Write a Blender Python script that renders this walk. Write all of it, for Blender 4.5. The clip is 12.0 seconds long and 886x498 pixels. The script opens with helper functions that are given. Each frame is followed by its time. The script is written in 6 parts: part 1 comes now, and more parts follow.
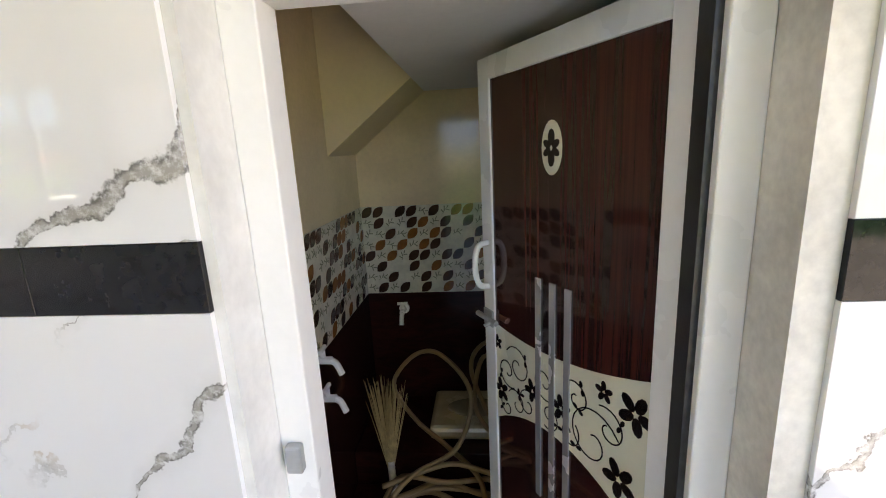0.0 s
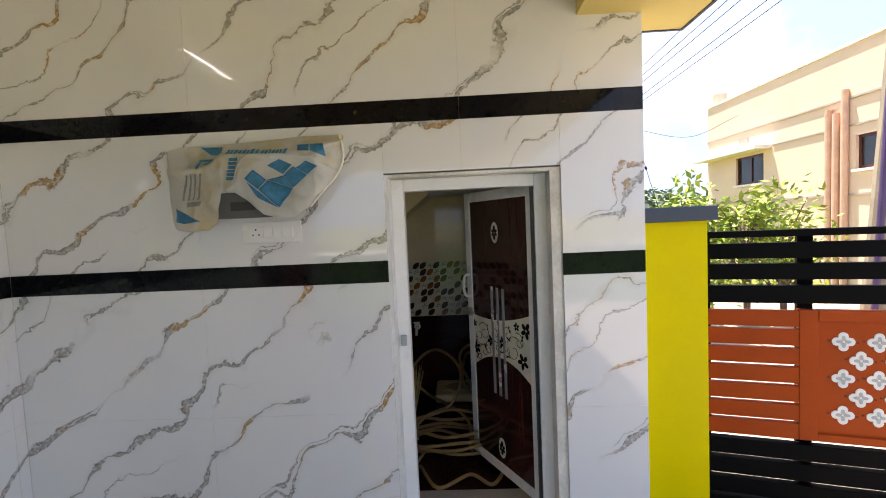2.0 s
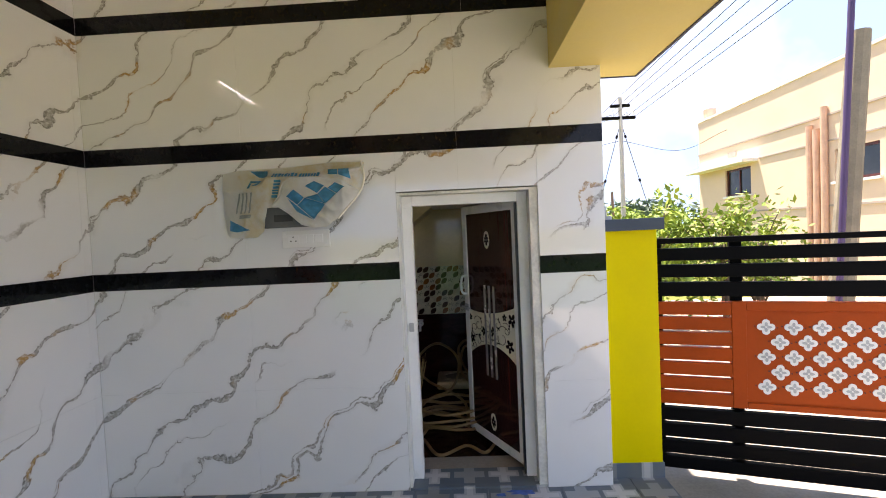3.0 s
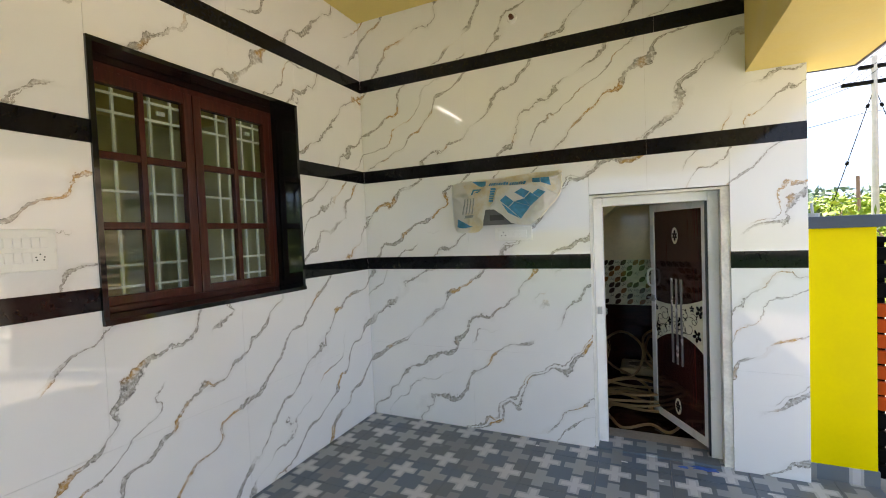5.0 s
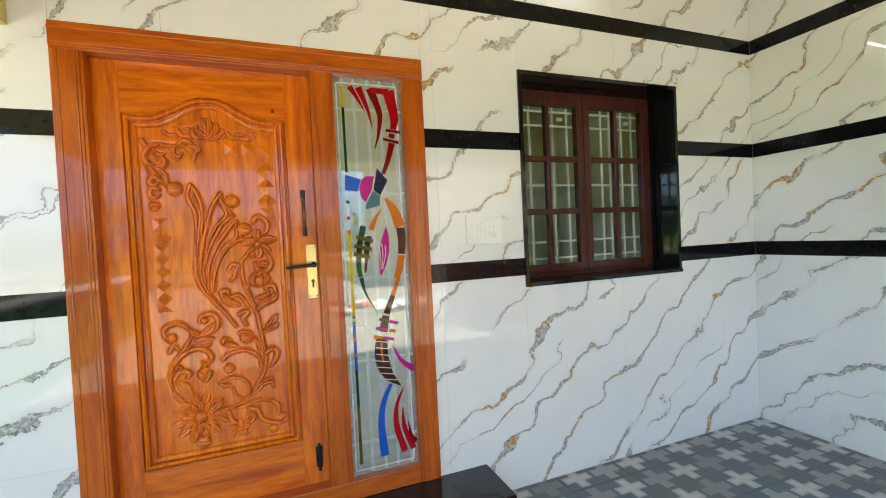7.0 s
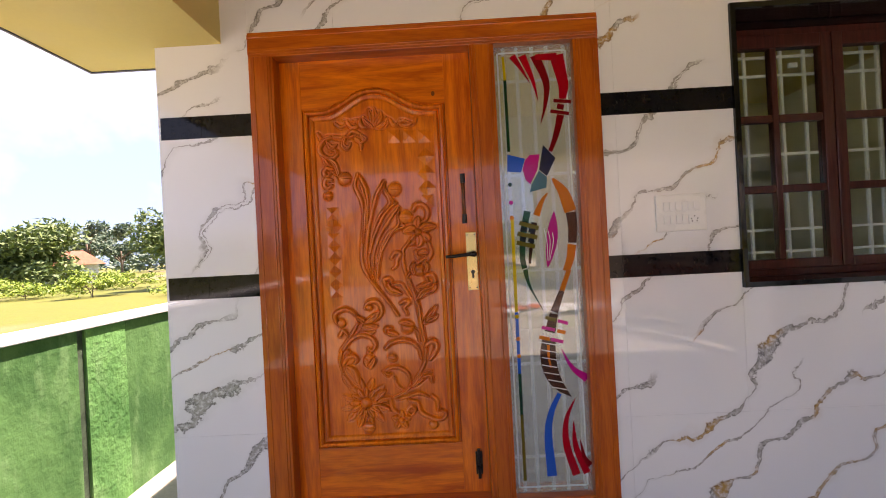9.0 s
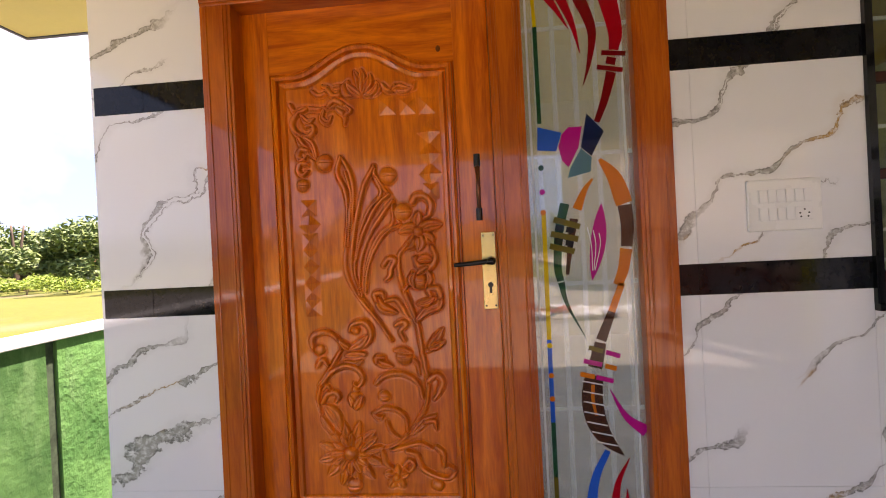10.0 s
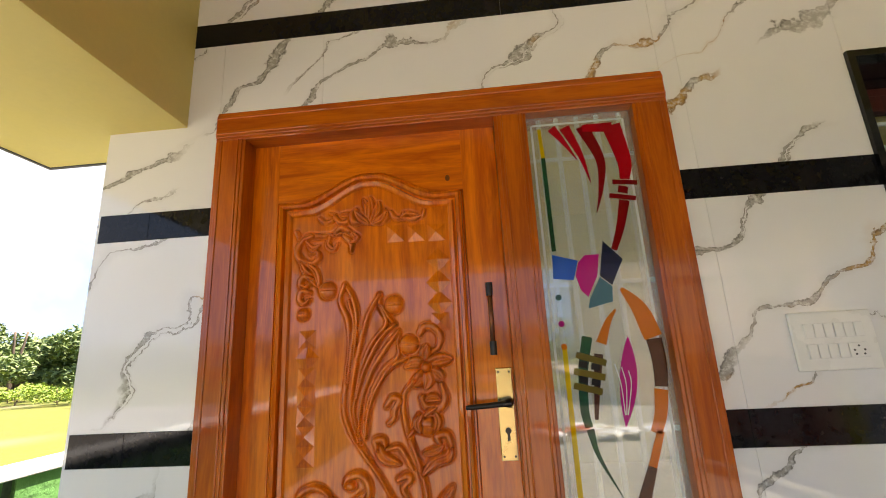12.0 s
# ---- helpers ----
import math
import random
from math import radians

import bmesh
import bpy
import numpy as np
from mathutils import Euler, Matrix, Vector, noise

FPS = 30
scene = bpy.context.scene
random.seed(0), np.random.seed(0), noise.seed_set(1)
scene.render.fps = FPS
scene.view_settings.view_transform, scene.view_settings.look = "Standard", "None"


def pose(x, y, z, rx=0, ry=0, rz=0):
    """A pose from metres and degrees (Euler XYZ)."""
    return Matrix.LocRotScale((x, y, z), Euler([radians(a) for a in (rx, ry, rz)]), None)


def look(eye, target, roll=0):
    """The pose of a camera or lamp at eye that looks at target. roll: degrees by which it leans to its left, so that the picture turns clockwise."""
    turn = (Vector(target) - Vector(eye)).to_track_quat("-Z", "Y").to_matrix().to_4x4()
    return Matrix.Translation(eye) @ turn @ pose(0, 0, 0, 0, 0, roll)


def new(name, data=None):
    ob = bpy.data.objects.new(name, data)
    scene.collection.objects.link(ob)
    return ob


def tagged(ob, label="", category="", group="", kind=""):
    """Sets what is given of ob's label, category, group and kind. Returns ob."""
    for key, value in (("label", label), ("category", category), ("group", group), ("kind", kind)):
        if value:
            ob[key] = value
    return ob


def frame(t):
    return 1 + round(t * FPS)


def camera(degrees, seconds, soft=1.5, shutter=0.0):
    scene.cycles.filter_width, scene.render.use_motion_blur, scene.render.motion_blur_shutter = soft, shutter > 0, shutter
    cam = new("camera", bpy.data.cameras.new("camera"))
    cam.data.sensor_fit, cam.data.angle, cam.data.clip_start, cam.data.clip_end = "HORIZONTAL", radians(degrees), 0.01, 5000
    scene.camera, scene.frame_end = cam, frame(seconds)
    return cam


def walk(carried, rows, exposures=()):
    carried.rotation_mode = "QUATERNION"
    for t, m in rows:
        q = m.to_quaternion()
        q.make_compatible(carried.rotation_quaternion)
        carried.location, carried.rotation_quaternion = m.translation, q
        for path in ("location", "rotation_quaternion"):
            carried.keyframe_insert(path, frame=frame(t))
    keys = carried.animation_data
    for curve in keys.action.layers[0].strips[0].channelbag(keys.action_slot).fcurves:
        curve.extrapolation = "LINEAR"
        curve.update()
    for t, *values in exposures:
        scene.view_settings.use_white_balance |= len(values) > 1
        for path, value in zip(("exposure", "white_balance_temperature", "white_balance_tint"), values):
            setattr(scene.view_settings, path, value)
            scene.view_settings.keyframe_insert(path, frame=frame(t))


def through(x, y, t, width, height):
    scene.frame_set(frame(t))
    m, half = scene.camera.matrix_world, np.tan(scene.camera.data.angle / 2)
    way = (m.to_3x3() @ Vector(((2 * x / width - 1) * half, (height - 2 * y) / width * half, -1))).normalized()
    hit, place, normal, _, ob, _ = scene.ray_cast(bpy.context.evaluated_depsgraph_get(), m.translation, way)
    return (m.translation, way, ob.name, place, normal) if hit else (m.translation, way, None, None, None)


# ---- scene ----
cam = camera(91.3, 12.0, soft=1.0)
PATH = [
    (0, (0.434, 0.306, 1.395), (0.248, 2.246, 0.953), -3.0),
    (0.5, (0.403, -0.055, 1.438), (0.304, 1.899, 1.025), -2.6),
    (1, (0.430, -0.43, 1.444), (0.349, 1.542, 1.116), -2.6),
    (1.5, (0.425, -0.785, 1.450), (0.358, 1.203, 1.231), -2.5),
    (2, (0.388, -1.100, 1.452), (0.316, 0.894, 1.334), -2.6),
    (2.5, (0.402, -1.361, 1.443), (0.323, 0.637, 1.373), -2.6),
    (2.7, (0.404, -1.444, 1.442), (0.342, 0.555, 1.371), -2.6),
    (4.5, (0.38, -2.108, 1.458), (-0.141, -0.178, 1.396), -2.4),
    (5, (0.391, -2.162, 1.464), (-0.452, -0.349, 1.396), -2.3),
    (5.5, (0.41, -2.195, 1.445), (-0.765, -0.578, 1.385), -2.7),
    (6, (0.393, -2.258, 1.447), (-1.065, -0.891, 1.386), -2.6),
    (6.5, (0.415, -2.347, 1.438), (-1.276, -1.281, 1.384), -2.8),
    (7, (0.429, -2.438, 1.435), (-1.435, -1.714, 1.382), -2.8),
    (7.5, (0.412, -2.366, 1.457), (-1.563, -2.06, 1.381), -3.4),
    (7.7, (0.388, -2.354, 1.446), (-1.604, -2.195, 1.376), -3.4),
    (9.3, (0.043, -2.375, 1.357), (-1.954, -2.478, 1.359), -2.8),
    (9.5, (-0.085, -2.328, 1.375), (-2.078, -2.491, 1.37), -2.8),
    (10, (-0.28, -2.314, 1.387), (-2.274, -2.47, 1.382), -2.9),
    (10.5, (-0.4, -2.298, 1.414), (-2.393, -2.458, 1.443), -2.9),
    (11, (-0.406, -2.304, 1.451), (-2.383, -2.47, 1.697), -2.7),
    (11.5, (-0.378, -2.313, 1.476), (-2.326, -2.473, 1.897), -2.8),
    (12, (-0.375, -2.328, 1.48), (-2.312, -2.485, 1.954), -2.9),
]
EXPOSURES = [(0, 4.0, 7300, 20), (0.5, 3.65, 7250, 18), (1, 3.1, 7300, 19), (1.5, 2.98, 7400, 21), (2.5, 2.85, 7250, 22), (4.5, 3.15, 7250, 17), (5.0, 3.28, 7250, 16), (5.5, 3.65, 7150, 15),
             (6.5, 3.62, 6750, 9), (7.0, 3.6, 6750, 8), (7.5, 3.22, 7100, 17), (9.5, 2.8, 7400, 33), (11, 2.95, 7500, 26), (12, 2.95, 7400, 18)]
walk(cam, [(t, look(eye, target, roll)) for t, eye, target, roll in PATH], EXPOSURES)


# ---- world and sun ----
world = bpy.data.worlds.new("world")
scene.world = world
world.use_nodes = True
wn, wl = world.node_tree.nodes, world.node_tree.links
sky = wn.new("ShaderNodeTexSky")
sky.sky_type, sky.sun_disc = "NISHITA", False
SUN_ELEVATION, SUN_AZIMUTH = radians(72), radians(-28)     # azimuth from +y towards +x
sky.sun_elevation, sky.sun_rotation = SUN_ELEVATION, SUN_AZIMUTH
sky.dust_density, sky.air_density = 0.7, 1.0
cloud = wn.new("ShaderNodeTexNoise")
cloud.inputs["Scale"].default_value, cloud.inputs["Detail"].default_value, cloud.inputs["Roughness"].default_value = 2.2, 6, 0.55
ramp = wn.new("ShaderNodeValToRGB")
ramp.color_ramp.elements[0].position, ramp.color_ramp.elements[1].position = 0.48, 0.70
mix = wn.new("ShaderNodeMix")
mix.data_type = "RGBA"
mix.inputs[7].default_value = (1.95, 2.1, 2.4, 1)
bg = wn["Background"]
bg.inputs["Strength"].default_value = 0.10
wl.new(cloud.outputs["Fac"], ramp.inputs["Fac"])
wl.new(ramp.outputs["Color"], mix.inputs[0])
haze = wn.new("ShaderNodeMix")
haze.data_type = "RGBA"
haze.inputs[0].default_value = 0.94
haze.inputs[7].default_value = (0.92, 1.45, 2.4, 1)
wl.new(sky.outputs["Color"], haze.inputs[6])
wl.new(haze.outputs[2], mix.inputs[6])
wl.new(mix.outputs[2], bg.inputs["Color"])

sun = new("sun", bpy.data.lights.new("sun", "SUN"))
sun.data.energy, sun.data.angle, sun.data.color = 2.9, radians(0.6), (1.0, 0.95, 0.86)
to_sun = Vector((math.sin(SUN_AZIMUTH) * math.cos(SUN_ELEVATION), math.cos(SUN_AZIMUTH) * math.cos(SUN_ELEVATION), math.sin(SUN_ELEVATION)))
sun.matrix_world = look(to_sun * 30, (0, 0, 0))


# ---- materials ----
class Net:
    """A small builder for node materials."""

    def __init__(self, name):
        self.mat = bpy.data.materials.new(name)
        self.mat.use_nodes = True
        self.nodes, self.links = self.mat.node_tree.nodes, self.mat.node_tree.links
        self.bsdf = self.nodes["Principled BSDF"]

    def put(self, socket, value):
        if hasattr(value, "is_output"):
            self.links.new(value, socket)
        elif isinstance(value, tuple) and len(value) == 3 and socket.type == "RGBA":
            socket.default_value = (*value, 1)
        else:
            socket.default_value = value

    def set(self, **values):
        for key, value in values.items():
            self.put(self.bsdf.inputs[key.replace("_", " ")], value)
        return self

    def math(self, op, a, b=0.0, c=0.0):
        n = self.nodes.new("ShaderNodeMath")
        n.operation = op
        for i, v in enumerate((a, b, c)):
            self.put(n.inputs[i], v)
        return n.outputs[0]

    def mix(self, fac, a, b):
        n = self.nodes.new("ShaderNodeMix")
        n.data_type = "RGBA"
        self.put(n.inputs[0], fac), self.put(n.inputs[6], a), self.put(n.inputs[7], b)
        return n.outputs[2]

    def position(self, world_space=True):
        if world_space:
            return self.nodes.new("ShaderNodeNewGeometry").outputs["Position"]
        return self.nodes.new("ShaderNodeTexCoord").outputs["Object"]

    def split(self, vec):
        n = self.nodes.new("ShaderNodeSeparateXYZ")
        self.links.new(vec, n.inputs[0])
        return n.outputs

    def vec(self, x, y, z):
        n = self.nodes.new("ShaderNodeCombineXYZ")
        for i, v in enumerate((x, y, z)):
            self.put(n.inputs[i], v)
        return n.outputs[0]

    def scaled(self, vec, s):
        n = self.nodes.new("ShaderNodeMapping")
        self.links.new(vec, n.inputs["Vector"])
        n.inputs["Scale"].default_value = s
        return n.outputs[0]

    def noise(self, vec, scale, detail=4, rough=0.55, distort=0.0):
        n = self.nodes.new("ShaderNodeTexNoise")
        self.links.new(vec, n.inputs["Vector"])
        for key, v in (("Scale", scale), ("Detail", detail), ("Roughness", rough), ("Distortion", distort)):
            n.inputs[key].default_value = v
        return n.outputs["Fac"]

    def span(self, v, lo, hi, a=0.0, b=1.0):
        n = self.nodes.new("ShaderNodeMapRange")
        n.interpolation_type = "SMOOTHSTEP"
        for i, q in enumerate((v, lo, hi, a, b)):
            self.put(n.inputs[i], q)
        return n.outputs[0]

    def random(self):
        return self.nodes.new("ShaderNodeObjectInfo").outputs["Random"]

    def bump(self, height, strength=0.2, distance=0.01):
        n = self.nodes.new("ShaderNodeBump")
        n.inputs["Strength"].default_value, n.inputs["Distance"].default_value = strength, distance
        self.links.new(height, n.inputs["Height"])
        self.links.new(n.outputs[0], self.bsdf.inputs["Normal"])
        return self


def tone(c, k):
    return tuple(min(1.0, v * k) for v in c)


def plain(name, color, rough=0.5, metal=0.0, var=0.12, scale=5.0, bump=0.1, fine=60.0, **more):
    """A surface with broad mottling and fine grain."""
    n = Net(name)
    p = n.position()
    big, small = n.noise(p, scale, 4), n.noise(p, fine, 3)
    f = n.math("ADD", n.math("MULTIPLY", big, 0.7), n.math("MULTIPLY", small, 0.3))
    n.set(Base_Color=n.mix(n.span(f, 0.3, 0.7), tone(color, 1 - var), tone(color, 1 + var)), Metallic=metal,
          Roughness=n.span(big, 0.3, 0.7, max(0.02, rough * 0.85), min(1, rough * 1.15)), **more)
    if bump:
        n.bump(f, bump, 0.004)
    return n.mat


def marble_tile():
    n = Net("veined_white_tile")
    s = n.split(n.position())
    u, v = n.math("ADD", s[0], s[1]), s[2]
    p = n.vec(u, v, 0.0)
    warp = n.math("ADD", n.math("MULTIPLY", n.noise(p, 1.9, 2), 0.46), n.math("MULTIPLY", n.noise(p, 7.5, 5, 0.6), 0.115))
    d = n.math("ADD", n.math("SUBTRACT", n.math("MULTIPLY", u, 0.62), n.math("MULTIPLY", v, 0.785)), warp)
    along = n.math("ADD", n.math("MULTIPLY", u, 0.785), n.math("MULTIPLY", v, 0.62))
    q = n.vec(d, along, 3.7)

    jag = n.math("MULTIPLY", n.math("SUBTRACT", n.noise(p, 26, 4, 0.7), 0.5), 0.020)
    rag = n.noise(n.vec(u, v, 12.0), 55, 4, 0.7)

    def veins(period, shift, width, keep_lo, keep_hi, seed):
        """Each vein: two thin dark lips with a paler, torn filling between them."""
        f = n.math("PINGPONG", n.math("ADD", n.math("ADD", d, shift), jag), period / 2)
        w = n.span(n.noise(n.vec(u, v, seed), 5.5, 3), 0.36, 0.74, width * 0.10, width)
        body = n.span(n.math("DIVIDE", f, w), 0.75, 1.15, 1.0, 0.0)
        lip = n.math("MULTIPLY", body, n.span(n.math("DIVIDE", f, w), 0.35, 0.80))
        keep = n.span(n.noise(n.scaled(q, (3.0, 1.1, 1)), 1.6, 2), keep_lo, keep_hi)
        torn = n.span(rag, 0.30, 0.58, 0.25, 1.0)
        halo = n.span(f, 0.0, width * 1.6, 0.16, 0.0)
        return n.math("MULTIPLY", keep, n.math("MAXIMUM", n.math("MULTIPLY", body, torn), halo)), n.math("MULTIPLY", n.math("MULTIPLY", lip, keep), torn)

    big, big_lip = veins(0.29, 0.0, 0.024, 0.37, 0.46, 1.0)
    thin, thin_lip = veins(0.43, 0.17, 0.010, 0.42, 0.50, 6.0)
    vein, lips = n.math("MAXIMUM", big, thin), n.math("MAXIMUM", big_lip, thin_lip)
    gold = n.span(n.noise(n.vec(u, v, 9.0), 3.4, 2), 0.56, 0.64)
    filling = n.mix(gold, (0.36, 0.345, 0.32), (0.46, 0.27, 0.085))
    vein_colour = n.mix(n.math("MULTIPLY", lips, 0.85), filling, n.mix(gold, (0.13, 0.125, 0.12), (0.20, 0.12, 0.05)))
    ground = n.mix(n.span(n.noise(p, 1.3, 3), 0.3, 0.7), (0.79, 0.795, 0.81), (0.84, 0.84, 0.84))
    n.set(Base_Color=n.mix(vein, ground, vein_colour), Roughness=0.035, IOR=1.68)
    n.bump(n.noise(p, 2.0, 2), 0.03, 0.02)
    return n.mat


def wood(name, dark, light, rough, grain=(9.0, 9.0, 0.7), coat=0.0, bump=0.15):
    n = Net(name)
    p = n.position()
    a = n.noise(n.scaled(p, grain), 3.0, 5, 0.6, 1.2)
    b = n.noise(n.scaled(p, tuple(g * 6 for g in grain)), 4.0, 3)
    f = n.math("ADD", n.math("MULTIPLY", a, 0.75), n.math("MULTIPLY", b, 0.25))
    n.set(Base_Color=n.mix(n.span(f, 0.30, 0.70), dark, light), Roughness=rough, Specular_IOR_Level=0.15, Coat_Weight=coat, Coat_Roughness=0.05, Coat_IOR=1.6)
    n.bump(f, bump, 0.002)
    return n.mat


def floor_tile():
    """Printed parking tile: light and grey crosses on slate."""
    n = Net("cross_print_floor_tile")
    s = n.split(n.position())
    U = 0.203
    cx, cy = n.math("DIVIDE", s[0], U), n.math("DIVIDE", n.math("SUBTRACT", s[1], 0.137), U)
    ix, iy = n.math("ROUND", cx), n.math("ROUND", cy)
    ax, ay = n.math("ABSOLUTE", n.math("SUBTRACT", cx, ix)), n.math("ABSOLUTE", n.math("SUBTRACT", cy, iy))
    long_, thin = 0.44, 0.155

    def arm(a, b):
        return n.math("MULTIPLY", n.math("LESS_THAN", a, long_), n.math("LESS_THAN", b, thin))

    cross = n.math("MAXIMUM", arm(ax, ay), arm(ay, ax))
    inner = n.math("MAXIMUM", n.math("MULTIPLY", n.math("LESS_THAN", ax, 0.37), n.math("LESS_THAN", ay, 0.085)),
                   n.math("MULTIPLY", n.math("LESS_THAN", ay, 0.37), n.math("LESS_THAN", ax, 0.085)))
    odd = n.math("ABSOLUTE", n.math("MODULO", n.math("ADD", ix, iy), 2.0))
    p = n.position()
    cell = n.noise(n.vec(ix, iy, 0.0), 0.9, 1)
    dirt = n.noise(p, 1.6, 5, 0.6)
    dust = n.noise(p, 9, 5, 0.65)
    slate = n.mix(n.span(n.noise(n.vec(s[0], s[1], 4.0), 2.4, 3), 0.35, 0.65), (0.12, 0.135, 0.145), (0.10, 0.135, 0.175))
    grey = n.mix(n.span(cell, 0.35, 0.65), (0.20, 0.21, 0.21), (0.32, 0.335, 0.34))
    pale = n.mix(inner, (0.40, 0.405, 0.41), (0.52, 0.52, 0.52))
    col = n.mix(cross, slate, n.mix(odd, grey, pale))
    col = n.mix(n.math("MULTIPLY", n.span(dirt, 0.45, 0.75), 0.28), col, (0.25, 0.25, 0.24))
    col = n.mix(n.math("MULTIPLY", n.span(dust, 0.62, 0.75), 0.4), col, (0.36, 0.35, 0.33))
    n.set(Base_Color=col, Roughness=n.span(dirt, 0.3, 0.7, 0.32, 0.55))
    n.bump(n.math("ADD", n.math("MULTIPLY", cross, 0.5), n.math("MULTIPLY", dust, 0.5)), 0.25, 0.003)
    return n.mat


def clear_glass(name, color, rough=0.0, coat=0.0, ior=1.45, through=1.0):
    n = Net(name)
    n.set(Base_Color=color, Roughness=rough, Transmission_Weight=through, IOR=ior, Coat_Weight=coat, Coat_Roughness=0.01, Coat_IOR=1.6)
    return n.mat


def glow(name, color, strength):
    n = Net(name)
    n.set(Base_Color=color, Emission_Color=color, Emission_Strength=strength)
    return n.mat


def green_wash(name="patchy_green_limewash", lift=1.0, relief=0.5):
    n = Net(name)
    p = n.position()
    a, b, c = n.noise(p, 2.2, 5, 0.6), n.noise(n.scaled(p, (1, 1, 0.35)), 7, 5, 0.65), n.noise(p, 22, 4)
    col = n.mix(n.span(a, 0.35, 0.65), tone((0.032, 0.12, 0.026), lift), tone((0.085, 0.22, 0.060), lift))
    col = n.mix(n.math("MULTIPLY", n.span(b, 0.5, 0.7), 0.55), col, (0.16, 0.31, 0.12))
    n.set(Base_Color=col, Roughness=0.85)
    n.bump(n.math("ADD", b, c), relief, 0.012)
    return n.mat


def grass_ground():
    n = Net("dry_grass_field")
    p = n.position()
    a, b = n.noise(p, 0.12, 4), n.noise(p, 3.0, 5, 0.7)
    s = n.split(p)
    col = n.mix(n.span(a, 0.38, 0.62), (0.095, 0.095, 0.010), (0.135, 0.110, 0.013))
    col = n.mix(n.span(b, 0.3, 0.7), tone((0.12, 0.16, 0.012), 0.8), col)
    earth = n.span(n.noise(p, 0.05, 3), 0.55, 0.65)
    col = n.mix(earth, col, (0.19, 0.145, 0.105))
    n.set(Base_Color=col, Roughness=0.95)
    n.bump(b, 0.6, 0.05)
    return n.mat


TILE = marble_tile()
GRANITE = plain("polished_black_granite", (0.006, 0.006, 0.007), 0.06, var=0.5, scale=90, fine=300, bump=0)
BAND = plain("glossy_black_border_tile", (0.008, 0.008, 0.01), 0.06, var=0.3, scale=30, bump=0.02, Specular_IOR_Level=0.25)
CORE = plain("cement_render", (0.55, 0.54, 0.51), 0.85, bump=0.3)
REVEAL = plain("grey_plaster_reveal", (0.69, 0.675, 0.62), 0.8, var=0.22, scale=5, bump=0.3)
YELLOW_PAINT = plain("pale_yellow_wall_paint", (0.70, 0.56, 0.18), 0.55, var=0.03, bump=0.06)
NAVY = plain("navy_edge_paint", (0.03, 0.035, 0.075), 0.5)
TEAK = wood("varnished_teak", (0.45, 0.068, 0.002), (0.87, 0.215, 0.005), 0.42, grain=(5.5, 5.5, 0.55), coat=0.8)
TEAK_FRAME = wood("varnished_teak_frame", (0.33, 0.050, 0.002), (0.57, 0.128, 0.004), 0.42, grain=(6, 6, 0.6), coat=0.6)
TEAK_HEAD = wood("varnished_teak_head", (0.33, 0.050, 0.002), (0.57, 0.128, 0.004), 0.42, grain=(6, 0.6, 6), coat=0.6)
TEAK_SIDE = wood("varnished_teak_rail", (0.45, 0.068, 0.002), (0.87, 0.215, 0.005), 0.42, grain=(5.5, 0.55, 5.5), coat=0.8)
BROWN = wood("dark_brown_window_wood", (0.045, 0.012, 0.009), (0.090, 0.024, 0.016), 0.3, coat=0.3)
PVC = plain("white_upvc", (0.86, 0.86, 0.85), 0.3, var=0.03, bump=0.02)
SWITCH = plain("white_switch_plastic", (0.82, 0.82, 0.80), 0.25, var=0.02, bump=0)
FLOOR = floor_tile()
CONCRETE = plain("dusty_concrete", (0.34, 0.305, 0.26), 0.9, var=0.2, scale=2.0, bump=0.4)
PAVING = plain("dusty_grey_paving", (0.265, 0.245, 0.21), 0.9, var=0.25, scale=1.6, bump=0.4)
GREEN = green_wash()
GRASS = grass_ground()
WHITE_CEMENT = plain("whitewashed_coping", (0.72, 0.72, 0.70), 0.8, var=0.12, bump=0.25)
PILLAR_YELLOW = plain("bright_yellow_paint", (0.76, 0.62, 0.0), 0.55, var=0.03, bump=0.06, Specular_IOR_Level=0.12)
CAP_BLUE = plain("slate_blue_cap_paint", (0.035, 0.055, 0.09), 0.5)
GATE_BLACK = plain("black_gate_paint", (0.0035, 0.0035, 0.004), 0.6, var=0.2, Specular_IOR_Level=0.06)
GATE_RED = plain("rust_orange_gate_paint", (0.40, 0.060, 0.006), 0.5, var=0.08, Specular_IOR_Level=0.15)
GATE_WHITE = plain("white_gate_paint", (0.82, 0.82, 0.80), 0.5, var=0.03)
GATE_GREY = plain("grey_flower_paint", (0.42, 0.45, 0.47), 0.5)
CREAM = plain("cream_bathroom_tile", (0.80, 0.65, 0.42), 0.12, var=0.08, bump=0.01)
MAROON = wood("dark_maroon_wall_tile", (0.020, 0.006, 0.005), (0.040, 0.011, 0.009), 0.10, grain=(2, 2, 8), bump=0.02)
CEIL_WHITE = plain("white_soffit_paint", (0.78, 0.77, 0.74), 0.7, var=0.04)
ROOM_PAINT = plain("olive_room_paint", (0.64, 0.62, 0.40), 0.6, var=0.04)
FACADE = plain("peach_house_paint", (0.66, 0.51, 0.38), 0.8, var=0.05, scale=1.2)
METAL_GREY = plain("galvanised_metal", (0.45, 0.46, 0.47), 0.45, metal=0.6)
PANE = clear_glass("window_glass", (0.85, 0.92, 0.86))
FROSTED = clear_glass("etched_glass", (0.88, 0.94, 0.88), 0.015, coat=0.9, ior=1.55, through=0.74)
LAMP = glow("lamp_diffuser", (1.0, 0.86, 0.62), 0.4)
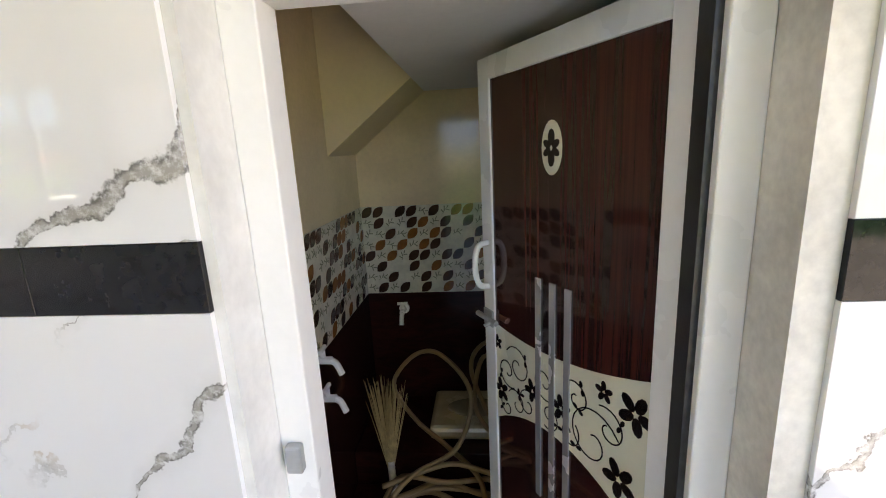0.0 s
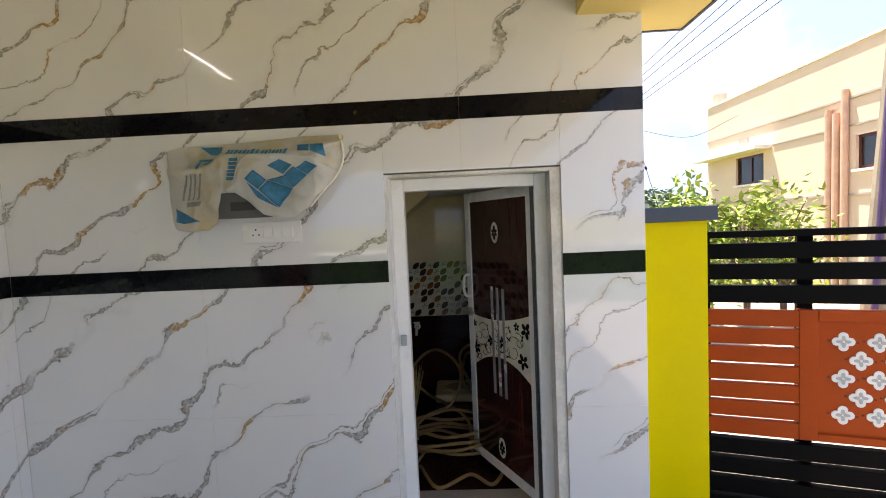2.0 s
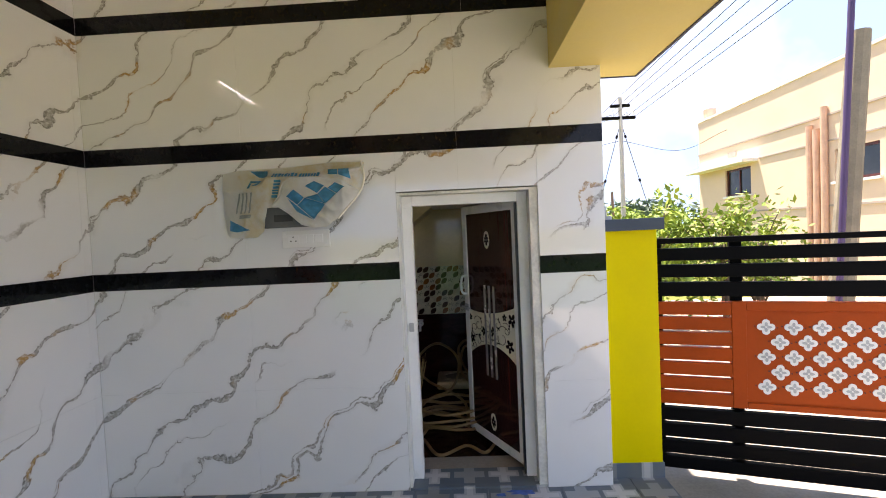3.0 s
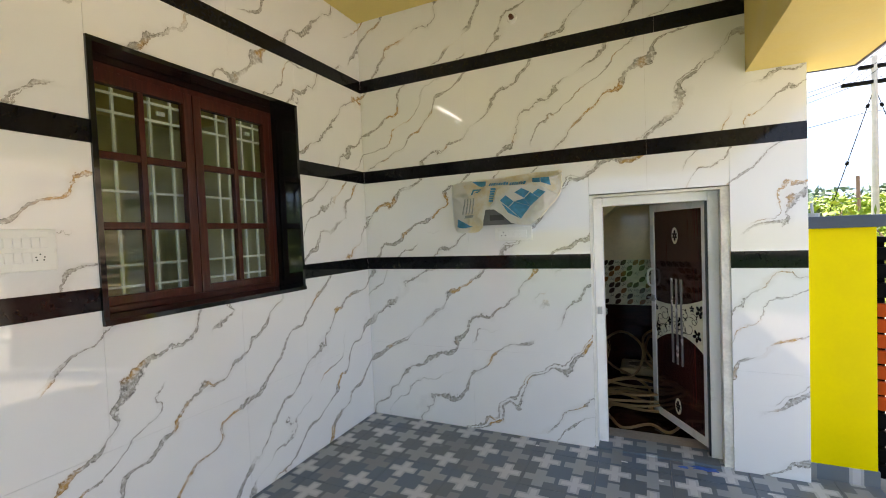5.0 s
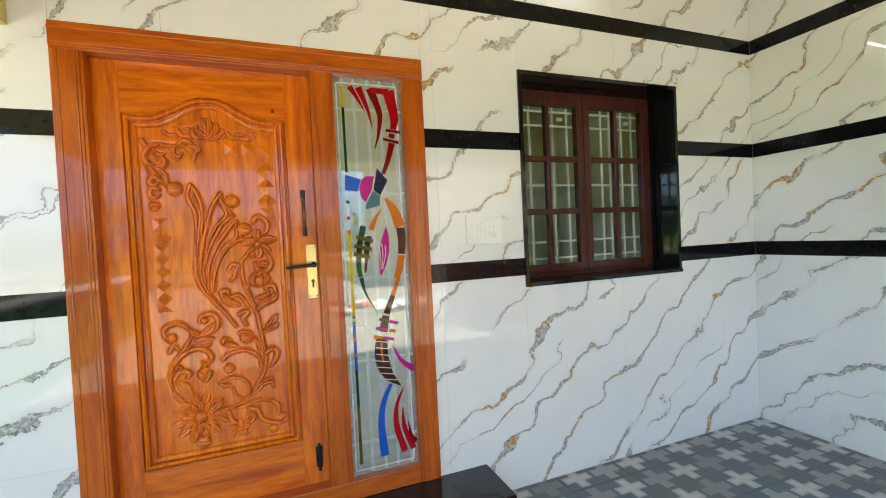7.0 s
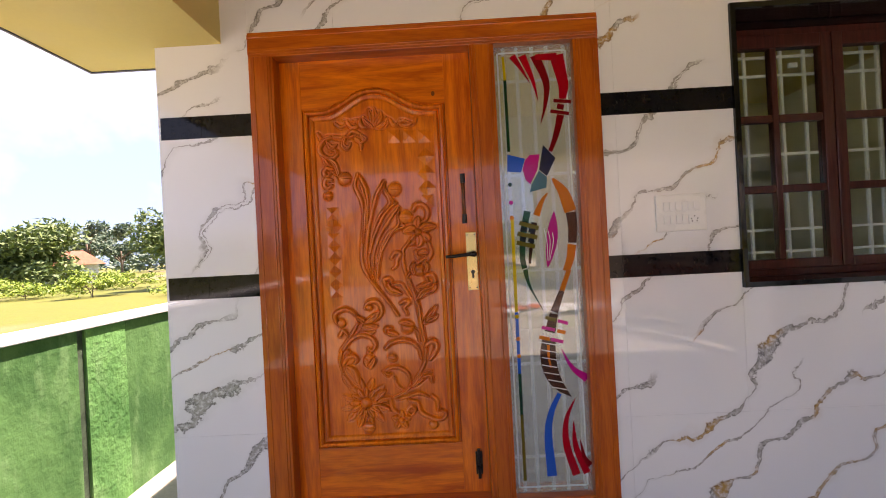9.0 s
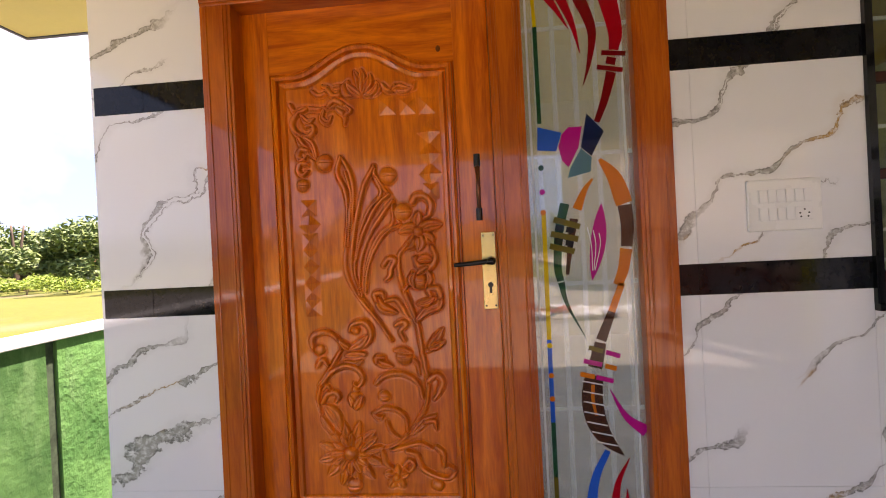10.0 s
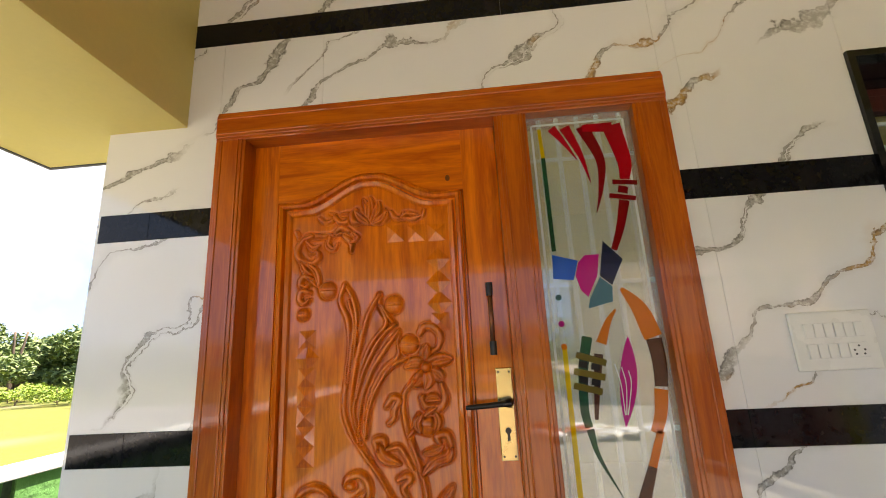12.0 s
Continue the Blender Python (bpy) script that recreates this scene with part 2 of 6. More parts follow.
# glow of the added batten behind the streak mirrored in the tiles
STREAK_GLOW = glow("streak_glow", (1.0, 1.0, 1.0), 2.6)
GRILLE = plain("white_grille_enamel", (0.85, 0.86, 0.86), 0.35, var=0.02, bump=0)


# ---- mesh helpers ----
def box(bm, x0, x1, y0, y1, z0, z1, bevel=0.0):
    v = [bm.verts.new((x, y, z)) for x in (x0, x1) for y in (y0, y1) for z in (z0, z1)]
    faces = [bm.faces.new([v[i] for i in q]) for q in ((0, 1, 3, 2), (4, 6, 7, 5), (0, 4, 5, 1), (2, 3, 7, 6), (0, 2, 6, 4), (1, 5, 7, 3))]
    if bevel:
        bmesh.ops.bevel(bm, geom=list({e for f in faces for e in f.edges}), offset=bevel, segments=2, profile=0.5, affect="EDGES")
    return bm


def boxed(*args, **more):
    return box(bmesh.new(), *args, **more)


def mesh_of(name, bm, mat, smooth=False):
    bmesh.ops.recalc_face_normals(bm, faces=bm.faces)
    me = bpy.data.meshes.new(name)
    bm.to_mesh(me)
    bm.free()
    me.materials.append(mat)
    if smooth:
        for p in me.polygons:
            p.use_smooth = True
    return me


def thing(name, bm, mat, label="", category="", group="", kind="", smooth=False):
    return tagged(new(name, mesh_of(name, bm, mat, smooth)), label, category, group, kind)


def hub(name, at, label="", category="", group="", kind=""):
    ob = new(name)
    ob.location = at
    ob.empty_display_size = 0.05
    return tagged(ob, label, category, group, kind)


def part(name, bm, mat, parent, label="", smooth=False):
    """Links a bmesh, in world metres, as one mesh under parent."""
    ob = new(name, mesh_of(name, bm, mat, smooth))
    return under(ob, parent, label)


def under(ob, parent, label=""):
    """Parents ob and keeps its own numbers in world metres."""
    ob.parent = parent
    ob.matrix_parent_inverse = parent.matrix_basis.inverted()
    return tagged(ob, label)


def piece(name, me, parent, at):
    ob = new(name, me)
    ob.location = at
    return under(ob, parent)


def cylinder(bm, a, b, r0, r1=None, sides=12):
    a, b = Vector(a), Vector(b)
    m = Matrix.Translation((a + b) / 2) @ (b - a).to_track_quat("Z", "Y").to_matrix().to_4x4()
    bmesh.ops.create_cone(bm, cap_ends=True, segments=sides, radius1=r0, radius2=r0 if r1 is None else r1, depth=(b - a).length, matrix=m)
    return bm


def smooth_path(points, steps=6):
    """Catmull-Rom through the points."""
    pts = [Vector(p) for p in points]
    pts = [2 * pts[0] - pts[1], *pts, 2 * pts[-1] - pts[-2]]
    out = []
    for i in range(1, len(pts) - 2):
        p0, p1, p2, p3 = pts[i - 1:i + 3]
        for k in range(steps):
            t = k / steps
            out.append(0.5 * (2 * p1 + (p2 - p0) * t + (2 * p0 - 5 * p1 + 4 * p2 - p3) * t * t + (3 * p1 - p0 - 3 * p2 + p3) * t ** 3))
    return out + [pts[-2]]


def tube(bm, path, radii, sides=8):
    """A round hose or stem along a path; radii is one radius or one for each point."""
    if not hasattr(radii, "__len__"):
        radii = [radii] * len(path)
    rings, up = [], Vector((0, 0, 1))
    for i, p in enumerate(path):
        d = (path[min(i + 1, len(path) - 1)] - path[max(i - 1, 0)]).normalized()
        side = d.cross(up)
        side = side.normalized() if side.length > 1e-3 else d.cross(Vector((1, 0, 0))).normalized()
        other = side.cross(d)
        rings.append([bm.verts.new(p + (side * math.cos(a) + other * math.sin(a)) * radii[i]) for a in (2 * math.pi * k / sides for k in range(sides))])
    for r, q in zip(rings, rings[1:]):
        for k in range(sides):
            bm.faces.new((r[k], r[(k + 1) % sides], q[(k + 1) % sides], q[k]))
    bm.faces.new(rings[0][::-1]), bm.faces.new(rings[-1])
    return bm


def rects_less(rect, holes):
    """A rectangle (u0, u1, v0, v1) less rectangular holes, as rectangles."""
    todo = [rect]
    for h0, h1, g0, g1 in holes:
        done = []
        for u0, u1, v0, v1 in todo:
            if h1 <= u0 or h0 >= u1 or g1 <= v0 or g0 >= v1:
                done.append((u0, u1, v0, v1))
                continue
            if h0 > u0:
                done.append((u0, h0, v0, v1))
            if h1 < u1:
                done.append((h1, u1, v0, v1))
            a, b = max(u0, h0), min(u1, h1)
            if g0 > v0:
                done.append((a, b, v0, g0))
            if g1 < v1:
                done.append((a, b, g1, v1))
        todo = done
    return [r for r in todo if r[1] - r[0] > 0.004 and r[3] - r[2] > 0.004]


# ---- the plan ----
WX, NY = -1.685, 0.82              # faces of the west wall and the north wall
EAST, SOUTH = 1.205, -3.61         # where these walls end
CEILING, SOFFIT = 3.20, 2.31
DOOR = (-3.205, -1.692, 0.185, 2.345)    # main door frame, along y and z
WINDOW = (-1.125, 0.073, 1.133, 2.350)
HATCH = (0.070, 0.846, -0.06, 1.683)     # bathroom doorway, along x and z
T = 0.009                          # tile thickness

wall_west = hub("wall_west", (WX, -1.4, 0), "house wall clad in glossy white veined tiles with black bands", "wall", kind="structure")
bm = bmesh.new()
for u0, u1, v0, v1 in rects_less((SOUTH, NY + 1.6, -0.06, CEILING), [DOOR, WINDOW]):
    box(bm, WX - 0.23, WX - T, u0, u1, v0, v1)
part("wall_core", bm, CORE, wall_west)
wall_north = hub("wall_north", (0, NY, 0), "bathroom wall clad in glossy white veined tiles with black bands", "wall", kind="structure")
bm = bmesh.new()
for u0, u1, v0, v1 in rects_less((WX - T, EAST - T, -0.06, CEILING), [HATCH]):
    box(bm, u0, u1, NY + T, NY + 0.20, v0, v1)
part("wall_core", bm, CORE, wall_north)

floor = hub("floor", (0, 0, -0.03), "porch floor of printed slate tiles with pale crosses", "floor", kind="structure")
part("floor_bed", boxed(WX - T, 1.52, -4.6, 1.19, -0.36, -0.008), CONCRETE, floor)
ground = thing("ground", boxed(-900, 900, -900, 900, -0.40, -0.35), GRASS, "dry yellow-green grass field reaching to far trees", "ground", kind="structure")
pavement = thing("pavement", boxed(1.52, 15.0, -18.0, 3.2, -0.09, -0.03), PAVING, "dusty grey concrete yard beside the porch", "pavement", kind="structure")
passage = thing("passage_paving", boxed(-9.0, 1.52, -4.84, -4.602, -0.38, -0.342), CONCRETE, "pale cement strip along the boundary wall", "pavement", kind="structure")
thing("side_paving", boxed(-9.0, WX - T - 0.002, -4.602, SOUTH - 0.01, -0.38, -0.342), CONCRETE, "pale cement passage beside the house", "pavement", kind="structure")
road = thing("road", boxed(-40, 60, 3.2, 7.2, -0.20, -0.10), plain("earthen_road", (0.40, 0.33, 0.25), 0.95, var=0.2, scale=1.0, bump=0.5), "pale earthen road in front of the gate", "road", kind="structure")

# roof over the porch
thing("ceiling", boxed(-8.0, EAST, SOUTH, 2.5, CEILING, CEILING + 0.12), YELLOW_PAINT, "pale yellow painted porch ceiling", "ceiling", kind="structure")
thing("beam_east", boxed(0.930, EAST, SOUTH + 0.01, NY, SOFFIT, CEILING), YELLOW_PAINT, "pale yellow painted roof beam", "beam", kind="structure")
thing("beam_south", boxed(WX, 0.930, SOUTH + 0.01, -3.325, SOFFIT, CEILING), YELLOW_PAINT, "pale yellow painted roof beam above the wall end", "beam", kind="structure")
eaves = hub("eaves", (1.4, -1, SOFFIT), "pale yellow roof overhang with a navy painted edge", "roof", kind="structure")
part("slab_east", boxed(EAST, 1.470, -4.06, 1.02, SOFFIT, SOFFIT + 0.10), YELLOW_PAINT, eaves)
part("slab_south", boxed(-1.88, EAST, -4.06, SOUTH + 0.01, SOFFIT, SOFFIT + 0.10), YELLOW_PAINT, eaves)
part("edge_band", boxed(1.470, 1.484, -4.074, 1.034, SOFFIT - 0.004, SOFFIT + 0.13), NAVY, eaves)
part("edge_band", boxed(-1.88, 1.470, -4.074, -4.06, SOFFIT - 0.004, SOFFIT + 0.13), NAVY, eaves)
part("edge_band", boxed(EAST, 1.470, 1.02, 1.034, SOFFIT - 0.004, SOFFIT + 0.13), NAVY, eaves)
part("edge_band", boxed(-1.894, -1.88, -4.074, SOUTH, SOFFIT - 0.004, SOFFIT + 0.13), NAVY, eaves)

# the room behind the window
room = hub("room_shell", (-4, -1, 0), "plain painted room behind the porch window", "room", kind="structure")
part("room_floor", boxed(-6.0, WX - 0.23, SOUTH + 0.2, 2.3, 0.10, 0.17), CONCRETE, room)
part("room_wall", boxed(-6.15, -6.0, SOUTH, 2.42, 0, CEILING), ROOM_PAINT, room)
part("room_wall", boxed(-6.0, WX - 0.23, 2.3, 2.42, 0, CEILING), ROOM_PAINT, room)
bm = bmesh.new()
for u0, u1, v0, v1 in rects_less((-6.0, WX - 0.23, 0, CEILING), [(-5.4, -3.0, 0.9, 2.3)]):
    box(bm, u0, u1, SOUTH, SOUTH + 0.2, v0, v1)
part("room_wall", bm, ROOM_PAINT, room)

# boundary wall
boundary = hub("boundary_wall", (-4, -4.9, 0), "low boundary wall with patchy green limewash", "wall", kind="structure")
part("wall_body", boxed(-9.5, -2.665, -5.02, -4.84, -0.36, 0.955), GREEN, boundary)
part("wall_body", boxed(-2.605, 6.0, -5.02, -4.84, -0.36, 0.955), GREEN, boundary)
# dark mottled strip, set back between the two lengths of wall
part("recessed_strip", boxed(-2.665, -2.605, -5.00, -4.855, -0.36, 0.955), plain("dark_green_cement", (0.055, 0.085, 0.05), 0.9, var=0.5, scale=9), boundary, "dark recessed vertical strip")
part("plaster_strip", boxed(-3.02, -2.667, -4.842, -4.834, -0.34, 0.953, bevel=0.003), green_wash("rough_pale_green_plaster", 1.45, 1.0), boundary, "rougher pale green plaster strip")
part("coping", boxed(-9.52, 6.0, -5.04, -4.815, 0.955, 1.0, bevel=0.006), WHITE_CEMENT, boundary, "whitewashed coping")


# ---- main door ----
def moulded_bar(bm, y0, y1, z0, z1, along, x=WX):
    """A frame member with a stepped moulding on its face."""
    w = (y1 - y0) if along == "z" else (z1 - z0)
    for k0, k1, d in ((0.0, 1.0, 0.012), (0.10, 0.90, 0.016), (0.74, 0.80, 0.019), (0.20, 0.26, 0.019)):
        if along == "z":
            box(bm, x - (0.12 if k0 == 0 else 0), x + d, y0 + k0 * w, y0 + k1 * w, z0, z1, bevel=0.003)
        else:
            box(bm, x - (0.12 if k0 == 0 else 0), x + d, y0, y1, z0 + k0 * w, z0 + k1 * w, bevel=0.003)
    return bm


d0, d1, dz0, dz1 = DOOR
M0, M1 = -2.245, -2.140            # the post between door and sidelight
J = 0.108                          # width of the side posts
main_door = hub("door_1", ((d0 + d1) / 2, -2.4, dz0), "carved varnished teak front door, closed, with a stained-glass sidelight", "door", kind="structure")
main_door.location = (WX, -2.45, dz0)
part("frame_post", moulded_bar(bmesh.new(), d0, d0 + J, dz0, dz1 - J, "z"), TEAK_FRAME, main_door)
part("frame_post", moulded_bar(bmesh.new(), M0, M1, dz0 + 0.09, dz1 - J, "z"), TEAK_FRAME, main_door)
part("frame_post", moulded_bar(bmesh.new(), d1 - J, d1, dz0, dz1 - J, "z"), TEAK_FRAME, main_door)
part("frame_head", moulded_bar(bmesh.new(), d0, d1, dz1 - J, dz1, "y"), TEAK_HEAD, main_door)
part("frame_sill", boxed(WX - 0.12, WX + 0.012, d0 + J, d1 - J, dz0, dz0 + 0.09, bevel=0.004), TEAK_HEAD, main_door)
LEAF_X = WX - 0.062                # face of the leaf
door_leaf = part("door_leaf", boxed(LEAF_X - 0.04, LEAF_X - 0.016, d0 + J, M0, dz0 + 0.09, dz1 - J), TEAK, main_door)

# sidelight
sidelight = part("sidelight_pane", boxed(WX - 0.036, WX - 0.030, M1, d1 - J, dz0 + 0.09, dz1 - J), FROSTED, main_door, "etched glass with painted ribbons")
sidelight.visible_shadow = False
for k in (0.14, 0.31, 0.51, 0.70, 0.92):
    y = M1 + k * (d1 - J - M1)
    part("grille_bar", boxed(WX - 0.053, WX - 0.043, y - 0.0075, y + 0.0075, dz0 + 0.09, dz1 - J, bevel=0.002), GRILLE, main_door)
for z in (0.43, 0.84, 1.25, 1.67, 2.085):
    part("grille_bar", boxed(WX - 0.042, WX - 0.038, M1, d1 - J, z - 0.007, z + 0.007, bevel=0.0015), GRILLE, main_door)

# ---- granite landing ----
landing = hub("doorstep", (WX, -2.3, 0), "front doorstep with a polished black granite top", "step", kind="structure")
part("riser", boxed(WX - T, WX + 0.295, -3.60, -1.44, -0.008, 0.155), TILE, landing, "white tiled riser")
part("tread", boxed(WX - T, WX + 0.315, -3.61, -1.42, 0.155, 0.185, bevel=0.004), GRANITE, landing, "black granite tread")

# ---- window ----
w0, w1, wz0, wz1 = WINDOW
window = hub("window_1", (WX, -0.53, wz0), "dark brown wooden casement window, closed, in a black granite surround", "window", kind="structure")
S = 0.022
part("granite_reveal", boxed(WX - 0.23, WX + 0.012, w0, w0 + S, wz0 + S, wz1 - S), GRANITE, window)
part("granite_reveal", boxed(WX - 0.23, WX + 0.012, w1 - S, w1, wz0 + S, wz1 - S), GRANITE, window)
part("granite_reveal", boxed(WX - 0.23, WX + 0.012, w0, w1, wz1 - S, wz1), GRANITE, window)
part("granite_sill", boxed(WX - 0.23, WX + 0.020, w0, w1, wz0, wz0 + S), GRANITE, window)
fx = WX - 0.20
y0, y1, z0, z1 = w0 + S, w1 - S, wz0 + S, wz1 - S
FW = 0.034
part("window_frame", boxed(fx - 0.06, fx, y0, y0 + FW, z0, z1, bevel=0.004), BROWN, window)
part("window_frame", boxed(fx - 0.06, fx, y1 - FW, y1, z0, z1, bevel=0.004), BROWN, window)
part("window_frame", boxed(fx - 0.06, fx, y0 + FW, y1 - FW, z1 - FW, z1, bevel=0.004), BROWN, window)
part("window_frame", boxed(fx - 0.06, fx, y0 + FW, y1 - FW, z0, z0 + FW, bevel=0.004), BROWN, window)
ym = (y0 + y1) / 2
for s0, s1 in ((y0 + FW, ym - 0.002), (ym + 0.002, y1 - FW)):
    sash = hub("sash", (fx, (s0 + s1) / 2, z0))
    under(sash, window)
    a0, a1 = z0 + FW, z1 - FW
    R, sx0, sx1 = 0.050, fx - 0.035, fx + 0.012
    bm = bmesh.new()
    box(bm, sx0, sx1, s0, s0 + R, a0, a1, bevel=0.004)
    box(bm, sx0, sx1, s1 - R, s1, a0, a1, bevel=0.004)
    box(bm, sx0, sx1, s0 + R, s1 - R, a1 - R - 0.012, a1, bevel=0.004)
    box(bm, sx0, sx1, s0 + R, s1 - R, a0, a0 + R - 0.006, bevel=0.004)
    part("sash_frame", bm, BROWN, sash)
    g0, g1, h0, h1 = s0 + R, s1 - R, a0 + R - 0.006, a1 - R - 0.012
    gm = (g0 + g1) / 2
    bm = bmesh.new()
    box(bm, sx0 + 0.006, sx1 - 0.004, gm - 0.015, gm + 0.015, h0, h1, bevel=0.004)
    part("glazing_bar", bm, BROWN, sash)
    rows = [h0 + (h1 - h0) * k / 3 for k in range(4)]
    for zz in rows[1:3]:
        for c0, c1 in ((g0, gm - 0.015), (gm + 0.015, g1)):
            part("glazing_bar", boxed(sx0 + 0.008, sx1 - 0.006, c0, c1, zz - 0.018, zz + 0.018, bevel=0.004), BROWN, sash)
    for zz, zt in zip(rows, rows[1:]):
        for c0, c1 in ((g0, gm - 0.015), (gm + 0.015, g1)):
            part("pane", boxed(fx - 0.016, fx - 0.012, c0, c1, zz, zt), PANE, sash).visible_shadow = False
# white grille behind the panes
grille = hub("window_grille", (fx - 0.09, ym, z0))
under(grille, window, "white enamelled grille")
gx = fx - 0.040
bar = mesh_of("grille_bar", boxed(-0.006, 0.006, -0.006, 0.006, z0 - 1.7, z1 - 1.7), GRILLE)
for y in (-1.02, -0.907, -0.733, -0.622, -0.344, -0.272, -0.170, -0.080):
    piece("grille_bar", bar, grille, (gx, y, 1.7))
flat = mesh_of("grille_bar", boxed(-0.005, 0.005, y0 - ym, y1 - ym, -0.006, 0.006), GRILLE)
for zz in (1.268, 1.374, 1.736, 2.115, 2.204):
    piece("grille_bar", flat, grille, (gx + 0.004, ym, zz))
for y in (-0.675, -0.125):
    part("grille_tag", boxed(gx - 0.004, gx + 0.008, y - 0.020, y + 0.020, 2.150, 2.172), GRILLE, grille)

# ---- bathroom doorway ----
b0, b1, _, bz1 = HATCH
doorway = hub("door_2", (0.45, NY + 0.1, 0), "bathroom door standing half open, dark laminate with a cream floral band", "door", kind="structure")
bm = bmesh.new()
box(bm, b1 - 0.046, b1, NY + T, NY + 0.20, -0.02, bz1 - 0.006)
part("plaster_reveal", boxed(b0, b0 + 0.016, NY + T, NY + 0.20, -0.02, bz1 - 0.006), plain("white_primer", (0.74, 0.74, 0.72), 0.7, var=0.1, scale=9, bump=0.4), doorway, "white primed reveal")
box(bm, b0 + 0.016, b1 - 0.046, NY + T, NY + 0.20, bz1 - 0.020, bz1 - 0.006)
part("plaster_reveal", bm, REVEAL, doorway, "rough grey plaster reveal")
fy0, fy1 = NY + 0.095, NY + 0.160
F0, F1, FT = b0 + 0.016, b1 - 0.046, bz1 - 0.020
PW = 0.056
bm = bmesh.new()
box(bm, F0, F0 + PW, fy0, fy1, 0.010, FT, bevel=0.003)
box(bm, F1 - PW, F1, fy0, fy1, 0.010, FT, bevel=0.003)
box(bm, F0 + PW, F1 - PW, fy0, fy1, FT - PW, FT, bevel=0.003)
part("door_frame", bm, PVC, doorway, "white plastic door frame")
# thin black strip in the gap on the hinge side of the frame
part("gap_strip", boxed(F1 - PW - 0.011, F1 - PW + 0.001, fy1 - 0.050, fy1 - 0.006, 0.014, FT - PW - 0.002), plain("black_gap_strip", (0.02, 0.02, 0.022), 0.4, var=0.6, scale=60), doorway, "thin black strip in the gap beside the hinges")
part("threshold", boxed(b0 + 0.002, b1 - 0.002, NY + 0.001, NY + 0.2, -0.02, 0.010, bevel=0.002), FLOOR, doorway)

# bathroom shell
bath = hub("bathroom_shell", (0.4, 1.6, 0), "small bathroom with dark maroon and cream wall tiles", "room", kind="structure")
BX0, BX1, BY1 = -0.150, 1.06, 2.34
part("bath_floor", boxed(BX0, BX1, NY + 0.20, 1.90, -0.10, -0.02), MAROON, bath)
part("bath_dais", boxed(BX0, BX1, 1.90, BY1, -0.10, 0.14, bevel=0.004), MAROON, bath)
LO, HI = 0.715, 1.150
for z0_, z1_, m_, d_ in ((-0.10, LO, MAROON, 0.0), (LO, HI, plain("ivory_leaf_tile", (0.66, 0.62, 0.50), 0.1, var=0.12, scale=25, bump=0.02), 0.002), (HI, 2.3, CREAM, 0.0)):
    part("bath_wall", boxed(BX0 - 0.1, BX1 + 0.1, BY1 - d_, BY1 + 0.1, z0_, z1_), m_, bath)
    part("bath_wall", boxed(BX0 - 0.1, BX0 + d_, NY + 0.20, BY1 - d_, z0_, z1_), m_, bath)
    part("bath_wall", boxed(BX1 - d_, BX1 + 0.1, NY + 0.20, BY1 - d_, z0_, z1_), m_, bath)
part("bath_ceiling", boxed(0.19, BX1 + 0.1, NY + 0.20, BY1 + 0.1, 1.66, 2.12), CEIL_WHITE, bath)
part("bath_ceiling", boxed(BX0 - 0.1, 0.19, NY + 0.20, 1.96, 2.02, 2.12), CREAM, bath)
bm = bmesh.new()
q = [bm.verts.new((x, y, z)) for y in (1.96, BY1) for x, z in ((0.19, 1.659), (0.19, 2.1), (BX0, 2.1), (BX0, 1.395))]
for f in ((0, 1, 2, 3), (7, 6, 5, 4), (0, 4, 5, 1), (1, 5, 6, 2), (2, 6, 7, 3), (3, 7, 4, 0)):
    bm.faces.new([q[i] for i in f])
part("stair_soffit", bm, plain("cream_distemper", (0.78, 0.66, 0.42), 0.6, var=0.05), bath, "sloping underside of the stair")
part("outer_wall", boxed(BX1 + 0.1, EAST - T, NY + 0.20, BY1 + 0.1, -0.1, CEILING), CORE, bath)


# ---- bathroom door leaf ----
LAMINATE = wood("dark_laminate", (0.014, 0.008, 0.009), (0.080, 0.021, 0.016), 0.10, coat=0.6, grain=(8, 8, 0.15), bump=0.03)
IVORY = plain("ivory_print", (0.74, 0.72, 0.58), 0.25, var=0.03, bump=0)
INK = plain("dark_print_ink", (0.012, 0.008, 0.008), 0.2, bump=0)
SILVER = plain("silver_foil_strip", (0.62, 0.62, 0.64), 0.25, metal=0.6, var=0.03, bump=0)
LW, LH, LZ = 0.640, 1.590, 0.032      # the leaf's width, height and foot
HINGE = Vector((F1 - PW + 0.002, fy1 - 0.003, 0))
SWING = math.atan2(0.555, -0.313)
leaf_at = Matrix.Translation((HINGE.x, HINGE.y, LZ)) @ Matrix.Rotation(SWING, 4, "Z")


def on_leaf(bm):
    """From the leaf's own metres (x from the hinge, z up, -y out of the face that shows) to the world."""
    bmesh.ops.transform(bm, matrix=leaf_at @ Matrix.Diagonal((1, -1, 1, 1)), verts=bm.verts)
    bmesh.ops.recalc_face_normals(bm, faces=bm.faces)
    return bm


def sheet(bm, outline, y, thick=0.0012):
    """A thin plate with the outline (x, z), standing proud of y towards -y."""
    a = [bm.verts.new((p[0], y, p[1])) for p in outline]
    b = [bm.verts.new((p[0], y - thick, p[1])) for p in outline]
    n = len(a)
    bm.faces.new(b), bm.faces.new(a[::-1])
    for i in range(n):
        bm.faces.new((a[i], a[(i + 1) % n], b[(i + 1) % n], b[i]))
    return bm


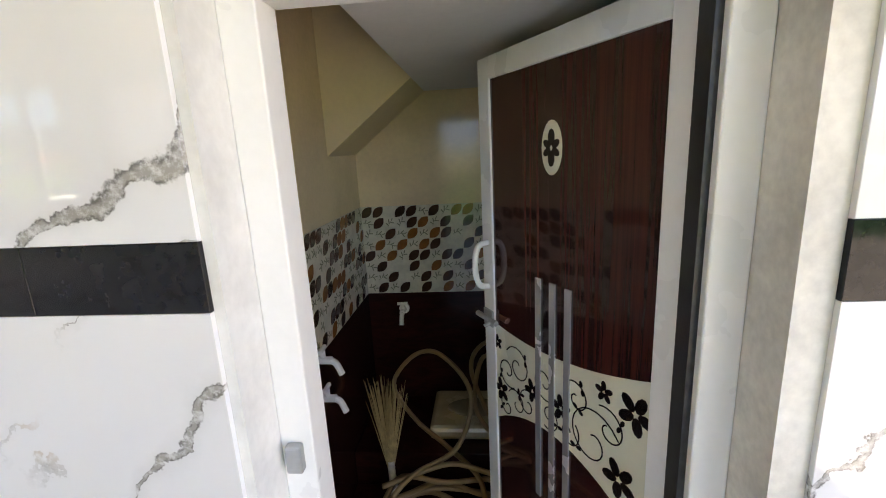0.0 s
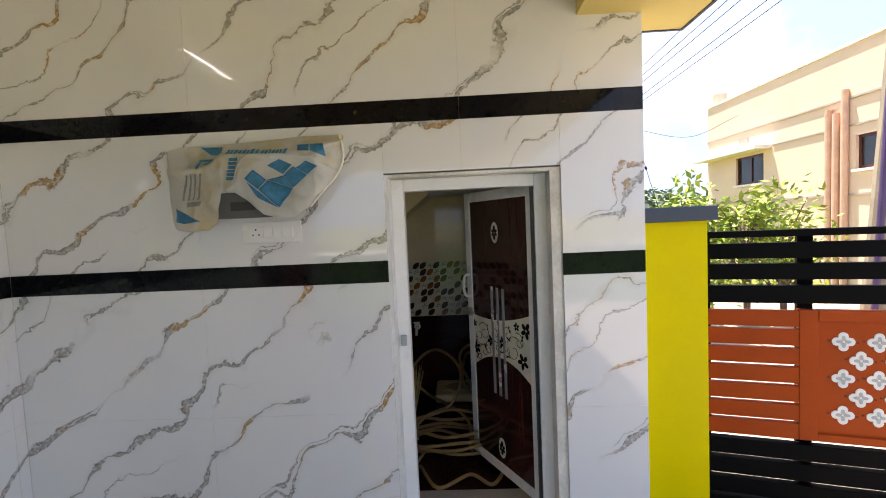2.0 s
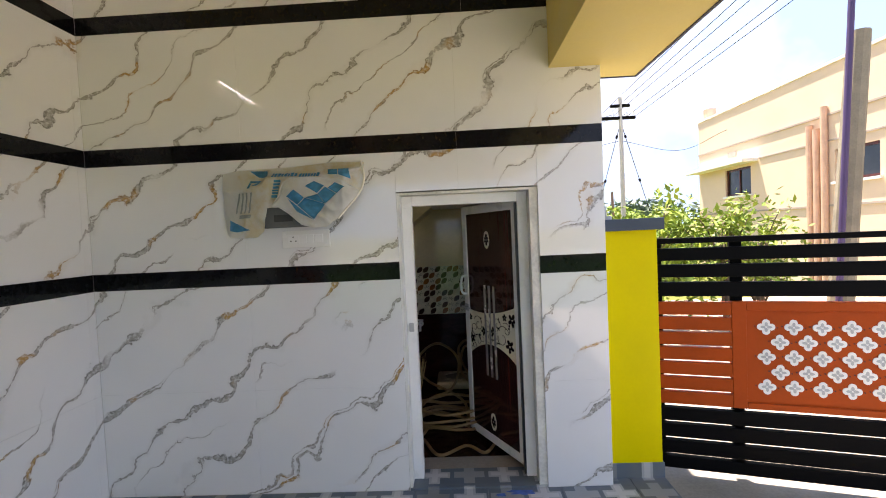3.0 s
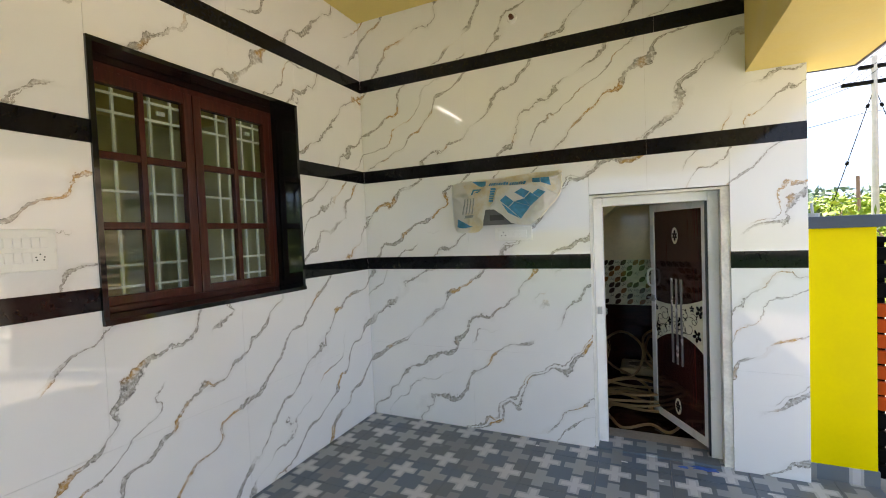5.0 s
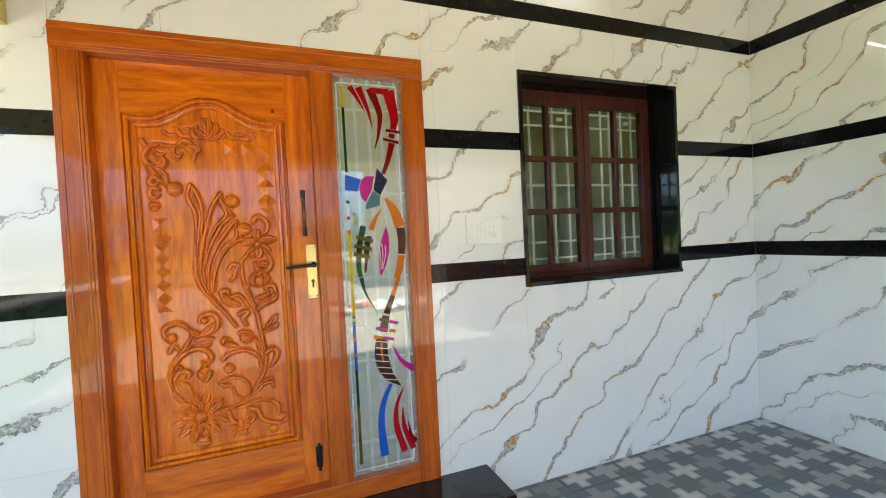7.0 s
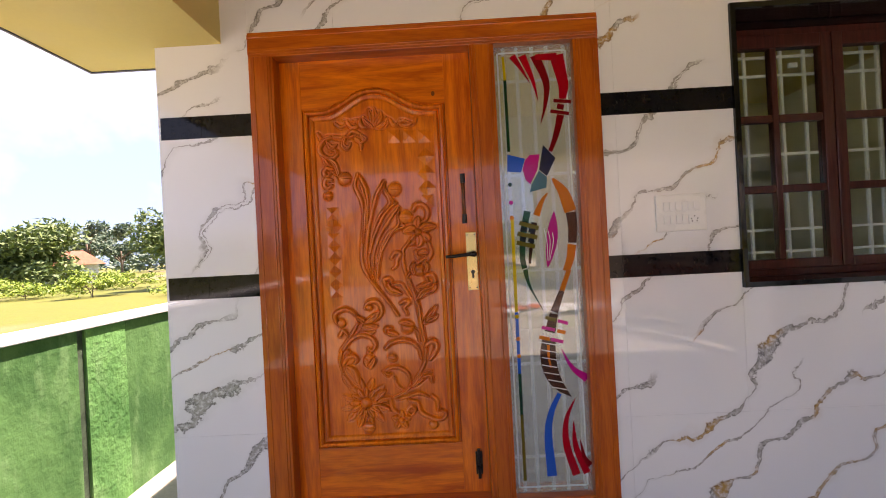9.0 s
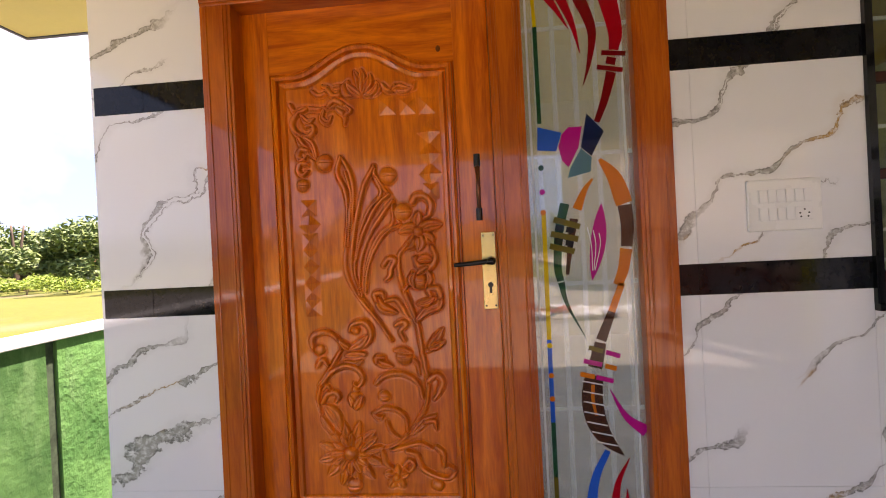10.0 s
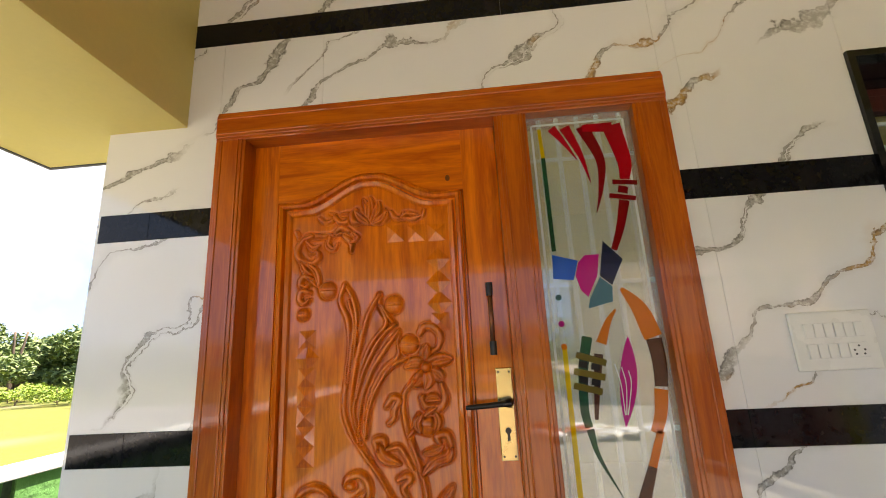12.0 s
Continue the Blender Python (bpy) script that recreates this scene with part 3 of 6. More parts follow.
def ribbon(bm, path, widths, y, thick=0.0012):
    """A flat ribbon along a path of (x, z) with its own width at every point."""
    pts = [Vector(p) for p in path]
    left, right = [], []
    for i, p in enumerate(pts):
        d = (pts[min(i + 1, len(pts) - 1)] - pts[max(i - 1, 0)]).normalized()
        w = widths[i] if hasattr(widths, "__len__") else widths
        n = Vector((-d.y, d.x)) * w / 2
        left.append(p + n), right.append(p - n)
    for i in range(len(pts) - 1):
        sheet(bm, [left[i], left[i + 1], right[i + 1], right[i]], y, thick)
    return bm


def flower(bm, cx, cz, r, y, petals=5, turn=0.3):
    for k in range(petals):
        a = turn + 2 * math.pi * k / petals
        c, s = math.cos(a), math.sin(a)
        out = []
        for j in range(10):
            b = 2 * math.pi * j / 10
            u, v = 0.56 * r + 0.44 * r * math.cos(b), 0.27 * r * math.sin(b)
            out.append((cx + c * u - s * v, cz + s * u + c * v))
        sheet(bm, out, y)
    return bm


def disc(bm, cx, cz, rx, rz, y, n=24, thick=0.0012):
    return sheet(bm, [(cx + rx * math.cos(2 * math.pi * k / n), cz + rz * math.sin(2 * math.pi * k / n)) for k in range(n)], y, thick)


def curl(cx, cz, r, turns, start, sign=1, n=26):
    return [(cx + r * (1 - 0.85 * k / n) * math.cos(start + sign * turns * 2 * math.pi * k / n), cz + r * (1 - 0.85 * k / n) * math.sin(start + sign * turns * 2 * math.pi * k / n)) for k in range(n + 1)]


leaf_panel = hub("leaf", (HINGE.x, HINGE.y, LZ))
under(leaf_panel, doorway)
E = 0.055
part("laminate_panel", on_leaf(boxed(E, LW - E, 0.006, 0.026, E, LH - E)), LAMINATE, leaf_panel, "dark wine-brown woodgrain laminate")
bm = bmesh.new()
box(bm, 0, E, 0, 0.032, 0, LH, bevel=0.003), box(bm, LW - E, LW, 0, 0.032, 0, LH, bevel=0.003)
box(bm, E, LW - E, 0, 0.032, 0, E, bevel=0.003), box(bm, E, LW - E, 0, 0.032, LH - E, LH, bevel=0.003)
part("leaf_frame", on_leaf(bm), PVC, leaf_panel, "white plastic leaf frame")
LP = 0.006
bm = bmesh.new()
NB = 14
top = [(E + (LW - 2 * E) * k / NB, 0.944 - 0.205 * (k / NB) + 0.130 * (k / NB) ** 2) for k in range(NB + 1)]
low = [(E + (LW - 2 * E) * k / NB, 0.590 + 0.325 * (k / NB) - 0.350 * (k / NB) ** 2) for k in range(NB + 1)]
for k in range(NB):
    sheet(bm, [low[k], low[k + 1], top[k + 1], top[k]], LP)
part("floral_band", on_leaf(bm), IVORY, leaf_panel, "cream printed band with dark flowers")
bm = bmesh.new()
LQ = LP - 0.0013
for fx_, fz_, fr_ in ((0.085, 0.862, 0.055), (0.118, 0.695, 0.055), (0.165, 0.868, 0.030), (0.297, 0.755, 0.044), (0.408, 0.742, 0.042), (0.560, 0.670, 0.046), (0.575, 0.815, 0.028)):
    flower(bm, fx_, fz_, fr_ * 0.82, LQ, turn=fx_ * 9)
for cx_, cz_, r_, t_, s_, g_ in ((0.195, 0.735, 0.085, 1.2, 2.6, -1), (0.245, 0.81, 0.045, 1.2, 0.3, 1), (0.36, 0.79, 0.05, 1.3, 3.6, 1), (0.475, 0.78, 0.060, 1.3, 0.5, 1), (0.43, 0.69, 0.045, 1.1, 2.0, -1),
                                (0.525, 0.745, 0.05, 1.2, 4.0, 1), (0.15, 0.79, 0.05, 1.0, 1.0, 1), (0.34, 0.71, 0.040, 1.2, 5.2, -1), (0.48, 0.665, 0.045, 1.0, 0.4, 1), (0.27, 0.71, 0.04, 1.1, 2.2, 1), (0.53, 0.63, 0.035, 1.1, 1.2, -1)):
    ribbon(bm, curl(cx_, cz_, r_, t_, s_, g_), 0.0032, LQ)
    ex, ez = curl(cx_, cz_, r_, t_, s_, g_)[6]
    flower(bm, ex, ez, 0.018, LQ, petals=2, turn=s_ + 1)
part("flower_print", on_leaf(bm), INK, leaf_panel, "dark flowers and scrolls")
for zc in (1.357, 0.145):
    med = part("medallion", on_leaf(disc(bmesh.new(), LW / 2 + 0.016, zc, 0.034, 0.058, LP)), IVORY, leaf_panel, "ivory oval with a dark flower")
    bm = bmesh.new()
    for k in range(6):
        flower(bm, LW / 2 + 0.016, zc, 0.040 if k in (1, 4) else 0.030, LQ, petals=1, turn=math.pi / 6 + k * math.pi / 3)
    part("flower_print", on_leaf(bm), INK, med)
for k in range(3):
    x_ = LW / 2 + 0.010 + (1 - k) * 0.053
    part("silver_strip", on_leaf(boxed(x_ - 0.0095, x_ + 0.0095, 0.0015, LP, 0.448, 1.055)), SILVER, leaf_panel)
bm = bmesh.new()
path = smooth_path([(LW - 0.03, 0.004, 0.975), (LW - 0.028, -0.03, 0.985), (LW - 0.028, -0.042, 1.040), (LW - 0.028, -0.03, 1.095), (LW - 0.03, 0.004, 1.105)])
tube(bm, path, 0.009)
part("pull_handle", on_leaf(bm), PVC, leaf_panel, "white plastic pull handle", smooth=True)
bm = bmesh.new()
box(bm, LW - 0.055, LW - 0.004, -0.006, 0.0, 0.855, 0.905, bevel=0.002)
cylinder(bm, (LW - 0.085, -0.012, 0.88), (LW + 0.02, -0.012, 0.88), 0.008)
cylinder(bm, (LW - 0.06, -0.012, 0.88), (LW - 0.06, -0.035, 0.87), 0.006)
part("tower_bolt", on_leaf(bm), METAL_GREY, leaf_panel, "small metal sliding bolt")
part("bolt_keeper", boxed(F0 + 0.012, F0 + 0.040, fy0 - 0.018, fy0, 0.885, 0.935, bevel=0.004), METAL_GREY, doorway, "small metal bolt keeper")

# ---- inside the bathroom ----
PLASTIC = plain("white_tap_plastic", (0.75, 0.75, 0.74), 0.25, var=0.02, bump=0)


def tap(at, out, label):
    t_ = hub("tap", at, label, "tap")
    a, o = Vector(at), Vector(out)
    bm = bmesh.new()
    cylinder(bm, a, a + o * 0.012, 0.026), cylinder(bm, a + o * 0.01, a + o * 0.075, 0.013)
    tube(bm, smooth_path([a + o * 0.05, a + o * 0.085 + Vector((0, 0, -0.008)), a + o * 0.105 + Vector((0, 0, -0.05))]), 0.011)
    part("spout", bm, PLASTIC, t_, smooth=False)
    bm = bmesh.new()
    cylinder(bm, a + o * 0.045, a + o * 0.045 + Vector((0, 0, 0.035)), 0.010)
    side = o.cross(Vector((0, 0, 1)))
    cylinder(bm, a + o * 0.045 + Vector((0, 0, 0.038)) - side * 0.025, a + o * 0.045 + Vector((0, 0, 0.038)) + side * 0.025, 0.008)
    part("tap_lever", bm, PLASTIC, t_)
    return t_


tap((0.030, BY1, 0.635), (0, -1, 0), "white plastic tap on the dark tiled wall")
tap((BX0, 1.58, 0.74), (1, 0, 0), "white plastic tap on the side wall")
tap((BX0, 1.58, 0.60), (1, 0, 0), "lower white plastic tap on the side wall")

HOSE = plain("tan_garden_hose", (0.27, 0.17, 0.075), 0.45, var=0.1)
hose = hub("garden_hose", (0.3, 1.8, -0.02), "tan garden hose heaped in loose coils on the floor", "hose")
rng = random.Random(4)
pts = []
for k in range(46):
    a = k * 0.62
    r = 0.17 + 0.09 * rng.random()
    zed = 0.0 + 0.006 * k * 0.6 + 0.03 * rng.random()
    pts.append((0.27 + r * math.cos(a) * 1.25, 1.62 + r * math.sin(a) * 0.75, zed))
part("coil", tube(bmesh.new(), smooth_path(pts, 5), 0.0105, 7), HOSE, hose, smooth=True)
loop = [(0.12, 1.55, 0.02), (0.02, 1.30, 0.0), (-0.06, 1.45, 0.0), (0.10, 1.70, 0.16), (0.30, 1.86, 0.20), (0.36, 1.95, 0.40), (0.22, 2.10, 0.50), (0.08, 2.20, 0.44), (-0.02, 2.18, 0.30), (0.10, 2.05, 0.20), (0.26, 1.90, 0.17), (0.40, 1.75, 0.12), (0.42, 1.50, 0.03)]
part("loop", tube(bmesh.new(), smooth_path(loop, 8), 0.0105, 7), HOSE, hose, smooth=True)
loop = [(0.55, 1.55, 0.02), (0.48, 1.85, 0.22), (0.36, 2.12, 0.42), (0.46, 2.22, 0.50), (0.60, 2.10, 0.36), (0.52, 1.90, 0.20), (0.38, 1.98, 0.30), (0.42, 2.15, 0.46), (0.55, 2.18, 0.34), (0.50, 1.85, 0.17), (0.40, 1.55, 0.03)]
part("loop", tube(bmesh.new(), smooth_path(loop, 8), 0.0105, 7), HOSE, hose, smooth=True)
part("loop", tube(bmesh.new(), smooth_path([(0.10, 1.42, 0.0), (0.22, 1.20, 0.0), (0.40, 1.32, 0.0), (0.52, 1.22, 0.0), (0.62, 1.40, 0.0)], 8), 0.0105, 7), HOSE, hose, smooth=True)

STRAW = plain("dry_coconut_straw", (0.42, 0.30, 0.13), 0.8, var=0.25, scale=40)
broom = hub("broom", (0.04, 1.78, -0.02), "upright bundle broom of dry palm ribs with a taped grip", "broom")
bm = bmesh.new()
for k in range(90):
    a, r = rng.random() * 6.283, rng.random() ** 0.5
    foot = Vector((0.03 + 0.012 * r * math.cos(a), 1.81 + 0.012 * r * math.sin(a), 0.14))
    tip = Vector((0.0 + 0.095 * r * math.cos(a) + 0.02 * rng.random(), 1.90 + 0.07 * r * math.sin(a), 0.40 + 0.09 * rng.random()))
    tube(bm, smooth_path([foot, foot.lerp(tip, 0.5) + Vector((0, 0, 0.01)), tip], 2), [0.0022, 0.002, 0.0018, 0.0014, 0.0008], 4)
part("bristles", bm, STRAW, broom)
part("grip", cylinder(bmesh.new(), (0.045, 1.775, -0.018), (0.030, 1.812, 0.17), 0.018, 0.014), plain("white_tape", (0.62, 0.56, 0.48), 0.6, var=0.2, scale=30), broom, "white and red taped grip")
part("binding", cylinder(bmesh.new(), (0.029, 1.82, 0.20), (0.027, 1.83, 0.225), 0.021), STRAW, broom)
pan = hub("squat_pan", (0.36, 2.15, 0.14), "beige ceramic squat pan set on the raised floor", "toilet")
bm = boxed(0.17, 0.56, 1.98, 2.30, 0.141, 0.205, bevel=0.02)
part("rim", bm, plain("beige_ceramic", (0.55, 0.46, 0.28), 0.25), pan)
# flat dome in darker ceramic: the hollow's shade is put into its colour
bm = bmesh.new()
bmesh.ops.create_uvsphere(bm, u_segments=20, v_segments=10, radius=1, matrix=Matrix.Translation((0.37, 2.14, 0.205)) @ Matrix.Diagonal((0.13, 0.075, 0.012, 1)))
part("bowl_shade", bm, plain("ceramic_painted_shade", (0.30, 0.25, 0.16), 0.2), pan, smooth=True)

# ---- gate pillar and gate ----
pillar = hub("gate_pillar", (1.37, 1.04, 0), "bright yellow painted gate pillar with a slate-blue cap", "pillar")
part("shaft", boxed(EAST + 0.012, 1.512, 0.895, 1.17, 0.085, 1.412), PILLAR_YELLOW, pillar)
part("skirting", boxed(EAST + 0.012, 1.520, 0.888, 1.17, -0.008, 0.085), FLOOR, pillar, "printed slate tile skirting")
part("cap", boxed(EAST + 0.004, 1.545, 0.865, 1.20, 1.412, 1.478, bevel=0.004), CAP_BLUE, pillar, "slate-blue painted cap")
bm = bmesh.new()
cylinder(bm, (1.29, 1.06, 1.478), (1.29, 1.06, 1.50), 0.035), cylinder(bm, (1.29, 1.06, 1.50), (1.285, 1.06, 1.56), 0.008)
thing("pipe_stub", bm, METAL_GREY, "small metal pipe stub on the pillar cap", "pipe")

gate = hub("metal_gate", (1.545, 0.985, 0.02), "steel gate standing ajar, black bars and rust-orange slatted panel", "gate")
GX0, GX1, GY = 1.545, 3.55, 0.985
PX0, PX1 = 1.985, 2.80


def gate_box(name, x0, x1, z0, z1, mat, depth=0.02, parent=gate, label=""):
    return part(name, boxed(x0, x1, GY - depth, GY + depth, z0, z1, bevel=0.003), mat, parent, label)


for z0_, z1_ in ((1.325, 1.356), (1.228, 1.298), (1.132, 1.204), (1.024, 1.104)):
    gate_box("bar", GX0, GX1, z0_, z1_, GATE_BLACK)
for z0_, z1_ in ((0.300, 0.376), (0.204, 0.282), (0.108, 0.184), (0.020, 0.090)):
    gate_box("bar", GX0, GX1, z0_, z1_, GATE_BLACK)
for k in range(7):
    zz = 0.398 + k * 0.0865
    for sx0, sx1 in ((GX0, PX0 - 0.07), (PX1 + 0.07, GX1 - 0.05)):
        gate_box("slat", sx0, sx1, zz, zz + 0.073, GATE_RED, 0.016)
for sx in (PX0 - 0.07, PX1):
    gate_box("stile", sx, sx + 0.07, 0.398, 0.995, GATE_RED, 0.018)
panel = gate_box("flower_panel", PX0, PX1, 0.42, 0.985, GATE_RED, 0.006, label="rust-orange panel with white quatrefoils")
gate_box("panel_rail", PX0, PX1, 0.398, 0.432, GATE_RED, 0.019), gate_box("panel_rail", PX0, PX1, 0.945, 0.995, GATE_RED, 0.019)
for sx in (GX0 + 0.012, GX1):
    part("upright", boxed(sx - 0.02, sx + 0.02, GY + 0.021, GY + 0.05, 0.02, 1.356, bevel=0.003), GATE_BLACK, gate)
for sx in (PX0 - 0.035, PX1 + 0.035):
    part("upright", boxed(sx - 0.03, sx + 0.03, GY + 0.021, GY + 0.05, 0.02, 1.356, bevel=0.003), GATE_BLACK, gate)


def quatrefoil(r):
    """A four-lobed plate with a grey flower on it, round its own middle."""
    out = []
    for k in range(48):
        a = 2 * math.pi * k / 48
        f_ = (a + math.pi / 4) % (math.pi / 2) - math.pi / 4
        q_ = r * (0.56 * math.cos(f_) + math.sqrt(0.44 ** 2 - min(0.1935, (0.56 * math.sin(f_)) ** 2)))
        out.append((q_ * math.cos(a), q_ * math.sin(a)))
    return sheet(bmesh.new(), out, 0.0, 0.004)


def grey_flower(r):
    bm = bmesh.new()
    for k in range(4):
        flower(bm, 0, 0, r, -0.004, petals=1, turn=k * math.pi / 2)
    for k in range(4):
        ribbon(bm, [(0.25 * r * math.cos(k * math.pi / 2 + 0.785), 0.25 * r * math.sin(k * math.pi / 2 + 0.785)), (0.6 * r * math.cos(k * math.pi / 2 + 0.785), 0.6 * r * math.sin(k * math.pi / 2 + 0.785))], 0.05 * r, -0.004)
    return bm


foil = mesh_of("quatrefoil", quatrefoil(0.042), GATE_WHITE)
bloom = mesh_of("flower_print", grey_flower(0.027), GATE_GREY)
dot = mesh_of("dot", disc(bmesh.new(), 0, 0, 0.004, 0.004, 0, 10, 0.003), plain("dark_red_dot", (0.10, 0.012, 0.004), 0.5))
for r_ in range(5):
    for c_ in range(12):
        if (r_ + c_) % 2 == 0:
            at = (2.078 + c_ * 0.0625, GY - 0.0062, 0.855 - r_ * 0.0825)
            if at[0] < PX1 - 0.04:
                f_ = piece("quatrefoil", foil, panel, at)
                piece("flower_print", bloom, panel, at)
                for dx_, dz_ in ((-0.052, 0.004), (0.052, -0.004)):
                    piece("dot", dot, panel, (at[0] + dx_, at[1], at[2] + dz_))
gate.rotation_euler = (0, 0, radians(-16.3))

# ---- switches, covered meter board, lamps ----
ROCKER = plain("switch_rocker", (0.86, 0.86, 0.85), 0.2, var=0.01, bump=0)
SOCKET_DARK = plain("socket_holes", (0.05, 0.05, 0.05), 0.5, bump=0)


def plate_west(y0, y1, z0, z1, rows_of):
    s = hub("switch_plate", (WX, (y0 + y1) / 2, z0), "white double-row switch plate with a socket", "switch")
    part("plate", boxed(WX + 0.0, WX + 0.010, y0, y1, z0, z1, bevel=0.004), SWITCH, s)
    my, mz = 0.030, 0.030
    n = len(rows_of)
    for r, modules in enumerate(rows_of):
        hh = (z1 - z0 - 2 * mz - 0.012 * (n - 1)) / n
        zz1 = z1 - mz - r * (hh + 0.012)
        part("inset", boxed(WX + 0.010, WX + 0.0115, y0 + my, y1 - my, zz1 - hh, zz1), ROCKER, s)
        ww = (y1 - y0 - 2 * my) / sum(modules)
        yy = y0 + my
        for m in modules:
            part("rocker" if m == 1 else "socket", boxed(WX + 0.0115, WX + 0.0155, yy + 0.0015, yy + m * ww - 0.0015, zz1 - hh + 0.002, zz1 - 0.002, bevel=0.0015), ROCKER, s)
            if m == 2:
                bm = bmesh.new()
                for dy, dz in ((0, 0.25), (-0.25, 0), (0.25, 0), (-0.2, -0.25), (0.2, -0.25)):
                    cylinder(bm, (WX + 0.015, yy + ww + dy * 2 * ww, zz1 - hh / 2 + dz * hh), (WX + 0.0162, yy + ww + dy * 2 * ww, zz1 - hh / 2 + dz * hh), 0.0028, sides=8)
                part("socket_holes", bm, SOCKET_DARK, s)
            yy += m * ww
    return s


plate_west(-1.482, -1.267, 1.387, 1.545, [[1, 1, 1, 1, 1, 1], [1, 1, 1, 1, 2]])


def plate_north(x0, x1, z0, z1):
    s = hub("switch_plate", ((x0 + x1) / 2, NY, z0), "white switch plate with a socket below the covered meter board", "switch")
    part("plate", boxed(x0, x1, NY - 0.012, NY, z0, z1, bevel=0.003), SWITCH, s)
    a, b, c, d = x0 + 0.032, x1 - 0.036, z0 + 0.022, z1 - 0.022
    part("inset", boxed(a, b, NY - 0.0135, NY - 0.012, c, d), ROCKER, s)
    xs = [a, a + 0.068, a + 0.110, a + 0.150, b]
    for i, (p, q) in enumerate(zip(xs, xs[1:])):
        part("socket" if i == 0 else "rocker", boxed(p + 0.0015, q - 0.0015, NY - 0.018, NY - 0.0135, c + 0.002, d - 0.002, bevel=0.0015), ROCKER, s)
    bm = bmesh.new()
    for dx, dz in ((0, 0.013), (-0.014, -0.010), (0.014, -0.010)):
        cylinder(bm, (a + 0.034 + dx, NY - 0.0178, (c + d) / 2 + dz), (a + 0.034 + dx, NY - 0.0190, (c + d) / 2 + dz), 0.004, sides=8)
    part("socket_holes", bm, SOCKET_DARK, s)


plate_north(-0.577, -0.309, 1.400, 1.495)
meter = hub("meter_board", (-0.50, NY, 1.50), "grey electric distribution box mostly hidden under a sack", "electric box")
part("box_body", boxed(-0.72, -0.36, NY - 0.062, NY, 1.515, 1.70, bevel=0.004), plain("grey_box_steel", (0.13, 0.135, 0.14), 0.5), meter)
part("breaker_window", boxed(-0.590, -0.488, NY - 0.070, NY - 0.062, 1.546, 1.584), SOCKET_DARK, meter, "black breaker window")


SACK_X0, SACK_X1 = -0.890, -0.097


def sack_top(x):
    return np.interp(x, (-0.89, -0.83, -0.68, -0.49, -0.27, -0.10), (1.826, 1.838, 1.842, 1.846, 1.860, 1.857))


def sack_hem(x):
    """Lower edge of the sack: two lobes with a notch between them."""
    return np.interp(x, (-0.89, -0.865, -0.837, -0.750, -0.672, -0.638, -0.612, -0.545, -0.492, -0.424, -0.359, -0.292, -0.236, -0.189, -0.122, -0.097),
                     (1.520, 1.485, 1.470, 1.464, 1.468, 1.500, 1.622, 1.624, 1.587, 1.526, 1.508, 1.510, 1.549, 1.603, 1.686, 1.770))


def crumple(x, z):
    """Creases of stiff woven plastic: sharp folds over soft dents."""
    a = noise.noise(Vector((x * 6, z * 7, 2)))
    b = 1 - 2 * abs(noise.noise(Vector((x * 9 + z * 5, z * 9 - x * 3, 6))))
    c = 1 - 2 * abs(noise.noise(Vector((x * 21, z * 17, 9))))
    return 0.011 * a + 0.009 * b + 0.0045 * c


def sack_depth(x, z):
    u, v = (x - SACK_X0) / (SACK_X1 - SACK_X0), (sack_top(x) - z) / (sack_top(x) - sack_hem(x))
    body = 0.082 * min(1, min(u * 5, (1 - u) * 8)) ** 0.8 * min(1, 0.15 + 2.6 * v)
    return max(0.003, 0.006 + body + crumple(x, z) * min(1, 0.25 + 3 * v) + 0.012 * math.exp(-((v - 0.30 + 0.1 * u) / 0.05) ** 2))


def flap_top(x):
    return np.interp(x, (-0.572, -0.540, -0.515, -0.480, -0.439, -0.358, -0.277, -0.197, -0.118), (1.638, 1.680, 1.750, 1.774, 1.779, 1.775, 1.766, 1.750, 1.700))


def flap_depth(x, z):
    top, low = flap_top(x), sack_hem(x) - 0.003
    v = min(1.0, max(0.0, (top - z) / max(0.01, top - low)))
    return sack_depth(x, min(z, sack_top(x))) + 0.014 + 0.018 * math.sin(math.pi * v) + 0.012 * math.exp(-(v / 0.07) ** 2)


def cloth(x0, x1, top, low, depth, nx, nz, thick=0.0025):
    bm = bmesh.new()
    rows_ = []
    for k in range(nz + 1):
        row = []
        for i in range(nx + 1):
            x = x0 + (x1 - x0) * i / nx
            z = top(x) + (low(x) - top(x)) * k / nz
            row.append(bm.verts.new((x, NY - depth(x, z), z)))
        rows_.append(row)
    for a, b in zip(rows_, rows_[1:]):
        for i in range(nx):
            bm.faces.new((a[i], b[i], b[i + 1], a[i + 1]))
    bmesh.ops.solidify(bm, geom=list(bm.faces), thickness=thick)
    return bm


def sack_material(name, clean, soiled, lo, hi):
    n = Net(name)
    p = n.position()
    weave = n.noise(n.scaled(p, (260, 1, 260)), 1.0, 1)
    smudge = n.math("ADD", n.math("MULTIPLY", n.noise(p, 5.5, 4), 0.7), n.math("MULTIPLY", n.noise(p, 24, 4, 0.7), 0.3))
    n.set(Base_Color=n.mix(n.span(smudge, lo, hi), clean, soiled), Roughness=0.38, Specular_IOR_Level=0.7, Coat_Weight=0.35, Coat_Roughness=0.2)
    n.bump(n.math("ADD", weave, n.noise(p, 30, 3)), 0.25, 0.003)
    return n.mat


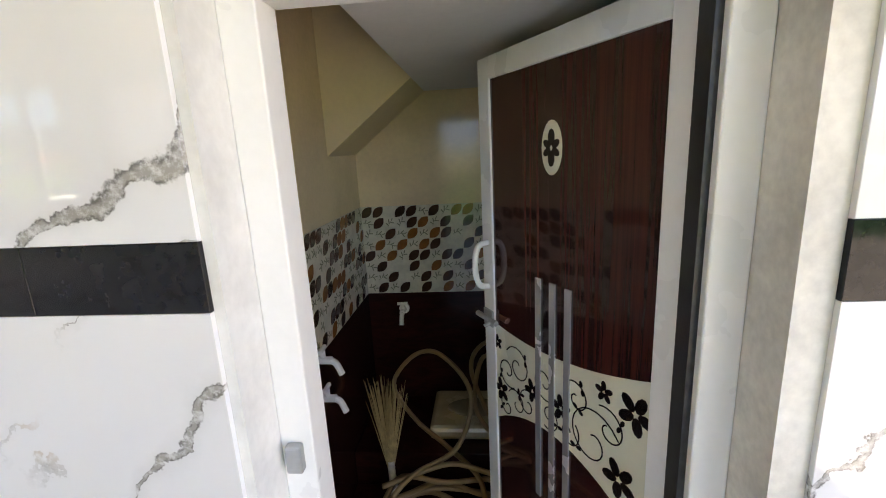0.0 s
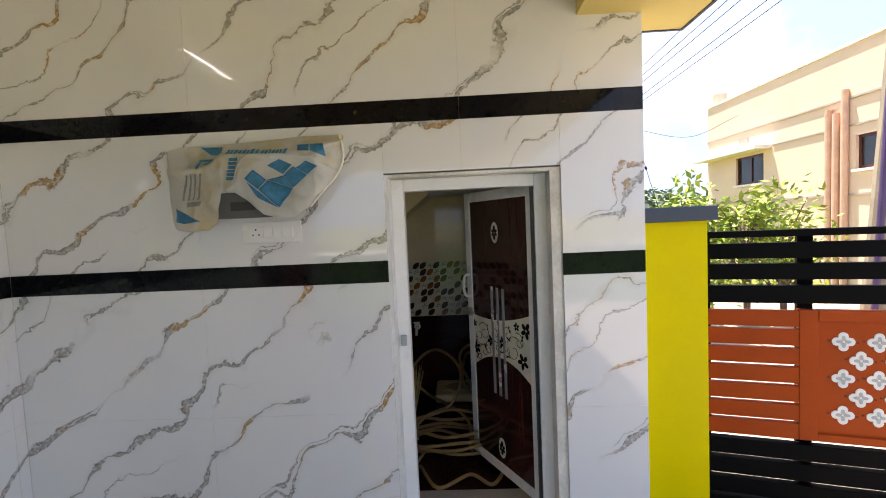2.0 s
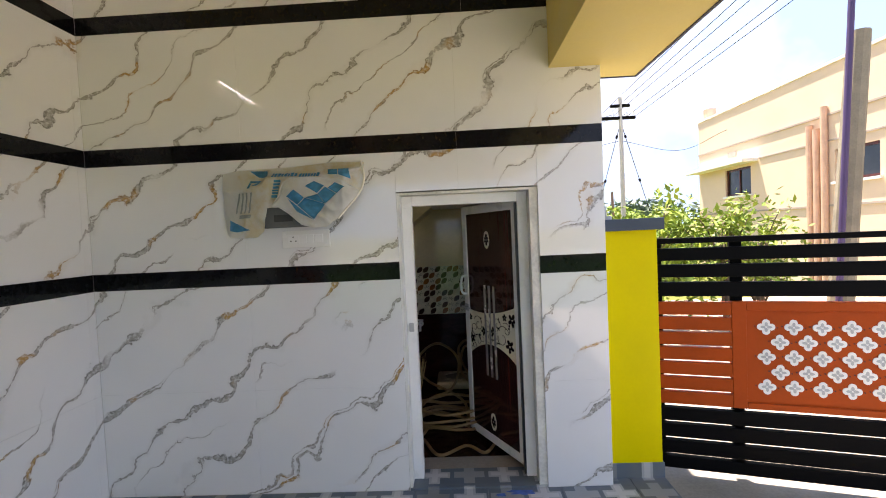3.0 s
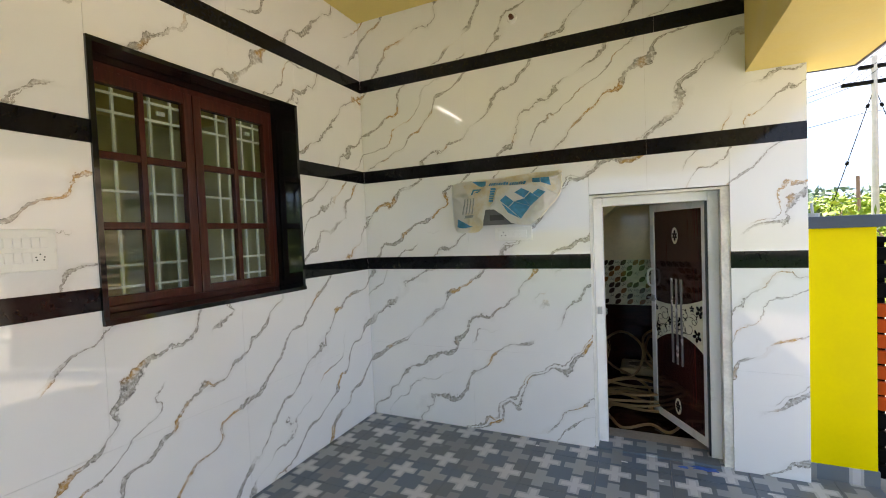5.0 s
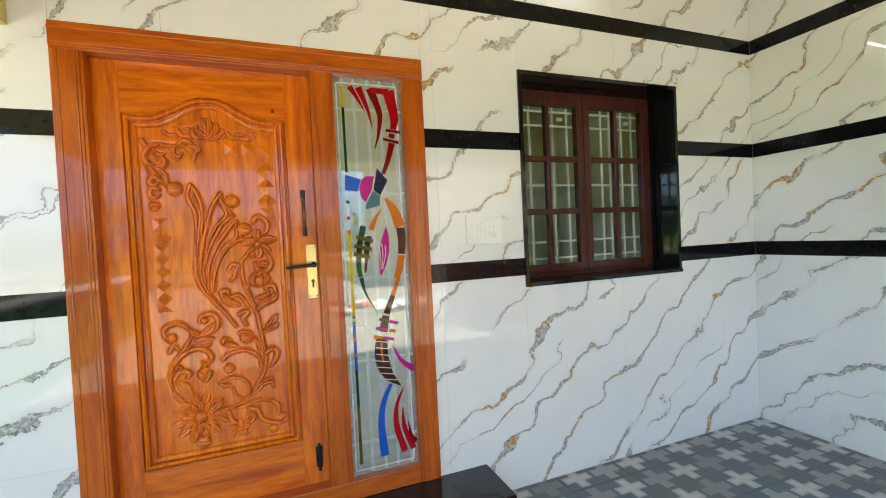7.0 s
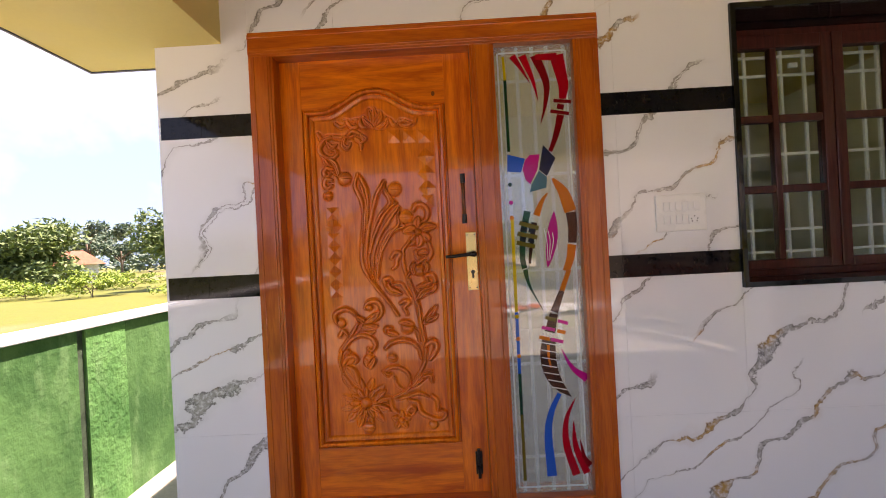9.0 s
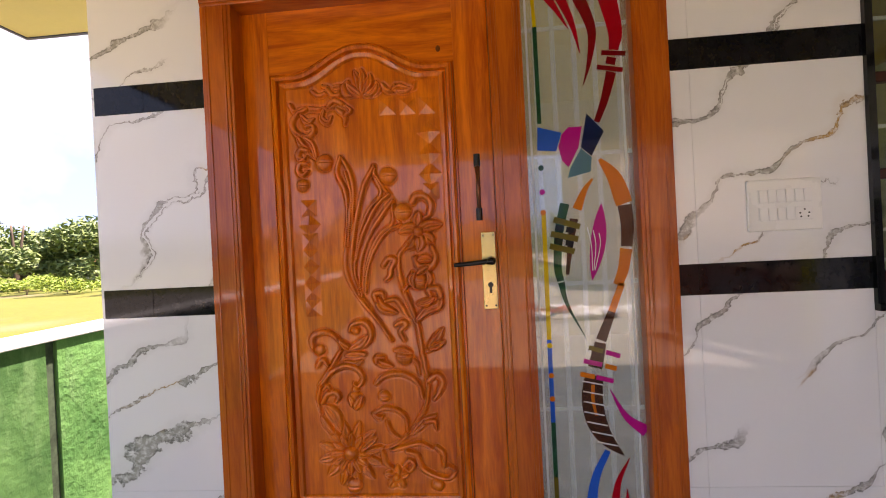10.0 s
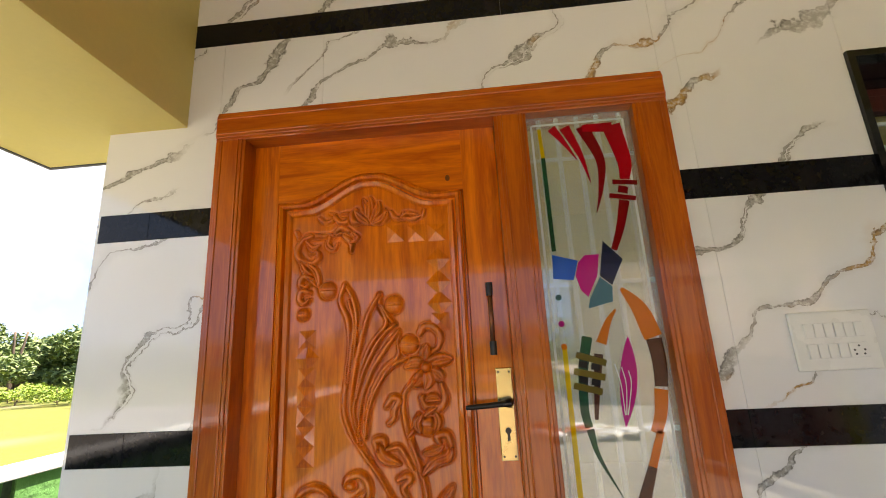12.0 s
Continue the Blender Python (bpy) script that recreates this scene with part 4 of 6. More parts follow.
bag = hub("cement_sack", (-0.5, NY, 1.45), "dirty white woven sack with blue print over the meter board", "sack")
part("sack_sheet", cloth(SACK_X0, SACK_X1, sack_top, sack_hem, sack_depth, 120, 70), sack_material("woven_cement_sack", (0.94, 0.93, 0.88), (0.84, 0.74, 0.50), 0.44, 0.64), bag, smooth=True)
part("sack_flap", cloth(-0.572, -0.118, flap_top, lambda x: sack_hem(x) - 0.003, flap_depth, 80, 56), sack_material("clean_woven_sack", (0.95, 0.945, 0.91), (0.88, 0.84, 0.72), 0.50, 0.72), bag, "cleaner white front flap", smooth=True)
edge = smooth_path([(-0.113, NY - 0.016, 1.862), (-0.096, NY - 0.030, 1.77), (-0.118, NY - 0.050, 1.69), (-0.186, NY - 0.085, 1.603), (-0.232, NY - 0.098, 1.549)], 8)
part("sack_hem", tube(bmesh.new(), edge, 0.006, 7), plain("rolled_sack_hem", (0.86, 0.82, 0.72), 0.5, var=0.1), bag, "rolled hem of the sack", smooth=True)
BLUE = plain("blue_sack_print", (0.085, 0.40, 0.66), 0.45, var=0.22, scale=26, bump=0.1)
FADED = plain("faded_grey_print", (0.50, 0.53, 0.50), 0.5, var=0.15, scale=30, bump=0.1)


def printed(name, depth, quad, mat, label, n=7):
    """A printed field with four corners (x, z), following the cloth."""
    bm = bmesh.new()
    a, b, c, d = [Vector(p) for p in quad]
    rows_ = []
    for k in range(n + 1):
        row = []
        for i in range(n + 1):
            p = a.lerp(b, i / n).lerp(d.lerp(c, i / n), k / n)
            row.append(bm.verts.new((p.x, NY - depth(p.x, p.y) - 0.0042, p.y)))
        rows_.append(row)
    for r, q in zip(rows_, rows_[1:]):
        for i in range(n):
            bm.faces.new((r[i], q[i], q[i + 1], r[i + 1]))
    bmesh.ops.solidify(bm, geom=list(bm.faces), thickness=0.001)
    bmesh.ops.recalc_face_normals(bm, faces=bm.faces)
    part(name, bm, mat, bag, label, smooth=True)


for quad in (((-0.494, 1.677), (-0.452, 1.710), (-0.399, 1.666), (-0.436, 1.629)), ((-0.393, 1.726), (-0.347, 1.752), (-0.292, 1.725), (-0.329, 1.687)), ((-0.272, 1.711), (-0.234, 1.739), (-0.184, 1.715), (-0.225, 1.681)),
             ((-0.487, 1.664), (-0.439, 1.625), (-0.354, 1.547), (-0.440, 1.594)), ((-0.435, 1.627), (-0.392, 1.664), (-0.288, 1.627), (-0.353, 1.549)),
             ((-0.326, 1.682), (-0.285, 1.718), (-0.227, 1.679), (-0.287, 1.628)), ((-0.390, 1.666), (-0.327, 1.681), (-0.289, 1.629), (-0.340, 1.647))):
    printed("blue_print", flap_depth, quad, BLUE, "blue printed block")
for quad in (((-0.729, 1.833), (-0.622, 1.827), (-0.606, 1.786), (-0.663, 1.791)), ((-0.287, 1.819), (-0.235, 1.818), (-0.225, 1.785), (-0.282, 1.790)),
             ((-0.230, 1.818), (-0.169, 1.817), (-0.160, 1.760), (-0.220, 1.784)), ((-0.845, 1.569), (-0.709, 1.507), (-0.796, 1.500), (-0.848, 1.510))):
    printed("blue_print", sack_depth, quad, BLUE, "blue printed corner")
for quad in (((-0.712, 1.774), (-0.644, 1.770), (-0.648, 1.760), (-0.714, 1.763)), ((-0.714, 1.762), (-0.700, 1.761), (-0.704, 1.733), (-0.718, 1.731)), ((-0.660, 1.760), (-0.647, 1.759), (-0.662, 1.745), (-0.690, 1.745))):
    printed("blue_print", sack_depth, quad, BLUE, "blue printed mark", 3)
rng = random.Random(21)
x_ = -0.583
while x_ < -0.335:
    w_ = rng.uniform(0.009, 0.017)
    z_ = 1.787 - (0.006 if x_ > -0.455 else 0.0)
    printed("letter_bar", sack_depth, ((x_, z_ + rng.uniform(0.017, 0.024)), (x_ + w_, z_ + rng.uniform(0.017, 0.024)), (x_ + w_, z_), (x_, z_)), BLUE, "unreadable blue printed writing", 3)
    x_ += w_ + (0.004 if not -0.470 < x_ < -0.455 else 0.012)
z_ = 1.770
while z_ > 1.685:
    h_ = rng.uniform(0.009, 0.015)
    printed("letter_bar", sack_depth, ((-0.586 + 0.2 * (z_ - 1.68), z_), (-0.555 + 0.25 * (z_ - 1.68), z_), (-0.555 + 0.25 * (z_ - 1.68), z_ - h_), (-0.586 + 0.2 * (z_ - 1.68), z_ - h_)), BLUE, "unreadable blue printed writing", 3)
    z_ -= h_ + 0.004
for k in range(4):
    printed("faded_bar", sack_depth, ((-0.776 + 0.026 * k, 1.708), (-0.766 + 0.026 * k, 1.709), (-0.786 + 0.026 * k, 1.600), (-0.796 + 0.026 * k, 1.599)), FADED, "faded grey printed bar", 5)
printed("faded_bar", sack_depth, ((-0.772, 1.590), (-0.700, 1.592), (-0.708, 1.573), (-0.780, 1.571)), FADED, "faded grey printed bar", 5)


def downlight(x, y, z, r):
    d = hub("downlight", (x, y, z), "small round recessed ceiling light", "ceiling light", "ceiling downlights")
    bm = cylinder(bmesh.new(), (x, y, z - 0.006), (x, y, z), r * 1.35, sides=28)
    part("trim_ring", bm, SWITCH, d)
    part("diffuser", cylinder(bmesh.new(), (x, y, z - 0.009), (x, y, z - 0.006), r, sides=28), LAMP, d)


for x_, y_, z_ in ((-0.97, 0.20, CEILING), (0.35, 0.20, CEILING), (-0.97, -2.13, CEILING), (0.35, -2.13, CEILING), (1.235, 0.02, SOFFIT), (1.235, -2.2, SOFFIT)):
    downlight(x_, y_, z_, 0.018 if z_ > 3 else 0.042)
# unseen lit batten, added to make the bright streak mirrored in the tiles
streak_light = hub("streak_light", (WX, -0.98, 2.88), "added lit white batten that gives the streak mirrored in the tiles", "wall light")
part("batten", boxed(WX, WX + 0.018, -1.34, -0.60, 2.873, 2.891, bevel=0.002), SWITCH, streak_light)
part("tube", cylinder(bmesh.new(), (WX + 0.026, -1.32, 2.882), (WX + 0.026, -0.62, 2.882), 0.005), STREAK_GLOW, streak_light, smooth=False)
holder = hub("bulb_holder", (-0.40, NY, 2.93), "white round bulb holder with a dark centre", "lamp holder")
part("base", cylinder(bmesh.new(), (-0.40, NY, 2.93), (-0.40, NY - 0.02, 2.93), 0.035, 0.030, 20), SWITCH, holder)
part("socket", cylinder(bmesh.new(), (-0.40, NY - 0.02, 2.93), (-0.40, NY - 0.045, 2.93), 0.018, 0.015, 16), plain("dark_red_bakelite", (0.08, 0.015, 0.01), 0.4), holder)


def smear(name, x, y, rx, ry, mat, label, seed):
    """A thin dried splash with an uneven edge on the floor."""
    n = 40
    pts = []
    for k in range(n):
        a = 2 * math.pi * k / n
        q = 1 + 0.55 * noise.noise(Vector((math.cos(a) * 2.2, math.sin(a) * 2.2, seed)))
        pts.append((x + rx * q * math.cos(a), y + ry * q * math.sin(a)))
    bm = bmesh.new()
    low, top = [bm.verts.new((*p, 0.0003)) for p in pts], [bm.verts.new((*p, 0.0012)) for p in pts]
    bm.faces.new(top)
    for k in range(n):
        bm.faces.new((low[k], low[(k + 1) % n], top[(k + 1) % n], top[k]))
    thing(name, bm, mat, label, "stain")


BLUE_SPILL = plain("spilt_blue_paint", (0.05, 0.13, 0.42), 0.5, var=0.35, scale=25)
smear("paint_spill", 0.70, 0.775, 0.075, 0.022, BLUE_SPILL, "dried blue paint splash on the floor by the bathroom door", 1.5)
smear("paint_spill", 0.58, 0.755, 0.030, 0.012, BLUE_SPILL, "small dried blue paint splash by the bathroom door", 4.5)
CEMENT_SPLASH = plain("dried_cement_splash", (0.62, 0.62, 0.60), 0.8, var=0.15)
for k, (x_, y_) in enumerate(((0.45, 0.55), (0.80, 0.48), (0.25, 0.70), (-0.30, 0.72), (0.98, 0.62), (0.62, 0.30))):
    smear("cement_splash", x_, y_, 0.012 + 0.004 * (k % 3), 0.008, CEMENT_SPLASH, "small dried cement splash on the floor tiles", 7.0 + k)


# ---- carving and fittings of the front door ----
LY0, LY1, LZ0, LZ1 = d0 + J, M0, dz0 + 0.09, dz1 - J
PY0, PY1, PZ0, PZS, PZT = -3.005, -2.362, 0.497, 2.018, 2.104     # carved panel: sides, foot, shoulders, top of the arch
part("stile", boxed(LEAF_X - 0.02, LEAF_X + 0.003, LY0, PY0, LZ0, LZ1, bevel=0.0015), TEAK, door_leaf)
part("stile", boxed(LEAF_X - 0.02, LEAF_X + 0.003, PY1, LY1, LZ0, LZ1, bevel=0.0015), TEAK, door_leaf)
part("rail", boxed(LEAF_X - 0.02, LEAF_X + 0.0025, PY0, PY1, LZ0, PZ0, bevel=0.0015), TEAK_SIDE, door_leaf)


def arch(t):
    """Height of the panel's ogee head at t from 0 to 1 across it."""
    s = min(1.0, max(0.0, (0.5 - abs(t - 0.5) - 0.11) / 0.37))
    return PZS + (PZT - PZS) * (0.5 - 0.5 * math.cos(math.pi * s))


def panel_outline(inset, n=40):
    pts = [(PY0 + inset, PZ0 + inset), (PY1 - inset, PZ0 + inset)]
    for k in range(n + 1):
        t = 1 - k / n
        pts.append((PY0 + inset + t * (PY1 - PY0 - 2 * inset), arch(t) - inset))
    return pts


bm = bmesh.new()
head = [(PY0 + k / 40 * (PY1 - PY0), arch(k / 40)) for k in range(41)]
for (a, za), (b, zb) in zip(head, head[1:]):
    q = [bm.verts.new(p) for p in ((LEAF_X + 0.0025, a, za), (LEAF_X + 0.0025, b, zb), (LEAF_X + 0.0025, b, LZ1), (LEAF_X + 0.0025, a, LZ1), (LEAF_X - 0.02, a, za), (LEAF_X - 0.02, b, zb), (LEAF_X - 0.02, b, LZ1), (LEAF_X - 0.02, a, LZ1))]
    for f in ((0, 1, 2, 3), (0, 4, 5, 1), (3, 2, 6, 7)):
        bm.faces.new([q[i] for i in f])
part("rail", bm, TEAK_SIDE, door_leaf)
bm = bmesh.new()
profile = ((0.000, 0.002), (0.003, -0.008), (0.007, -0.008), (0.010, 0.016), (0.018, 0.022), (0.026, 0.016), (0.029, -0.003), (0.033, -0.003), (0.040, 0.014), (0.050, 0.009), (0.056, 0.0005))
loops = []
for inset, h in profile:
    loops.append([bm.verts.new((LEAF_X + h + 0.001, y, z)) for y, z in panel_outline(inset)])
for a, b in zip(loops, loops[1:]):
    for i in range(len(a)):
        bm.faces.new((a[i], a[(i + 1) % len(a)], b[(i + 1) % len(a)], b[i]))
part("panel_moulding", bm, TEAK, door_leaf)


# the carved field of the panel is one relief surface, cut stroke by stroke
STEP = 0.002
FY, FZ = np.meshgrid(np.arange(PY0 + 0.030, PY1 - 0.028, STEP), np.arange(PZ0 + 0.030, PZT - 0.028, STEP))
FIELD = np.zeros(FY.shape)


def cut(ys, zs, half, profile, gouge=0.0050):
    """Lay one stroke into the relief: raised inside its outline, with a gouge round it."""
    pad = max(half) + 0.014
    rows_, cols = np.where((FZ[:, 0] > min(zs) - pad) & (FZ[:, 0] < max(zs) + pad))[0], np.where((FY[0] > min(ys) - pad) & (FY[0] < max(ys) + pad))[0]
    if not len(rows_) or not len(cols):
        return
    win = (slice(rows_[0], rows_[-1] + 1), slice(cols[0], cols[-1] + 1))
    y, z = FY[win][..., None], FZ[win][..., None]
    d2 = (y - np.array(ys)) ** 2 + (z - np.array(zs)) ** 2
    ratio = np.sqrt(d2) / np.array(half)
    best = np.argmin(ratio, axis=-1)
    q = np.take_along_axis(ratio, best[..., None], -1)[..., 0]
    w = np.array(half)[best]
    out_by = np.maximum(0.0, (q - 1) * w)
    old = FIELD[win]
    lower = np.maximum(-0.0075, old - gouge * np.exp(-(out_by / 0.0042) ** 2) - 0.45 * np.maximum(old, 0) * np.exp(-(out_by / 0.003) ** 2))
    FIELD[win] = np.where(q < 1, np.maximum(old * 0.6, profile(np.minimum(q, 1.0), best / max(1, len(ys) - 1))), lower)


def stroke_path(points):
    pts = smooth_path([(0, *p) for p in points], 14)
    return [p.y for p in pts], [p.z for p in pts], np.linspace(0, 1, len(pts))


def vine(*args):
    """A rounded stem or tendril through its points, then its half-width and height."""
    *points, width, height = args
    ys, zs, k = stroke_path(points)
    cut(ys, zs, width * 1.12 * (0.55 + 0.45 * np.sin(np.pi * np.clip(k * 0.9 + 0.14, 0, 1))), lambda q, a: height * (1 - q ** 2.4) ** 0.6)


def leaf(*args):
    """A pointed leaf from its foot to its tip, hollowed along the midrib."""
    *points, width, height = args
    ys, zs, k = stroke_path(points)
    half = width * 1.1 * np.maximum(0.16, np.sin(np.pi * np.clip(0.10 + 0.86 * k, 0, 1)) ** 0.75)
    cut(ys, zs, half, lambda q, a: height * (1 - q ** 3) ** 0.6 * (1 - 0.50 * np.exp(-(q / 0.30) ** 2)) * (0.75 + 0.25 * np.sin(np.pi * a)))


def knob(at, r, height, cleft=False):
    """A half ball, some with a cleft across it."""
    cut([at[0]], [at[1]], [r], lambda q, a: height * np.sqrt(1 - q ** 2))
    if cleft:
        rows_, cols = np.where(abs(FZ[:, 0] - at[1]) < 0.003)[0], np.where(abs(FY[0] - at[0]) < r * 0.95)[0]
        FIELD[rows_[0]:rows_[-1] + 1, cols[0]:cols[-1] + 1] -= 0.0035


def rosette(at, r, n, thin, height, inner, start):
    for k in range(n):
        a = start + 2 * math.pi * k / n
        c, s_ = math.cos(a), math.sin(a)
        leaf(*[(at[0] + c * r * f, at[1] + s_ * r * f) for f in (inner, (1 + inner) / 2, 1.0)], r * thin, height)


# head: palmette and ribbons
vine((-2.854, 1.951), (-2.835, 1.935), (-2.81, 1.941), (-2.8, 1.96), (-2.817, 1.968), 0.0079, 0.012)
vine((-2.801, 1.954), (-2.78, 1.93), (-2.755, 1.937), (-2.754, 1.961), (-2.778, 1.961), 0.0090, 0.012)
vine((-2.629, 1.966), (-2.622, 1.94), (-2.644, 1.925), (-2.661, 1.939), (-2.651, 1.955), 0.0090, 0.012)
vine((-2.727, 1.974), (-2.743, 1.954), (-2.734, 1.929), (-2.709, 1.934), (-2.713, 1.953), 0.0090, 0.012)
leaf((-2.681, 1.927), (-2.686, 1.971), (-2.703, 2.011), 0.0135, 0.015)
leaf((-2.679, 1.927), (-2.673, 1.97), (-2.679, 2.015), 0.0135, 0.016)
leaf((-2.675, 1.927), (-2.653, 1.964), (-2.649, 1.996), 0.0135, 0.015)
leaf((-2.688, 1.924), (-2.713, 1.943), (-2.73, 1.965), 0.0112, 0.013)
leaf((-2.671, 1.922), (-2.644, 1.933), (-2.625, 1.957), 0.0112, 0.013)
vine((-2.608, 1.956), (-2.594, 1.934), (-2.57, 1.934), (-2.565, 1.951), 0.0079, 0.012)
vine((-2.57, 1.936), (-2.548, 1.947), (-2.527, 1.937), (-2.501, 1.935), (-2.494, 1.956), 0.0079, 0.012)
leaf((-2.566, 1.931), (-2.534, 1.925), (-2.506, 1.935), 0.0067, 0.013)
# corner scroll
vine((-2.936, 1.91), (-2.919, 1.885), (-2.886, 1.893), (-2.83, 1.887), (-2.782, 1.892), (-2.73, 1.875), 0.0090, 0.014)
vine((-2.879, 1.89), (-2.916, 1.871), (-2.931, 1.838), (-2.914, 1.808), (-2.882, 1.795), (-2.856, 1.811), (-2.86, 1.833), (-2.882, 1.83), 0.0101, 0.015)
leaf((-2.898, 1.87), (-2.877, 1.847), (-2.852, 1.858), 0.0101, 0.013)
leaf((-2.817, 1.882), (-2.825, 1.856), (-2.806, 1.84), (-2.788, 1.862), 0.0101, 0.013)
vine((-2.799, 1.897), (-2.781, 1.913), (-2.755, 1.903), (-2.74, 1.885), 0.0090, 0.012)
vine((-2.769, 1.882), (-2.744, 1.859), (-2.745, 1.829), 0.0090, 0.012)
leaf((-2.742, 1.893), (-2.725, 1.875), (-2.744, 1.859), 0.0079, 0.013)
leaf((-2.917, 1.798), (-2.895, 1.761), (-2.852, 1.715), 0.0112, 0.014)
leaf((-2.889, 1.791), (-2.863, 1.764), (-2.849, 1.702), 0.0101, 0.013)
vine((-2.882, 1.748), (-2.904, 1.753), (-2.916, 1.732), (-2.901, 1.716), (-2.885, 1.728), 0.0090, 0.014)
vine((-2.884, 1.7), (-2.909, 1.704), (-2.917, 1.68), (-2.902, 1.664), (-2.883, 1.676), 0.0090, 0.014)
knob((-2.904, 1.63), 0.0203, 0.016, True)
knob((-2.824, 1.703), 0.0293, 0.018, True)
# tulip blades
vine((-2.766, 1.718), (-2.742, 1.678), (-2.728, 1.615), (-2.737, 1.508), (-2.749, 1.411), (-2.751, 1.325), (-2.728, 1.253), (-2.682, 1.182), 0.0076, 0.015)
vine((-2.766, 1.718), (-2.78, 1.667), (-2.755, 1.601), (-2.748, 1.519), (-2.759, 1.423), (-2.766, 1.337), (-2.751, 1.278), (-2.707, 1.207), (-2.66, 1.145), (-2.619, 1.079), 0.0076, 0.014)
vine((-2.753, 1.666), (-2.737, 1.594), (-2.744, 1.508), (-2.755, 1.412), 0.0050, 0.009)
vine((-2.652, 1.679), (-2.646, 1.638), (-2.603, 1.579), 0.0076, 0.016)
vine((-2.603, 1.579), (-2.644, 1.548), (-2.686, 1.481), (-2.723, 1.395), (-2.736, 1.314), (-2.714, 1.233), 0.0076, 0.016)
vine((-2.652, 1.679), (-2.688, 1.615), (-2.717, 1.517), (-2.738, 1.415), (-2.745, 1.321), (-2.722, 1.242), 0.0072, 0.014)
vine((-2.65, 1.638), (-2.631, 1.585), (-2.677, 1.528), (-2.712, 1.452), (-2.734, 1.367), 0.0054, 0.010)
vine((-2.593, 1.558), (-2.589, 1.515), (-2.567, 1.473), 0.0076, 0.016)
vine((-2.567, 1.473), (-2.616, 1.456), (-2.657, 1.407), (-2.689, 1.335), (-2.7, 1.248), 0.0076, 0.016)
vine((-2.593, 1.558), (-2.637, 1.504), (-2.677, 1.446), (-2.71, 1.362), (-2.721, 1.264), 0.0072, 0.014)
vine((-2.593, 1.515), (-2.597, 1.481), (-2.642, 1.445), (-2.681, 1.378), (-2.704, 1.306), 0.0054, 0.010)
knob((-2.606, 1.644), 0.0293, 0.019, True)
knob((-2.559, 1.517), 0.0293, 0.019, True)
# flower and right-hand vine
vine((-2.525, 1.547), (-2.511, 1.568), (-2.481, 1.566), (-2.461, 1.537), (-2.469, 1.504), (-2.489, 1.492), 0.0112, 0.016)
leaf((-2.508, 1.459), (-2.511, 1.485), (-2.505, 1.512), 0.0180, 0.017)
leaf((-2.5, 1.454), (-2.469, 1.465), (-2.429, 1.467), 0.0203, 0.017)
leaf((-2.521, 1.453), (-2.542, 1.461), (-2.573, 1.45), 0.0180, 0.016)
leaf((-2.5, 1.437), (-2.475, 1.423), (-2.463, 1.41), 0.0180, 0.016)
leaf((-2.518, 1.434), (-2.532, 1.409), (-2.554, 1.397), 0.0180, 0.016)
leaf((-2.507, 1.433), (-2.502, 1.407), (-2.512, 1.382), 0.0158, 0.015)
knob((-2.509, 1.446), 0.0158, 0.022)
vine((-2.524, 1.357), (-2.51, 1.331), (-2.476, 1.325), (-2.455, 1.354), (-2.464, 1.393), 0.0124, 0.015)
leaf((-2.509, 1.352), (-2.492, 1.356), (-2.471, 1.351), 0.0135, 0.014)
vine((-2.549, 1.406), (-2.579, 1.369), (-2.582, 1.317), (-2.568, 1.253), (-2.545, 1.183), (-2.527, 1.123), (-2.519, 1.059), (-2.51, 0.99), (-2.502, 0.93), (-2.51, 0.862), (-2.536, 0.811), (-2.577, 0.759), (-2.627, 0.721), (-2.688, 0.705), 0.0076, 0.013)
vine((-2.635, 1.337), (-2.616, 1.36), (-2.595, 1.352), (-2.609, 1.327), (-2.613, 1.302), (-2.629, 1.287), 0.0090, 0.014)
vine((-2.568, 1.248), (-2.549, 1.273), (-2.537, 1.311), 0.0059, 0.011)
knob((-2.511, 1.276), 0.0270, 0.017, True)
leaf((-2.535, 1.26), (-2.542, 1.286), (-2.528, 1.306), 0.0112, 0.014)
leaf((-2.488, 1.258), (-2.478, 1.287), (-2.489, 1.317), 0.0112, 0.014)
vine((-2.516, 1.306), (-2.5, 1.318), (-2.485, 1.326), 0.0067, 0.012)
leaf((-2.526, 1.149), (-2.492, 1.179), (-2.453, 1.193), (-2.443, 1.226), 0.0158, 0.017)
vine((-2.443, 1.222), (-2.454, 1.25), (-2.484, 1.247), (-2.475, 1.223), 0.0101, 0.015)
leaf((-2.523, 1.2), (-2.491, 1.205), (-2.466, 1.221), 0.0112, 0.014)
leaf((-2.666, 1.227), (-2.642, 1.192), (-2.597, 1.175), 0.0158, 0.018)
vine((-2.667, 1.218), (-2.67, 1.24), (-2.646, 1.243), (-2.638, 1.221), 0.0081, 0.014)
vine((-2.634, 1.215), (-2.597, 1.218), (-2.569, 1.176), (-2.557, 1.158), 0.0072, 0.012)
vine((-2.602, 1.132), (-2.58, 1.142), (-2.567, 1.133), (-2.588, 1.11), (-2.576, 1.08), 0.0090, 0.014)
leaf((-2.505, 1.037), (-2.483, 1.057), (-2.468, 1.095), 0.0112, 0.014)
leaf((-2.49, 1.053), (-2.467, 1.078), (-2.442, 1.113), 0.0112, 0.014)
leaf((-2.488, 1.049), (-2.464, 1.057), (-2.44, 1.069), 0.0112, 0.014)
knob((-2.579, 1.02), 0.0270, 0.017, True)
leaf((-2.61, 1.045), (-2.582, 1.046), (-2.551, 1.034), 0.0101, 0.016)
